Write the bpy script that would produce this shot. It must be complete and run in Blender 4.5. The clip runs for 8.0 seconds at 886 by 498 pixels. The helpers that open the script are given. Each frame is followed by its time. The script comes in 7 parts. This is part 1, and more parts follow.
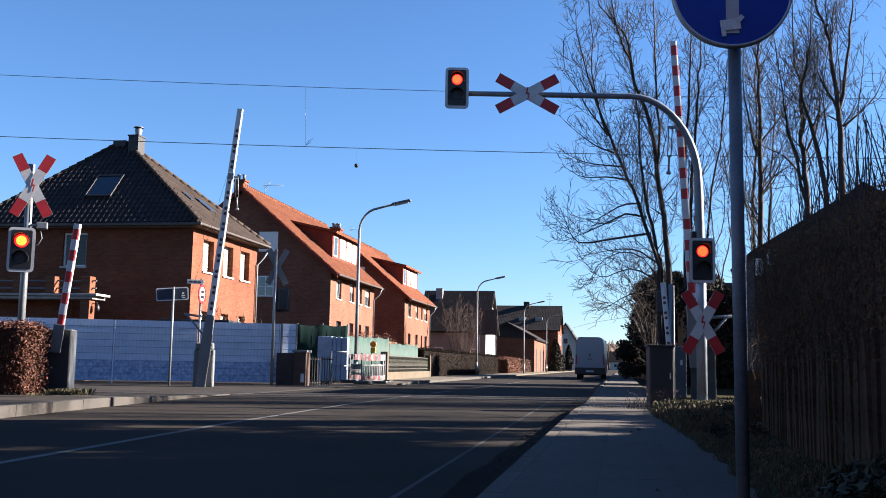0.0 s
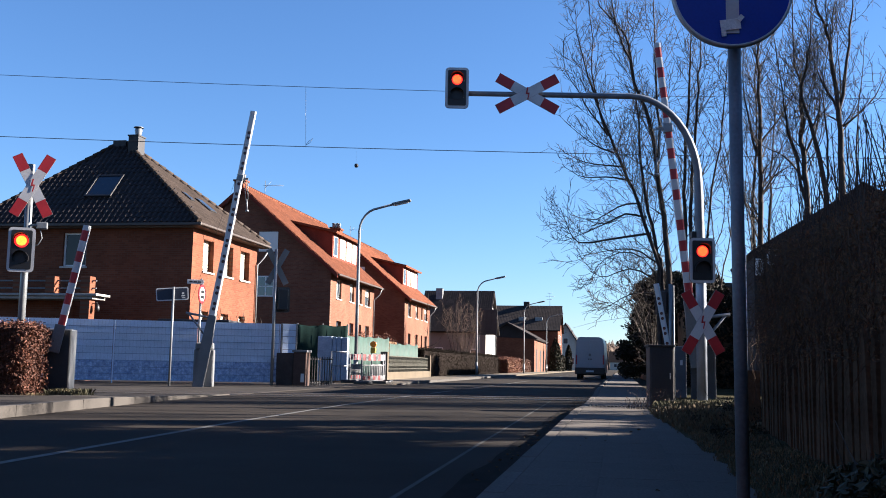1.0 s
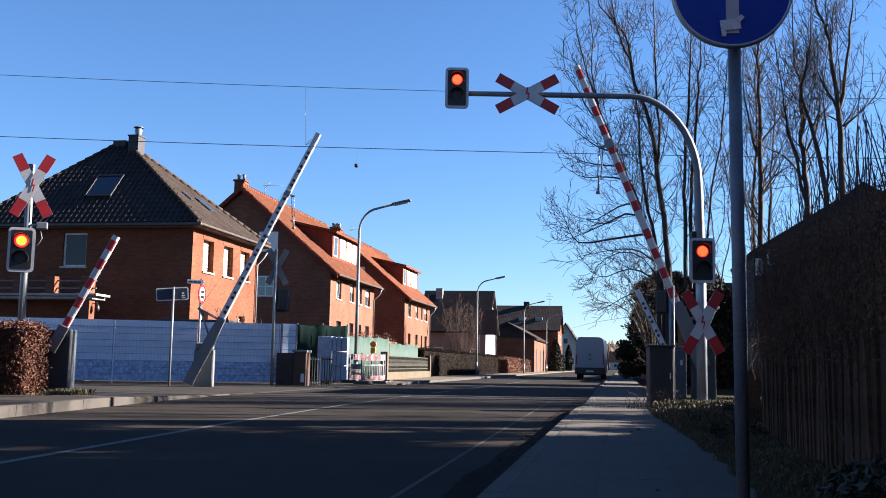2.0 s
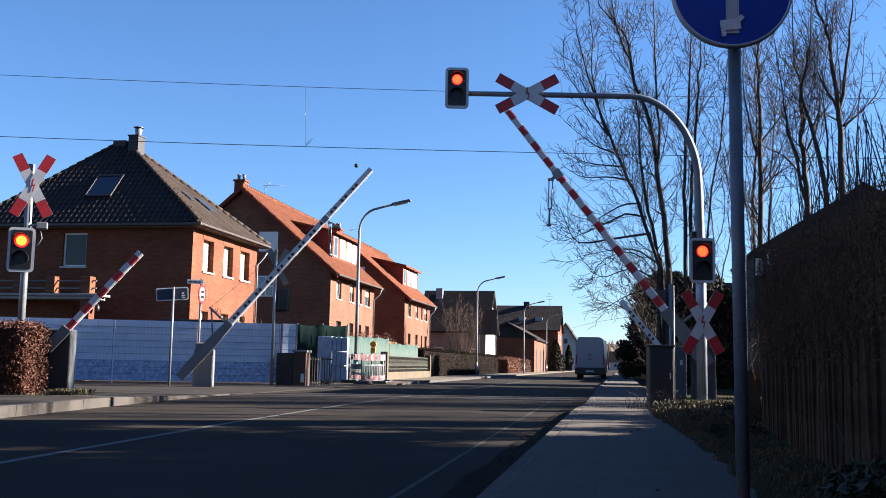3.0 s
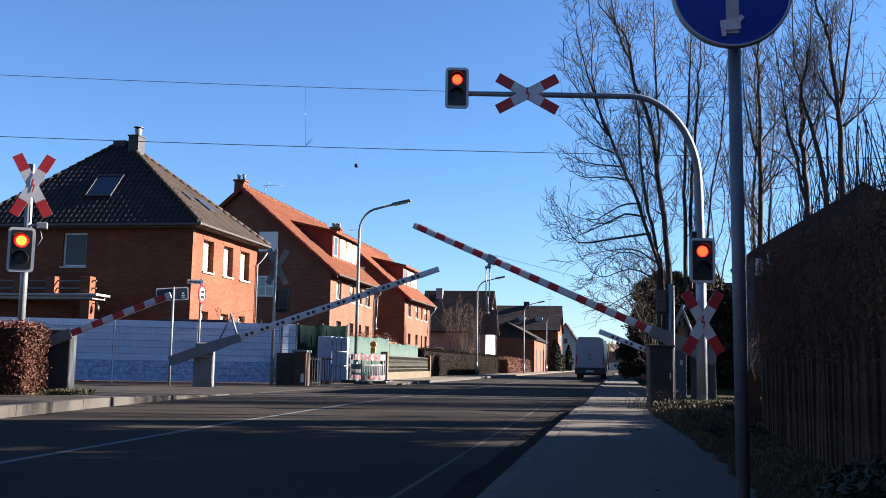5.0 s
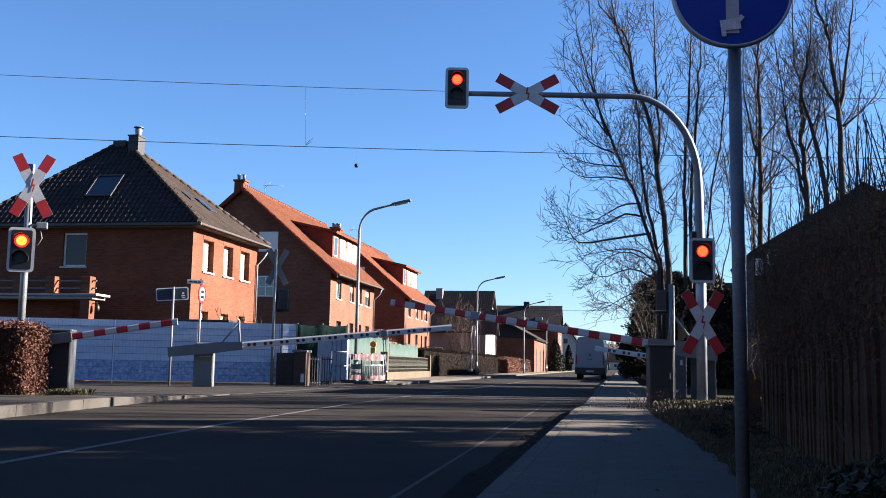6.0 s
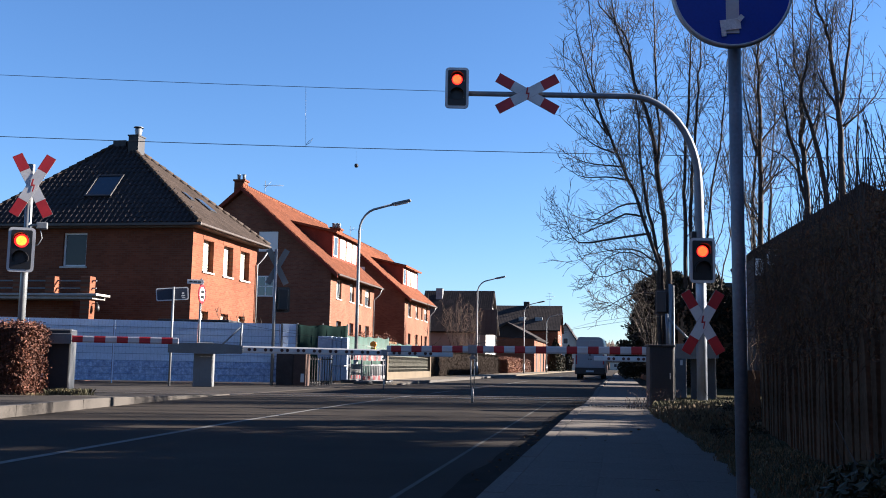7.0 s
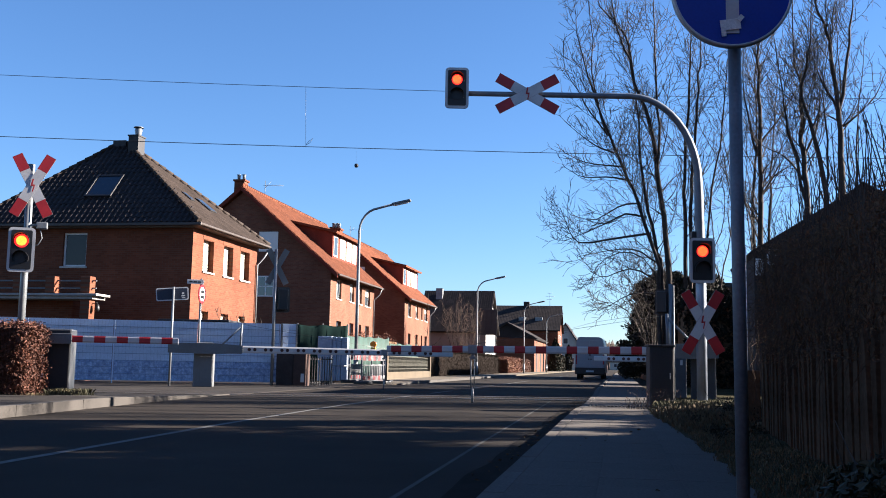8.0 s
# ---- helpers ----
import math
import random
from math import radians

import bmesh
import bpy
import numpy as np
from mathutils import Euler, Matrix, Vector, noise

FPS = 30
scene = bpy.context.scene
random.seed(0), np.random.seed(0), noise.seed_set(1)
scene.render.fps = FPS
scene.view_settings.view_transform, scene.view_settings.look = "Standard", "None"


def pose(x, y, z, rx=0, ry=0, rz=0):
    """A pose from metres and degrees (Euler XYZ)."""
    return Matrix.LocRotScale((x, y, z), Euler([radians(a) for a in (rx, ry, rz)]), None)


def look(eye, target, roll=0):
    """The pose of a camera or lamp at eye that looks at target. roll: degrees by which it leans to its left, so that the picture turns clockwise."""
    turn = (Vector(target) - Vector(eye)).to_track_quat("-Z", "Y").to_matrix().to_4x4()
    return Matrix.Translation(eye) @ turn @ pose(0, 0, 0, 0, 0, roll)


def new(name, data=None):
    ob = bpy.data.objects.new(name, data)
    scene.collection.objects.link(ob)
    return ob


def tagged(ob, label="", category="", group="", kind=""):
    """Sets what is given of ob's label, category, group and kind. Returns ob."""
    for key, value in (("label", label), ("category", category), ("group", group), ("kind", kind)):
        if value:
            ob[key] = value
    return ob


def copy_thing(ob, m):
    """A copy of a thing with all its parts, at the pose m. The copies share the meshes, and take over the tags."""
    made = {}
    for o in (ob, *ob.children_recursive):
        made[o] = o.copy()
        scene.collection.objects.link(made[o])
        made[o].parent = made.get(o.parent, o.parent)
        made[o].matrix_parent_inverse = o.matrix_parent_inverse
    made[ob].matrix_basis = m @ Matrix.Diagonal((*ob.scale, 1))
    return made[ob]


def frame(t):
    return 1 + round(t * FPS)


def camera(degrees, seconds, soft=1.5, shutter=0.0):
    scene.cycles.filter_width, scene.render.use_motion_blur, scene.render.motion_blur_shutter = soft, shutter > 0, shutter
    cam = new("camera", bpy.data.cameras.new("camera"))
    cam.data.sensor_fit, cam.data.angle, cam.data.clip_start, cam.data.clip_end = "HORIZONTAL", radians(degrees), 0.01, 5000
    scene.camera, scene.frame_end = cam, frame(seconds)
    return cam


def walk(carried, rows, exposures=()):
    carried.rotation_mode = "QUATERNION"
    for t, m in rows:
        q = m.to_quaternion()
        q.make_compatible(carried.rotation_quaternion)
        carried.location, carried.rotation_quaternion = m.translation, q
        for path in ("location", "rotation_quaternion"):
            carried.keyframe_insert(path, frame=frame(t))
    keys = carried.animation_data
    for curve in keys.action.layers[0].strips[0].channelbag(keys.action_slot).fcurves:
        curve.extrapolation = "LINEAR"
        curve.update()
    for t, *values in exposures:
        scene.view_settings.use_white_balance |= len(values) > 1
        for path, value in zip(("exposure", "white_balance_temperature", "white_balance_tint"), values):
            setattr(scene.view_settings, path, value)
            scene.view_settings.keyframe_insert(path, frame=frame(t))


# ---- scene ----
cam = camera(48.26, 8.0, 0.95, 0.4)
CAM_POSE = look((0, 0, 0.72), (-1.7588, 9.7751, 1.8835), 1.03)
walk(cam, [(0.0, CAM_POSE), (8.0, CAM_POSE)], [(0.0, 2.06, 5030, 13), (8.0, 2.06, 5030, 13)])

# ---- light: low winter sun from across the road, clear sky ----
SUN_EL, SUN_AZ = 21.5, 20.5        # degrees; azimuth from +x towards +y
world = bpy.data.worlds.new("sky")
scene.world = world
world.use_nodes = True
wn = world.node_tree.nodes
sky = wn.new("ShaderNodeTexSky")
sky.sky_type = "NISHITA"
sky.sun_disc = False
sky.sun_elevation, sky.sun_rotation = radians(SUN_EL), radians(90 - SUN_AZ)
sky.air_density, sky.dust_density, sky.ozone_density = 1.0, 0.05, 3.0
wn["Background"].inputs["Strength"].default_value = 0.038
world.node_tree.links.new(sky.outputs[0], wn["Background"].inputs["Color"])
sun_data = bpy.data.lights.new("sun", "SUN")
sun_data.energy, sun_data.angle, sun_data.color = 9.4, radians(0.53), (1.0, 0.77, 0.50)
sun = new("sun", sun_data)
SUN_DIR = Vector((math.cos(radians(SUN_EL)) * math.cos(radians(SUN_AZ)), math.cos(radians(SUN_EL)) * math.sin(radians(SUN_AZ)), math.sin(radians(SUN_EL))))
sun.matrix_world = look(SUN_DIR * 80, (0, 0, 0))


# ---- materials ----
def mat(name, base, rough=0.8, metal=0.0, vary=0.25, scale=3.0, fine=40.0, bump=0.3, tint=None, spec=0.4, depth=0.01, piece=0.0):
    """Two scales of noise over a base colour, with bump; piece: spread of tone between pieces."""
    m = bpy.data.materials.new(name)
    m.use_nodes = True
    t = m.node_tree
    n, l = t.nodes, t.links
    bs = n["Principled BSDF"]
    bs.inputs["Roughness"].default_value, bs.inputs["Metallic"].default_value = rough, metal
    bs.inputs["Specular IOR Level"].default_value = spec
    co = n.new("ShaderNodeTexCoord")
    big, small = n.new("ShaderNodeTexNoise"), n.new("ShaderNodeTexNoise")
    for node, sc, det in ((big, scale, 5), (small, fine, 4)):
        node.inputs["Scale"].default_value, node.inputs["Detail"].default_value = sc, det
        l.new(co.outputs["Object"], node.inputs["Vector"])
    r1 = n.new("ShaderNodeMapRange")
    r1.inputs["From Min"].default_value, r1.inputs["From Max"].default_value = 0.3, 0.7
    l.new(big.outputs["Fac"], r1.inputs["Value"])
    mix = n.new("ShaderNodeMix")
    mix.data_type = "RGBA"
    dark = tint or tuple(c * (1 - vary) for c in base)
    mix.inputs["A"].default_value, mix.inputs["B"].default_value = (*dark, 1), (*base, 1)
    l.new(r1.outputs[0], mix.inputs["Factor"])
    r2 = n.new("ShaderNodeMapRange")
    r2.inputs["From Min"].default_value, r2.inputs["From Max"].default_value = 0.25, 0.75
    r2.inputs["To Min"].default_value, r2.inputs["To Max"].default_value = 1 - vary * 0.7, 1 + vary * 0.4
    l.new(small.outputs["Fac"], r2.inputs["Value"])
    mul = n.new("ShaderNodeVectorMath")
    mul.operation = "SCALE"
    l.new(mix.outputs["Result"], mul.inputs[0])
    l.new(r2.outputs[0], mul.inputs["Scale"])
    out = mul.outputs[0]
    if piece:
        for src in ("ShaderNodeObjectInfo", "ShaderNodeNewGeometry"):
            node = n.new(src)
            r3 = n.new("ShaderNodeMapRange")
            r3.inputs["To Min"].default_value, r3.inputs["To Max"].default_value = 1 - piece, 1 + piece
            l.new(node.outputs["Random" if src == "ShaderNodeObjectInfo" else "Random Per Island"], r3.inputs["Value"])
            mm = n.new("ShaderNodeVectorMath")
            mm.operation = "SCALE"
            l.new(out, mm.inputs[0])
            l.new(r3.outputs[0], mm.inputs["Scale"])
            out = mm.outputs[0]
    l.new(out, bs.inputs["Base Color"])
    if bump:
        b = n.new("ShaderNodeBump")
        b.inputs["Strength"].default_value, b.inputs["Distance"].default_value = bump, depth
        l.new(small.outputs["Fac"], b.inputs["Height"])
        l.new(b.outputs[0], bs.inputs["Normal"])
    return m


def brick_mat(name, a, b, mortar, turn):
    """Brickwork at true size on an upright wall; turn: the wall's normal points along 'x' or 'y'."""
    m = mat(name, a, 0.92, vary=0.2, scale=0.7, fine=30, spec=0.15)
    t = m.node_tree
    n, l = t.nodes, t.links
    co = n.new("ShaderNodeTexCoord")
    sep, com = n.new("ShaderNodeSeparateXYZ"), n.new("ShaderNodeCombineXYZ")
    l.new(co.outputs["Object"], sep.inputs[0])
    l.new(sep.outputs["Y" if turn == "x" else "X"], com.inputs["X"])
    l.new(sep.outputs["Z"], com.inputs["Y"])
    br = n.new("ShaderNodeTexBrick")
    for key, v in (("Color1", (*a, 1)), ("Color2", (*b, 1)), ("Mortar", (*mortar, 1)), ("Scale", 1.0), ("Mortar Size", 0.008),
                   ("Brick Width", 0.25), ("Row Height", 0.083), ("Bias", 0.0)):
        br.inputs[key].default_value = v
    l.new(com.outputs[0], br.inputs["Vector"])
    noise_big = n.new("ShaderNodeTexNoise")
    noise_big.inputs["Scale"].default_value = 0.6
    noise_big.inputs["Detail"].default_value = 6
    l.new(co.outputs["Object"], noise_big.inputs["Vector"])
    rg = n.new("ShaderNodeMapRange")
    rg.inputs["From Min"].default_value, rg.inputs["From Max"].default_value = 0.3, 0.7
    rg.inputs["To Min"].default_value, rg.inputs["To Max"].default_value = 0.78, 1.12
    l.new(noise_big.outputs["Fac"], rg.inputs["Value"])
    sc = n.new("ShaderNodeVectorMath")
    sc.operation = "SCALE"
    l.new(br.outputs["Color"], sc.inputs[0])
    l.new(rg.outputs[0], sc.inputs["Scale"])
    bs = n["Principled BSDF"]
    l.new(sc.outputs[0], bs.inputs["Base Color"])
    bp = n.new("ShaderNodeBump")
    bp.inputs["Strength"].default_value, bp.inputs["Distance"].default_value = 0.6, 0.008
    bp.invert = True
    l.new(br.outputs["Fac"], bp.inputs["Height"])
    l.new(bp.outputs[0], bs.inputs["Normal"])
    return m


def glow_mat(name, color, strength):
    m = bpy.data.materials.new(name)
    m.use_nodes = True
    n, l = m.node_tree.nodes, m.node_tree.links
    bs = n["Principled BSDF"]
    bs.inputs["Base Color"].default_value = (*color, 1)
    bs.inputs["Emission Color"].default_value = (*color, 1)
    vor = n.new("ShaderNodeTexVoronoi")
    vor.inputs["Scale"].default_value = 38
    co = n.new("ShaderNodeTexCoord")
    l.new(co.outputs["Object"], vor.inputs["Vector"])
    rg = n.new("ShaderNodeMapRange")
    rg.inputs["From Max"].default_value = 0.6
    rg.inputs["To Min"].default_value, rg.inputs["To Max"].default_value = strength * 1.25, strength * 0.6
    l.new(vor.outputs["Distance"], rg.inputs["Value"])
    l.new(rg.outputs[0], bs.inputs["Emission Strength"])
    return m


def glass_mat(name, color, rough=0.05, spec=0.9):
    m = bpy.data.materials.new(name)
    m.use_nodes = True
    bs = m.node_tree.nodes["Principled BSDF"]
    bs.inputs["Base Color"].default_value = (*color, 1)
    bs.inputs["Roughness"].default_value = rough
    bs.inputs["Specular IOR Level"].default_value = spec
    return m


ASPHALT = mat("asphalt", (0.0335, 0.0290, 0.0250), 0.90, vary=0.45, scale=0.5, fine=90, bump=0.5, spec=0.05)
ASPHALT_WORN = mat("worn asphalt", (0.037, 0.033, 0.030), 0.85, vary=0.35, scale=0.9, fine=80, bump=0.5, spec=0.08)
PAVING = mat("paving slab", (0.122, 0.110, 0.099), 0.92, vary=0.4, scale=0.8, fine=60, bump=0.4, spec=0.06, piece=0.04)
KERB = mat("kerb concrete", (0.040, 0.035, 0.030), 0.9, vary=0.35, scale=2.0, fine=50, piece=0.10)
MARKING = mat("road paint", (0.115, 0.113, 0.108), 0.8, vary=0.6, scale=7, fine=70)
SOIL = mat("soil and dead grass", (0.034, 0.029, 0.019), 0.95, vary=0.5, scale=1.5, fine=25, bump=0.8, depth=0.03, spec=0.05)
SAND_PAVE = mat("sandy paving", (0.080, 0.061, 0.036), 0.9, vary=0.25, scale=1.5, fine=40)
RED_BRICK = ((0.142, 0.050, 0.025), (0.102, 0.034, 0.017), (0.108, 0.058, 0.037))
TAN_BRICK = ((0.150, 0.064, 0.038), (0.112, 0.044, 0.026), (0.122, 0.074, 0.051))
BRICK_X = brick_mat("red brick", *RED_BRICK, "x")
BRICK_Y = brick_mat("red brick across", *RED_BRICK, "y")
BRICK_TAN = brick_mat("orange brick", *TAN_BRICK, "x")
BRICK_TAN_Y = brick_mat("orange brick across", *TAN_BRICK, "y")
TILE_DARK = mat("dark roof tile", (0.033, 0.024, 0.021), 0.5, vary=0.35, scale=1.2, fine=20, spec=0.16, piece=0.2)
TILE_FAR = mat("far grey roof tile", (0.030, 0.025, 0.024), 0.8, spec=0.12, vary=0.4, scale=0.8, fine=9, piece=0.2)
CHIMNEY_CLAD = mat("dark slate cladding", (0.017, 0.016, 0.018), 0.6, vary=0.3, scale=4, fine=30, bump=0.2)
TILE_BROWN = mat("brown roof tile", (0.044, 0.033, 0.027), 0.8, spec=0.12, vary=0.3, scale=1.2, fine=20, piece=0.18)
TILE_RED = mat("orange clay tile", (0.122, 0.043, 0.021), 0.85, spec=0.12, vary=0.25, scale=1.2, fine=22, piece=0.16)
TILE_HUNG = mat("tile cladding", (0.15, 0.036, 0.022), 0.85, spec=0.15, vary=0.25, scale=1.5, fine=25)
WHITE = mat("white paint", (0.62, 0.61, 0.59), 0.5, vary=0.10, scale=2, fine=30, bump=0.05)
WHITE_ROUGH = mat("white render", (0.36, 0.345, 0.31), 0.9, vary=0.12, scale=1, fine=30)
SHUTTER = mat("cream roller shutter", (0.40, 0.34, 0.27), 0.6, vary=0.1, scale=2, fine=30, bump=0.05)
GREY_METAL = mat("galvanised steel", (0.19, 0.20, 0.21), 0.42, metal=0.35, vary=0.25, scale=4, fine=60, bump=0.1)
MAST_STEEL = mat("weathered galvanised steel", (0.14, 0.155, 0.18), 0.5, metal=0.25, vary=0.3, scale=4, fine=60, bump=0.1)
GREY_PAINT = mat("grey painted steel", (0.112, 0.117, 0.123), 0.5, vary=0.2, scale=3, fine=50, bump=0.08)
DARK_HOUSING = mat("dark weathered housing paint", (0.045, 0.047, 0.050), 0.6, vary=0.3, scale=3, fine=40, bump=0.1)
DARK_GREY = mat("dark grey steel", (0.11, 0.115, 0.12), 0.5, vary=0.25, scale=3, fine=50, bump=0.08)
BLACK = mat("black plastic", (0.012, 0.012, 0.013), 0.45, vary=0.2, bump=0.05)
RED = mat("red reflective paint", (0.29, 0.013, 0.017), 0.45, vary=0.18, scale=5, fine=60, bump=0.05)
SIGN_WHITE = mat("white reflective sheet", (0.42, 0.42, 0.43), 0.45, vary=0.12, scale=5, fine=60, bump=0.05)
SIGN_BLUE = mat("blue sign sheet", (0.012, 0.03, 0.30), 0.4, vary=0.15, scale=6, fine=80, bump=0.05)
GUTTER = mat("brown zinc gutter", (0.055, 0.042, 0.035), 0.5, metal=0.2, vary=0.3, bump=0.1)
CONCRETE = mat("grey concrete", (0.30, 0.28, 0.26), 0.9, vary=0.3, scale=2, fine=30)
DARK_CASE = mat("dark cabinet paint", (0.022, 0.021, 0.022), 0.6, vary=0.3, scale=3, fine=40, bump=0.1)
DARK_STONE = mat("dark brick stone", (0.045, 0.032, 0.028), 0.9, vary=0.45, scale=4, fine=25, bump=0.6)
GLASS = glass_mat("window glass", (0.03, 0.04, 0.05))
GLASS_DIM = glass_mat("dim window glass", (0.02, 0.018, 0.018), 0.12, 0.25)
SKYLIGHT = glass_mat("skylight glass", (0.02, 0.03, 0.05), 0.25, 0.45)
LAMP_ON = glow_mat("lit signal lens", (1.0, 0.085, 0.007), 0.95)
# bloom of the lit lens, put in as an emitting colour
LAMP_BLOOM = glow_mat("red bloom round the lens", (1.0, 0.012, 0.004), 0.75)
LAMP_HOT = glow_mat("bright signal lens", (1.0, 0.22, 0.008), 1.35)


# ---- building helpers ----
def thing(name, label, category, m=None, group="", kind=""):
    ob = new(name)
    ob.empty_display_size = 0.2
    ob.matrix_basis = m or Matrix()
    return tagged(ob, label, category, group, kind)


def mesh(name, bm, material):
    me = bpy.data.meshes.new(name)
    bm.normal_update()
    bm.to_mesh(me)
    bm.free()
    for mt in (material if isinstance(material, (list, tuple)) else [material]):
        me.materials.append(mt)
    return me


def part(name, bm, material, parent, label="", m=None):
    ob = new(name, mesh(name, bm, material))
    ob.parent = parent
    if m:
        ob.matrix_basis = m
    return tagged(ob, label)


def solo(name, bm, material, label, category, group="", kind="", m=None):
    ob = new(name, mesh(name, bm, material))
    if m:
        ob.matrix_basis = m
    return tagged(ob, label, category, group, kind)


def box(bm, a, b, bevel=0.0, idx=0, m=None):
    x0, y0, z0 = a
    x1, y1, z1 = b
    vs = [bm.verts.new(v) for v in ((x0, y0, z0), (x1, y0, z0), (x1, y1, z0), (x0, y1, z0), (x0, y0, z1), (x1, y0, z1), (x1, y1, z1), (x0, y1, z1))]
    fs = [bm.faces.new([vs[i] for i in q]) for q in ((3, 2, 1, 0), (4, 5, 6, 7), (0, 1, 5, 4), (1, 2, 6, 5), (2, 3, 7, 6), (3, 0, 4, 7))]
    if bevel:
        r = bmesh.ops.bevel(bm, geom=list({e for f in fs for e in f.edges}), offset=bevel, segments=2, affect="EDGES", profile=0.5)
        fs = list({f for v in r["verts"] for f in v.link_faces} | {f for f in fs if f.is_valid})
        vs = list({v for f in fs for v in f.verts})
    for f in fs:
        f.material_index = idx
    if m:
        bmesh.ops.transform(bm, matrix=m, verts=vs)
    return fs


def tube(bm, pts, radii, n=8, cap=True, idx=0):
    """A round bar along points."""
    pts = [Vector(p) for p in pts]
    if not isinstance(radii, (list, tuple)):
        radii = [radii] * len(pts)
    rings, side = [], None
    for i, p in enumerate(pts):
        d = (pts[min(i + 1, len(pts) - 1)] - pts[max(i - 1, 0)]).normalized()
        if side is None:
            side = d.orthogonal().normalized()
        side = (side - d * side.dot(d))
        side = side.normalized() if side.length > 1e-6 else d.orthogonal().normalized()
        up = d.cross(side)
        rings.append([bm.verts.new(p + (side * math.cos(2 * math.pi * k / n) + up * math.sin(2 * math.pi * k / n)) * radii[i]) for k in range(n)])
    for a, b in zip(rings, rings[1:]):
        for k in range(n):
            f = bm.faces.new((a[k], a[(k + 1) % n], b[(k + 1) % n], b[k]))
            f.smooth, f.material_index = True, idx
    if cap:
        bm.faces.new(rings[0][::-1]).material_index = idx
        bm.faces.new(rings[-1]).material_index = idx


def prism(bm, outline, y0, y1, idx=0):
    """Outline of (x, z) pushed along y."""
    a = [bm.verts.new((x, y0, z)) for x, z in outline]
    b = [bm.verts.new((x, y1, z)) for x, z in outline]
    fs = [bm.faces.new(a), bm.faces.new(b[::-1])]
    k = len(outline)
    for i in range(k):
        fs.append(bm.faces.new((a[i], b[i], b[(i + 1) % k], a[(i + 1) % k])))
    bmesh.ops.recalc_face_normals(bm, faces=fs)
    for f in fs:
        f.material_index = idx
    return fs


def slab(bm, top, thick):
    """A thick plate under a polygon of 3D points."""
    top = [Vector(p) for p in top]
    nrm = (top[1] - top[0]).cross(top[2] - top[0]).normalized()
    a = [bm.verts.new(p) for p in top]
    b = [bm.verts.new(p - nrm * thick) for p in top]
    fs = [bm.faces.new(a), bm.faces.new(b[::-1])]
    k = len(top)
    for i in range(k):
        fs.append(bm.faces.new((b[i], b[(i + 1) % k], a[(i + 1) % k], a[i])))
    bmesh.ops.recalc_face_normals(bm, faces=fs)
    return fs


def disc(bm, c, axis, r, thick, n=24, idx=0):
    c, axis = Vector(c), Vector(axis).normalized()
    tube(bm, [c - axis * thick / 2, c + axis * thick / 2], r, n, True, idx)


def BM():
    return bmesh.new()


def rounded(w, h, r, n=5):
    """Outline of a rounded rectangle about the origin."""
    out = []
    for cx, cz, a0 in ((w / 2 - r, h / 2 - r, 0), (-w / 2 + r, h / 2 - r, 90), (-w / 2 + r, -h / 2 + r, 180), (w / 2 - r, -h / 2 + r, 270)):
        for k in range(n + 1):
            a = radians(a0 + 90 * k / n)
            out.append((cx + r * math.cos(a), cz + r * math.sin(a)))
    return out


# ---- ground, road, pavements ----
def strip(name, xs, ys, z, material, label, thick=0.3, wave=0.0):
    """A flat strip of ground between two edges given as functions or numbers."""
    bm = BM()
    rows = []
    for y in ys:
        a = xs[0](y) if callable(xs[0]) else xs[0]
        b = xs[1](y) if callable(xs[1]) else xs[1]
        rows.append([(a + (b - a) * k / 6, y, z + wave * noise.noise(Vector((a + (b - a) * k / 6, y, 0)) * 0.7)) for k in range(7)])
    vs = [[bm.verts.new(p) for p in r] for r in rows]
    for r0, r1 in zip(vs, vs[1:]):
        for k in range(6):
            bm.faces.new((r0[k], r0[k + 1], r1[k + 1], r1[k]))
    r = bmesh.ops.extrude_face_region(bm, geom=list(bm.faces))
    bmesh.ops.translate(bm, verts=[v for v in r["geom"] if isinstance(v, bmesh.types.BMVert)], vec=(0, 0, -thick))
    bmesh.ops.recalc_face_normals(bm, faces=list(bm.faces))
    return solo(name, bm, material, label, name.replace("_", " "), kind="structure")


def steps(a, b, d):
    k = max(1, int((b - a) / d))
    return [a + (b - a) * i / k for i in range(k + 1)]


def left_kerb(y):
    return -6.1 - 2.1 * min(1, max(0, (y - 6) / 13)) ** 0.65


def ramp(y, rows):
    for (y0, z0), (y1, z1) in zip(rows, rows[1:]):
        if y <= y1:
            return z0 + (z1 - z0) * max(0, (y - y0)) / (y1 - y0)
    return rows[-1][1]


RIGHT_Z = [(-30, 0.10), (15.5, 0.10), (18.5, 0.025), (26.0, 0.025), (29.0, 0.10), (400, 0.10)]
LEFT_Z = [(-30, 0.14), (14.0, 0.14), (19.5, 0.02), (33.0, 0.02), (36.5, 0.10), (400, 0.10)]


def pavement(name, x0, x1, ys, zrow, material, label, dz=0.0):
    bm = BM()
    rows = []
    for y in ys:
        a = x0(y) if callable(x0) else x0
        b = x1(y) if callable(x1) else x1
        z = ramp(y, zrow) + dz
        rows.append([bm.verts.new(p) for p in ((a, y, -0.3), (a, y, z), (b, y, z), (b, y, -0.3))])
    for p, q in zip(rows, rows[1:]):
        for k in range(3):
            bm.faces.new((p[k], p[k + 1], q[k + 1], q[k]))
    bmesh.ops.recalc_face_normals(bm, faces=list(bm.faces))
    return solo(name, bm, material, label, "pavement", kind="structure")


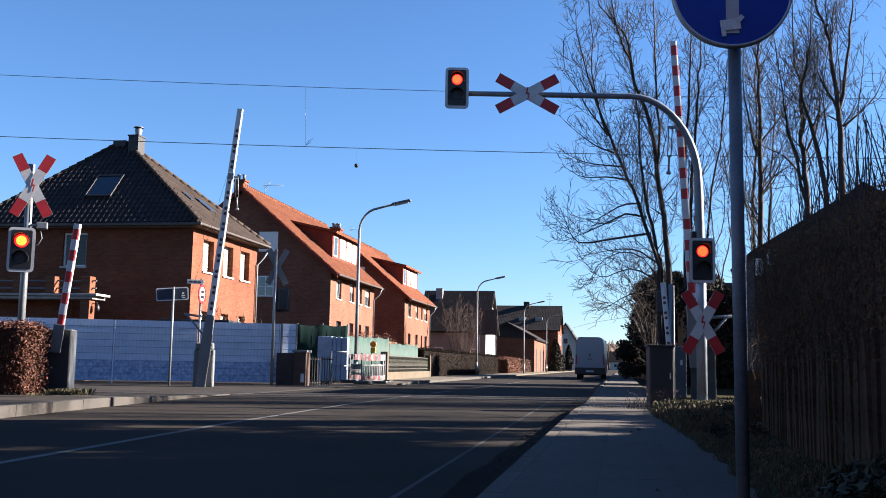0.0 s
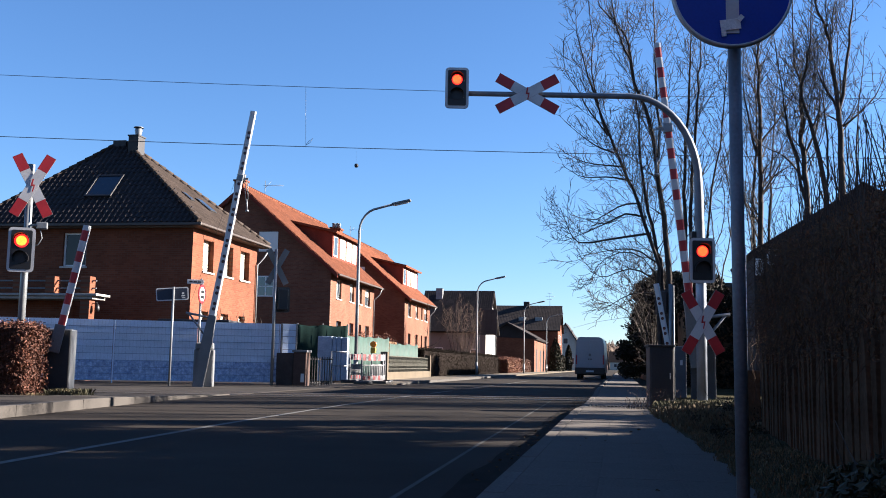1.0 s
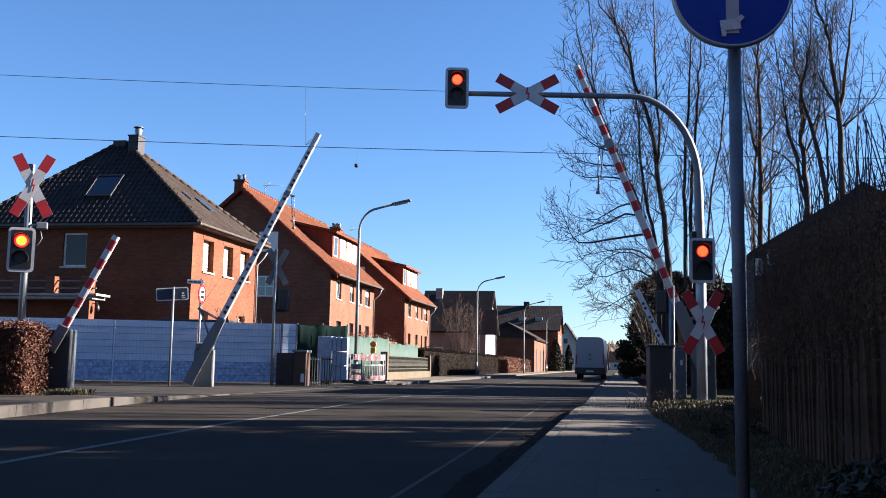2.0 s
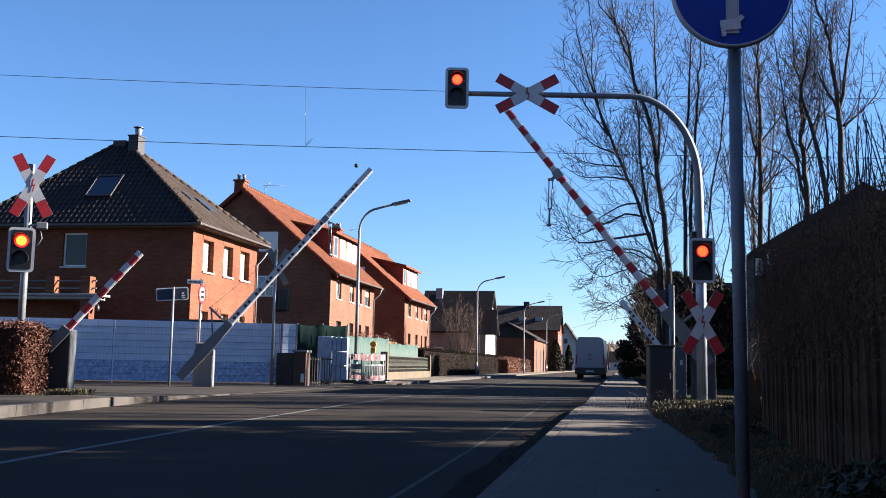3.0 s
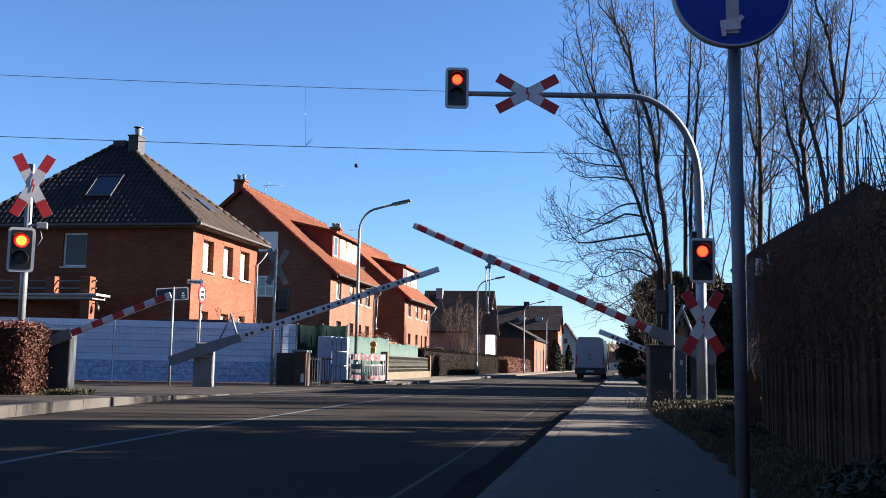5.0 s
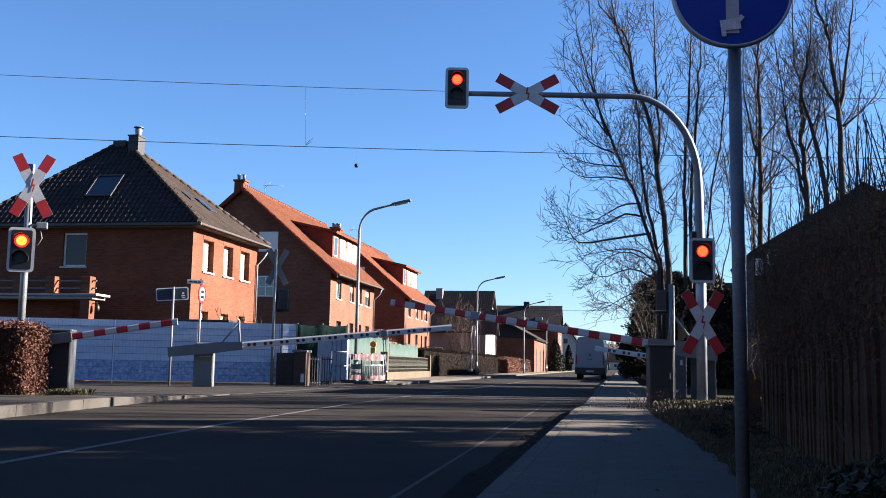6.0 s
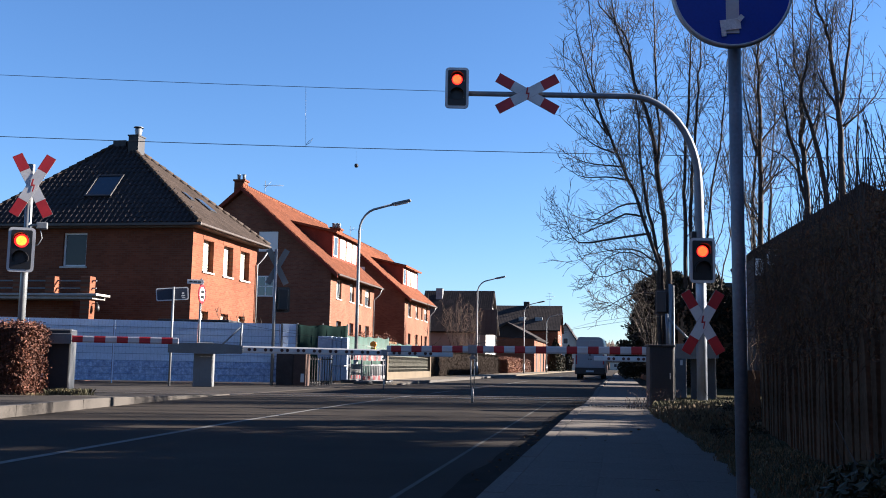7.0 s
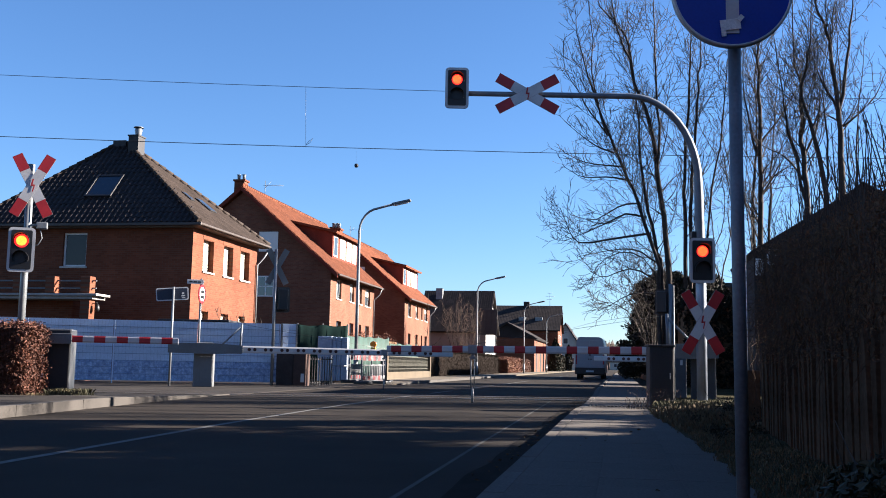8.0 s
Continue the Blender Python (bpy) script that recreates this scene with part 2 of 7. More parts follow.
bm = BM()
vs = [bm.verts.new(p) for p in ((-1200, -400, -0.12), (1200, -400, -0.12), (1200, 3500, -0.12), (-1200, 3500, -0.12))]
bm.faces.new(vs)
solo("ground", bm, SOIL, "brown earth and dead winter grass beside the road", "ground", kind="structure")
road = strip("road", (left_kerb, -0.66), steps(-25, 20, 1.5) + steps(21, 340, 10), 0.0, ASPHALT, "dark grey asphalt road across a level crossing")
apron = strip("side_road", (-17.0, lambda y: left_kerb(y) - 0.002), steps(19.6, 33.0, 1.0), 0.012, ASPHALT_WORN, "worn asphalt apron beside the crossing")
pav_r = pavement("pavement_right", -0.56, 0.78, steps(-25, 130, 0.5), RIGHT_Z, PAVING, "grey paving slab footpath beside the road", -0.018)
pav_l = pavement("pavement_left", -16.0, lambda y: left_kerb(y) - 0.14, steps(-25, 19.5, 0.5), LEFT_Z, ASPHALT_WORN, "grey asphalt pavement behind a kerb", -0.01)
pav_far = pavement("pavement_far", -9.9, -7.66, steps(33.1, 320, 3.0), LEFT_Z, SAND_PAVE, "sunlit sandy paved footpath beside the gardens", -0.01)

# painted lines
CENTRE = [(0, -3.75), (6.2, -4.16), (8, -4.28), (11, -4.49), (16.5, -4.70), (23, -4.72), (28, -4.64), (51, -4.47), (120, -4.3)]
for a, b in [(2.0, 22.8), (24.6, 27.5), (31.0, 50.0)] + [(56 + 9 * k, 60 + 9 * k) for k in range(7)]:
    bm = BM()
    pts = [(ramp(y, CENTRE), y) for y in steps(a, b, 1.2)]
    rows = [[bm.verts.new((x - 0.043, y, 0.004)), bm.verts.new((x + 0.043, y, 0.004))] for x, y in pts]
    for p, q in zip(rows, rows[1:]):
        bm.faces.new((p[0], p[1], q[1], q[0]))
    solo("centre_line", bm, MARKING, "worn white painted centre line on asphalt", "road marking", kind="structure")
bm = BM()
EDGE = [(0, -1.15), (5.4, -1.21), (9.3, -1.28), (21.3, -1.44)]
rows = [[bm.verts.new((ramp(y, EDGE) - 0.016, y, 0.004)), bm.verts.new((ramp(y, EDGE) + 0.016, y, 0.004))] for y in steps(1.0, 21.0, 1.0)]
for p, q in zip(rows, rows[1:]):
    bm.faces.new((p[0], p[1], q[1], q[0]))
solo("edge_line", bm, mat("worn thin road paint", (0.038, 0.037, 0.036), 0.85, vary=0.75, scale=5, fine=60), "worn white painted edge line on asphalt", "road marking", kind="structure")

# strip along the kerb, darker than the road
bm = BM()
rows = [[bm.verts.new((-0.98 + 0.05 * noise.noise(Vector((0, y, 5))), y, 0.005)), bm.verts.new((-0.685, y, 0.005))] for y in steps(0.5, 23.0, 0.25)]
for p, q in zip(rows, rows[1:]):
    bm.faces.new((p[0], p[1], q[1], q[0]))
solo("gutter", bm, mat("dark gutter", (0.013, 0.011, 0.010), 0.95, vary=0.5, scale=3, fine=40, spec=0.04), "dark gutter strip along the kerb", "gutter", kind="structure")

# rails set flush in the road
RAIL = mat("worn rail steel", (0.30, 0.27, 0.25), 0.35, metal=0.8, vary=0.3, scale=3, fine=40, bump=0.1)
rail_dir = Vector((19.56, 4.13, 0)).normalized()
for off in (-0.72, 0.72):
    bm = BM()
    c0 = Vector((-3.8, 21.9, 0)) + Vector((-rail_dir.y, rail_dir.x, 0)) * off
    m = Matrix.Translation(c0) @ pose(0, 0, 0, 0, 0, math.degrees(math.atan2(rail_dir.y, rail_dir.x)))
    box(bm, (-60, -0.035, -0.08), (60, 0.035, 0.016), m=m)
    solo("rail", bm, RAIL, "steel rail set flush in the crossing", "rail", group="railway rails", kind="structure")


# kerb stones and slabs, each a piece
def kerb_row(parent, pts, w, out, zrow, material):
    """Stones along a line; out: +1 when the stone lies on the +x side of it."""
    for p, q in zip(pts, pts[1:]):
        a, b = Vector((*p, 0)), Vector((*q, 0))
        d = (b - a)
        ln = d.length - 0.012
        bm = BM()
        z0, z1 = ramp(p[1], zrow), ramp(q[1], zrow)
        fs = box(bm, (0, -w / 2, -0.2), (ln, w / 2, 0.0))
        for v in bm.verts:
            if v.co.z > -0.1:
                v.co.z = z0 if v.co.x < ln / 2 else z1
        bmesh.ops.bevel(bm, geom=[e for e in bm.edges if min(x.co.z for x in e.verts) > -0.1], offset=0.005, segments=1, affect="EDGES")
        ob = part("kerb_stone", bm, material, parent)
        ob.matrix_basis = Matrix.Translation(a + Vector((w / 2 * out, 0, random.uniform(-0.003, 0.003)))) @ pose(0, 0, 0, 0, 0, math.degrees(math.atan2(d.y, d.x)))


kerb_row(pav_r, [(-0.68 - 0.0005 * k, 1.0 + k) for k in range(62)], 0.115, 1, [(y, z - 0.004) for y, z in RIGHT_Z], PAVING)
kerb_row(pav_l, [(left_kerb(y), y) for y in steps(3, 20.2, 1.0)], 0.13, -1, LEFT_Z, KERB)
kerb_row(pav_far, [(-7.64, 34.0 + k) for k in range(40)], 0.13, 1, LEFT_Z, KERB)
slab_mesh = None
for k in range(70):
    for c in range(3):
        y = 2.2 + k * 0.45
        if slab_mesh is None:
            bm = BM()
            box(bm, (0.0004, 0.0004, -0.03), (0.4466, 0.4496, 0.0))
            bmesh.ops.bevel(bm, geom=[e for e in bm.edges if min(v.co.z for v in e.verts) > -0.01], offset=0.0008, segments=1, affect="EDGES")
            slab_mesh = mesh("paving_slab", bm, PAVING)
        ob = new("paving_slab", slab_mesh)
        ob.parent = pav_r
        z0, z1 = ramp(y, RIGHT_Z), ramp(y + 0.45, RIGHT_Z)
        ob.matrix_basis = pose(-0.566 + c * 0.447, y, z0 + random.uniform(-0.001, 0.001), math.degrees(math.atan2(z1 - z0, 0.45)) + random.uniform(-0.08, 0.08), random.uniform(-0.08, 0.08), 0)
# ribbed tactile strip
tact = thing("tactile_strip", "pale ribbed tactile paving strip across the footpath", "paving", pose(-0.56, 17.75, 0.055), kind="structure")
for k in range(20):
    bm = BM()
    box(bm, (0.01 + k * 0.066, 0.0, -0.04), (0.05 + k * 0.066, 0.55, 0.005), 0.006)
    part("rib", bm, KERB, tact)


tact2 = thing("tactile_strip", "pale ribbed tactile paving strip beside the barrier", "paving", pose(-9.1, 14.75, ramp(14.95, LEFT_Z) - 0.006, 0, 0, -4), kind="structure")
for k in range(8):
    bm = BM()
    box(bm, (0.0, k * 0.062, -0.04), (1.15, 0.038 + k * 0.062, 0.005), 0.004)
    part("rib", bm, PAVING, tact2)


# ---- level crossing barriers ----
BARRIERS = {
    "R": (1.46, 19.26, 1.11, 181.1, 5.99), "M": (-11.02, 25.41, 1.00, 18.9, 6.75),
    "L": (-9.42, 15.50, 1.047, 19.0, 1.99), "F": (1.44, 29.51, 0.99, 167.7, 2.24)}
OFFSETS = {"R": -0.05, "M": 0.045, "L": 0.0, "F": 0.0}     # of the boom's axis from its pivot
ANGLES = {
    "R": [(0, 86.5), (0.6, 86.1), (0.8, 85.3), (1.0, 83.5), (1.2, 80.7), (1.5, 75.9), (1.7, 72.7), (2.8, 55.5), (3.0, 52.4), (3.5, 45.3), (4.0, 38.3), (4.5, 31.1),
          (4.7, 28.2), (5.8, 11.5), (6.0, 8.4), (6.2, 5.5), (6.4, 2.5), (6.5, 0.9), (6.6, -0.5), (6.7, 0.3), (6.8, 0.7), (6.9, 0.0), (7.0, -0.4), (8.0, -0.4)],
    "M": [(0, 84.4), (0.6, 84.1), (0.8, 83.2), (1.0, 81.3), (1.2, 78.7), (1.5, 73.5), (2.8, 52.9), (3.0, 49.9), (3.5, 42.5), (4.5, 27.8), (5.8, 9.1), (6.0, 6.2),
          (6.2, 3.2), (6.4, 0.4), (6.5, -0.3), (6.65, -0.6), (6.8, 0.4), (7.0, -0.2), (8.0, -0.2)],
    "L": [(0, 84.0), (0.4, 83.8), (0.7, 82.6), (1.0, 79.4), (1.5, 72.0), (3.0, 49.8), (3.5, 43.3), (4.0, 36.8), (4.5, 30.3), (5.8, 12.5), (6.0, 9.8), (6.2, 7.2),
          (6.4, 4.5), (6.6, 2.0), (6.8, 0.8), (7.0, 0.1), (8.0, 0.0)],
    "F": [(0, 85.0), (0.4, 84.8), (0.7, 83.4), (1.0, 79.8), (1.5, 72.2), (3.5, 42.4), (4.5, 27.4), (5.8, 10.8), (6.0, 7.8), (6.2, 4.6), (6.4, 1.6), (6.6, -0.6), (6.8, 0.2),
          (7.0, 0.0), (8.0, 0.0)]}
LEANS = [(0, 3), (0.7, 3), (1.2, 4), (1.5, 2), (1.75, 0), (2.1, 4), (2.45, -1), (2.8, -3), (3.0, 2), (3.2, 7), (3.5, 1), (3.8, -4), (4.0, -4), (4.2, -3), (4.5, 4), (4.65, 7), (5.0, 0), (5.3, -3),
         (5.6, 3), (5.8, 5), (6.2, 3), (6.45, 2), (6.7, 0), (8.0, 0)]


def angle_at(rows, t):
    for (t0, a0), (t1, a1) in zip(rows, rows[1:]):
        if t <= t1:
            return a0 + (a1 - a0) * (t - t0) / (t1 - t0)
    return rows[-1][1]


def barrier(key, outer, label, long, height_box=1.2, ground_z=0.04):
    """A boom barrier. outer: +1 when the striped face looks along local +y, -1 when along -y."""
    x, y, z, az, length = BARRIERS[key]
    top = thing("crossing_barrier", label, "barrier", pose(x, y, z, 0, 0, az), group="level crossing barriers")
    low = ground_z - z
    w, d = (0.28, 0.24) if long else (0.22, 0.25)
    bm = BM()
    if key == "R":
        box(bm, (-0.33, -0.55, low), (0.07, -0.14, 0.06), 0.03)
    elif long:
        box(bm, (-0.36, 0.14, low), (0.18, 0.58, 0.02), 0.03)
        box(bm, (-0.33, 0.13, 0.02), (0.15, 0.56, 0.21), 0.04)
    else:
        box(bm, (-0.25, 0.10 * -outer if outer < 0 else -0.55, low), (0.20, 0.55 if outer < 0 else -0.10, 0.17), 0.03)
    hs = part("housing", bm, DARK_HOUSING if key == "R" else GREY_PAINT, top, "grey steel drive housing")
    bm = BM()
    fy = {"R": -0.14, "M": 0.14, "L": 0.10, "F": 0.10}[key]
    box(bm, (-0.18, fy - 0.012, low + 0.12), (0.14, fy + 0.012, -0.16), 0.004)
    part("access_door", bm, DARK_HOUSING if key == "R" else GREY_PAINT, hs)
    if key == "L":
        # thin dark plate added over the housing's near face
        bm = BM()
        box(bm, (-0.235, 0.068, low + 0.04), (0.185, 0.0985, 0.15), 0.012)
        part("front_plate", bm, DARK_CASE, hs, "dark plate over the housing front")
    # boom: box section along local +x; joint halves in white with red stripes outside, reflectors inside
    hh = {"R": 0.075, "M": 0.098, "L": 0.057, "F": 0.075}[key]
    tip = hh * (0.82 if long else 1.0)
    start = 0.90 if long else 0.10
    bm = BM()
    prof = [(-0.045, -1), (0.045, -1), (0.06, -0.6), (0.06, 0.6), (0.045, 1), (-0.045, 1), (-0.06, 0.6), (-0.06, -0.6)]
    cuts, xx, red = [], length, False
    seq = [0.09]
    step = 0.203 if long else 0.186
    wide = {8: 0.385} if long else {}
    cnt = 0
    while sum(seq) < length - start - 0.05:
        seq.append(step)
        cnt += 1
        seq.append(wide.get(cnt, step))
    cuts = [length]
    for q in seq:
        cuts.append(max(start, cuts[-1] - q))
    rings = []
    for cx in cuts:
        f = (cx - start) / (length - start)
        h = hh + (tip - hh) * f
        rings.append([bm.verts.new((cx, py, pz * h)) for py, pz in prof])
    for i, (a, b) in enumerate(zip(rings, rings[1:])):
        for k in range(8):
            fc = bm.faces.new((a[k], a[(k + 1) % 8], b[(k + 1) % 8], b[k]))
            mid_y = (prof[k][0] + prof[(k + 1) % 8][0]) * outer
            fc.material_index = 1 if (i % 2 == 1 and mid_y > 0.02) else 0
    bm.faces.new(rings[0][::-1])
    bm.faces.new(rings[-1])
    bmesh.ops.remove_doubles(bm, verts=list(bm.verts), dist=0.0005)
    bmesh.ops.recalc_face_normals(bm, faces=list(bm.faces))
    boom = part("boom", bm, [SIGN_WHITE, RED], top, "white boom with red stripes on its outer face")
    if long:
        tail = -0.35 if key == "R" else -1.02
        for sgn in (1, -1):
            bm = BM()
            prism(bm, [(tail, -0.13), (0.2, -0.145), (0.95, -0.10), (0.95, 0.10), (0.2, 0.145), (tail, 0.13)], sgn * 0.075, sgn * 0.11)
            part("side_plate", bm, GREY_PAINT, boom, "grey counterweight plate")
        bm = BM()
        box(bm, (tail + 0.02, -0.072, -0.12), (0.93, 0.072, 0.06), 0.01)
        part("counterweight", bm, DARK_GREY, boom)
        hang = 0.715 * length
        bm = BM()
        box(bm, (hang - 0.09, -0.08, -0.085), (hang + 0.09, 0.08, 0.085), 0.01)
        box(bm, (hang - 0.03, -0.015, -0.18), (hang + 0.03, 0.015, -0.05), 0.004)
        part("clamp", bm, GREY_METAL, boom, "galvanised clamp of the hanging support")
        bm = BM()
        sx = 0.58 if key == "R" else 0.90
        tube(bm, [(sx, 0.0, 0.68), (hang, 0.0, 0.10)], 0.0035, 5)
        part("stay_cable", bm, BLACK, boom, "thin dark stay cable")
        bm = BM()
        tube(bm, [(sx - 0.02, 0.0, 0.05), (sx, 0.0, 0.70)], 0.032, 6)
        tube(bm, [(sx - 0.54, 0.0, 0.08), (sx - 0.01, 0.0, 0.62)], 0.026, 6)
        part("stay", bm, MAST_STEEL, boom, "short stay post with brace")
        bm = BM()
        for q in (-0.035, 0.035):
            tube(bm, [(q, 0, 0), (q * 0.9, 0, -0.58)], 0.012, 6)
        tube(bm, [(0, 0, -0.56), (0, 0, -0.87)], 0.022, 8)
        tube(bm, [(0, 0, -0.87), (0, 0, -0.92)], 0.045, 8)
        box(bm, (-0.06, -0.02, -0.02), (0.06, 0.02, 0.03), 0.005)
        leg = part("hanging_support", bm, GREY_METAL, boom, "hinged galvanised support leg")
        leg["hang"] = hang
    else:
        bm = BM()
        box(bm, (-0.24, min(outer * 0.062, outer * 0.095), -0.09), (0.24, max(outer * 0.062, outer * 0.095), 0.09), 0.01)
        part("side_plate", bm, DARK_GREY, boom)
    # reflector dots in pairs on the inner face
    n = int((length - start - 0.3) / 0.44)
    for i in range(n):
        for q in (-0.075, 0.075):
            px = start + 0.3 + i * 0.44 + q
            if long and abs(px - 0.715 * length) < 0.14:
                continue
            bm = BM()
            disc(bm, (px, -outer * 0.062, 0), (0, 1, 0), 0.046, 0.012, 12)
            part("reflector", bm, REFLECTOR, boom)
    return top, boom


REFLECTOR = mat("dark red reflector", (0.035, 0.008, 0.009), 0.3, vary=0.2, bump=0.0)
barrier_r, boom_r = barrier("R", 1, "grey barrier with long red and white boom beside the footpath", True)
barrier_m, boom_m = barrier("M", 1, "grey barrier with long white boom with dark reflectors", True, ground_z=0.0)
barrier_l, boom_l = barrier("L", -1, "grey footpath barrier with short red and white boom beside a hedge", False)
barrier_f, boom_f = barrier("F", -1, "grey footpath barrier with short white boom across the tracks", False)


# ---- houses ----
def wall_grid(bm, axis, at, thick, u0, u1, z0, z1, holes):
    """A thick upright wall with openings right through. axis: its normal, 'x' or 'y'; at: outer face; thick: signed depth inwards; holes: (u0, u1, z0, z1)."""
    us = sorted({u0, u1, *[h[0] for h in holes], *[h[1] for h in holes]})
    zs = sorted({z0, z1, *[h[2] for h in holes], *[h[3] for h in holes]})
    lo, hi = sorted((at, at + thick))
    for a, b in zip(us, us[1:]):
        for c, d in zip(zs, zs[1:]):
            if any(h[0] <= a and b <= h[1] and h[2] <= c and d <= h[3] for h in holes):
                continue
            if axis == "x":
                box(bm, (lo, a, c), (hi, b, d))
            else:
                box(bm, (a, lo, c), (b, hi, d))
    # one solid: join the cells and drop the faces between them
    seen = {}
    for f in bm.faces:
        seen.setdefault(tuple(round(q, 3) for q in f.calc_center_median()), []).append(f)
    inner = [f for fs in seen.values() if len(fs) > 1 for f in fs]
    bmesh.ops.delete(bm, geom=inner, context="FACES_ONLY")
    bmesh.ops.remove_doubles(bm, verts=list(bm.verts), dist=0.001)


def window(parent, axis, at, inward, u0, u1, z0, z1, style="pane", sill=True, recess=0.17, arch=False):
    """A framed window set back in its opening; style: 'pane', 'blind' (white roller shutter down) or 'half'."""
    def put(bm, ua, ub, za, zb, da, db, bevel=0.0):
        lo, hi = sorted((at + inward * da, at + inward * db))
        if axis == "x":
            box(bm, (lo, ua, za), (hi, ub, zb), bevel)
        else:
            box(bm, (ua, lo, za), (ub, hi, zb), bevel)
    bm = BM()
    t = 0.075
    put(bm, u0, u0 + t, z0, z1, recess, recess + 0.07)
    put(bm, u1 - t, u1, z0, z1, recess, recess + 0.07)
    put(bm, u0 + t, u1 - t, z0, z0 + t, recess, recess + 0.07)
    put(bm, u0 + t, u1 - t, z1 - t, z1, recess, recess + 0.07)
    if u1 - u0 > 0.95 and style == "pane":
        put(bm, (u0 + u1) / 2 - 0.045, (u0 + u1) / 2 + 0.045, z0 + t, z1 - t, recess, recess + 0.07)
    win = part("window", bm, WHITE, parent, "white framed window" if style in ("pane", "sash") else "window with white roller shutter down")
    bm = BM()
    put(bm, u0 + t, u1 - t, z0 + t, z1 - t, recess + 0.03, recess + 0.045)
    part("pane", bm, GLASS_DIM if style == "sash" else GLASS, win)
    if style in ("blind", "half"):
        low = z0 + t if style == "blind" else z0 + (z1 - z0) * 0.55
        bm = BM()
        rows, n = [], int((z1 - 0.01 - low) / 0.029)
        for k in range(n + 1):
            dep = at + inward * (recess - (0.012 if k % 2 else 0.030))
            zz = z1 - 0.01 - (z1 - 0.01 - low) * k / n
            rows.append([bm.verts.new((dep, u, zz) if axis == "x" else (u, dep, zz)) for u in (u0 + 0.03, u1 - 0.03)])
        for p, q in zip(rows, rows[1:]):
            bm.faces.new((p[0], p[1], q[1], q[0]))
        r = bmesh.ops.extrude_face_region(bm, geom=list(bm.faces))
        vec = (inward * 0.008, 0, 0) if axis == "x" else (0, inward * 0.008, 0)
        bmesh.ops.translate(bm, verts=[v for v in r["geom"] if isinstance(v, bmesh.types.BMVert)], vec=vec)
        bmesh.ops.recalc_face_normals(bm, faces=list(bm.faces))
        part("roller_shutter", bm, SHUTTER, win)
    if sill:
        bm = BM()
        put(bm, u0 - 0.06, u1 + 0.06, z0 - 0.07, z0, -0.06, recess, 0.008)
        part("sill", bm, WHITE_ROUGH, win)
    return win


def tiles(parent, p0, p1, p2, p3, material, w=0.30, h=0.34, keep=0, bulge=0.05, lift=0.03, jitter=0.020, course=0.028, kind_name="roof_tile"):
    """Courses of curved tiles over the quad p0 p1 (eave) p2 p3 (top). keep: how many of the lowest are parts of their own."""
    p0, p1, p2, p3 = (Vector(p) for p in (p0, p1, p2, p3))
    up_len = ((p2 + p3) / 2 - (p0 + p1) / 2).length
    nrm = (p1 - p0).cross(p3 - p0)
    if nrm.length < 1e-6:
        nrm = (p1 - p0).cross(p2 - p0)
    nrm.normalize()
    if nrm.z < 0:
        nrm = -nrm
    rows = int(up_len / h)
    verts, faces, kept = [], [], 0
    prof = ((0.0, 0.0), (0.40, 0.12), (0.56, 0.9), (0.74, 1.0), (0.97, 0.05))
    piece_mesh = None
    e_dir = (p1 - p0).normalized()
    for r in range(rows):
        f0 = r / rows
        a0, b0 = p0.lerp(p3, f0), p1.lerp(p2, f0)
        k0 = int(math.ceil((a0 - p0).dot(e_dir) / w - 0.2))
        k1 = int(math.floor((b0 - p0).dot(e_dir) / w + 0.2))
        up = ((p3 + p2) / 2 - (p0 + p1) / 2)
        # straight up the slope, square to the eave
        up = (up - e_dir * up.dot(e_dir)).normalized()
        base = p0 + up * (up_len_true(p0, p1, p2, p3, e_dir) * f0)
        run = up_len_true(p0, p1, p2, p3, e_dir) / rows * 1.12
        for k in range(k0, k1):
            o = base + e_dir * (k * w) + nrm * (lift + jitter * random.random())
            pts = []
            for q, raise_ in ((0.0, 1.0), (1.0, 0.25)):
                for u, hgt in prof:
                    pts.append(o + e_dir * (u * w * 1.02) + up * (run * q) + nrm * (bulge * hgt + course * raise_))
            for u in (0.0, 1.0):
                pts.append(o + e_dir * (u * w * 1.02) + nrm * -0.012)
            quad = [(0, 1, 6, 5), (1, 2, 7, 6), (2, 3, 8, 7), (3, 4, 9, 8), (10, 11, 4, 3, 2, 1, 0)]
            if kept < keep:
                if piece_mesh is None:
                    piece_mesh = bpy.data.meshes.new(kind_name)
                    piece_mesh.from_pydata([tuple(p - o) for p in pts], [], quad)
                    piece_mesh.materials.append(material)
                ob = new(kind_name, piece_mesh)
                ob.parent = parent
                ob.matrix_basis = Matrix.Translation(o)
                kept += 1
            else:
                i = len(verts)
                verts += [tuple(p) for p in pts]
                faces += [tuple(i + j for j in q) for q in quad]
    if verts:
        me = bpy.data.meshes.new("tile_field")
        me.from_pydata(verts, [], faces)
        me.materials.append(material)
        ob = new("tile_field", me)
        ob.parent = parent
        tagged(ob, kind="stuff")


def up_len_true(p0, p1, p2, p3, e_dir):
    up = ((p3 + p2) / 2 - (p0 + p1) / 2)
    return (up - e_dir * up.dot(e_dir)).length


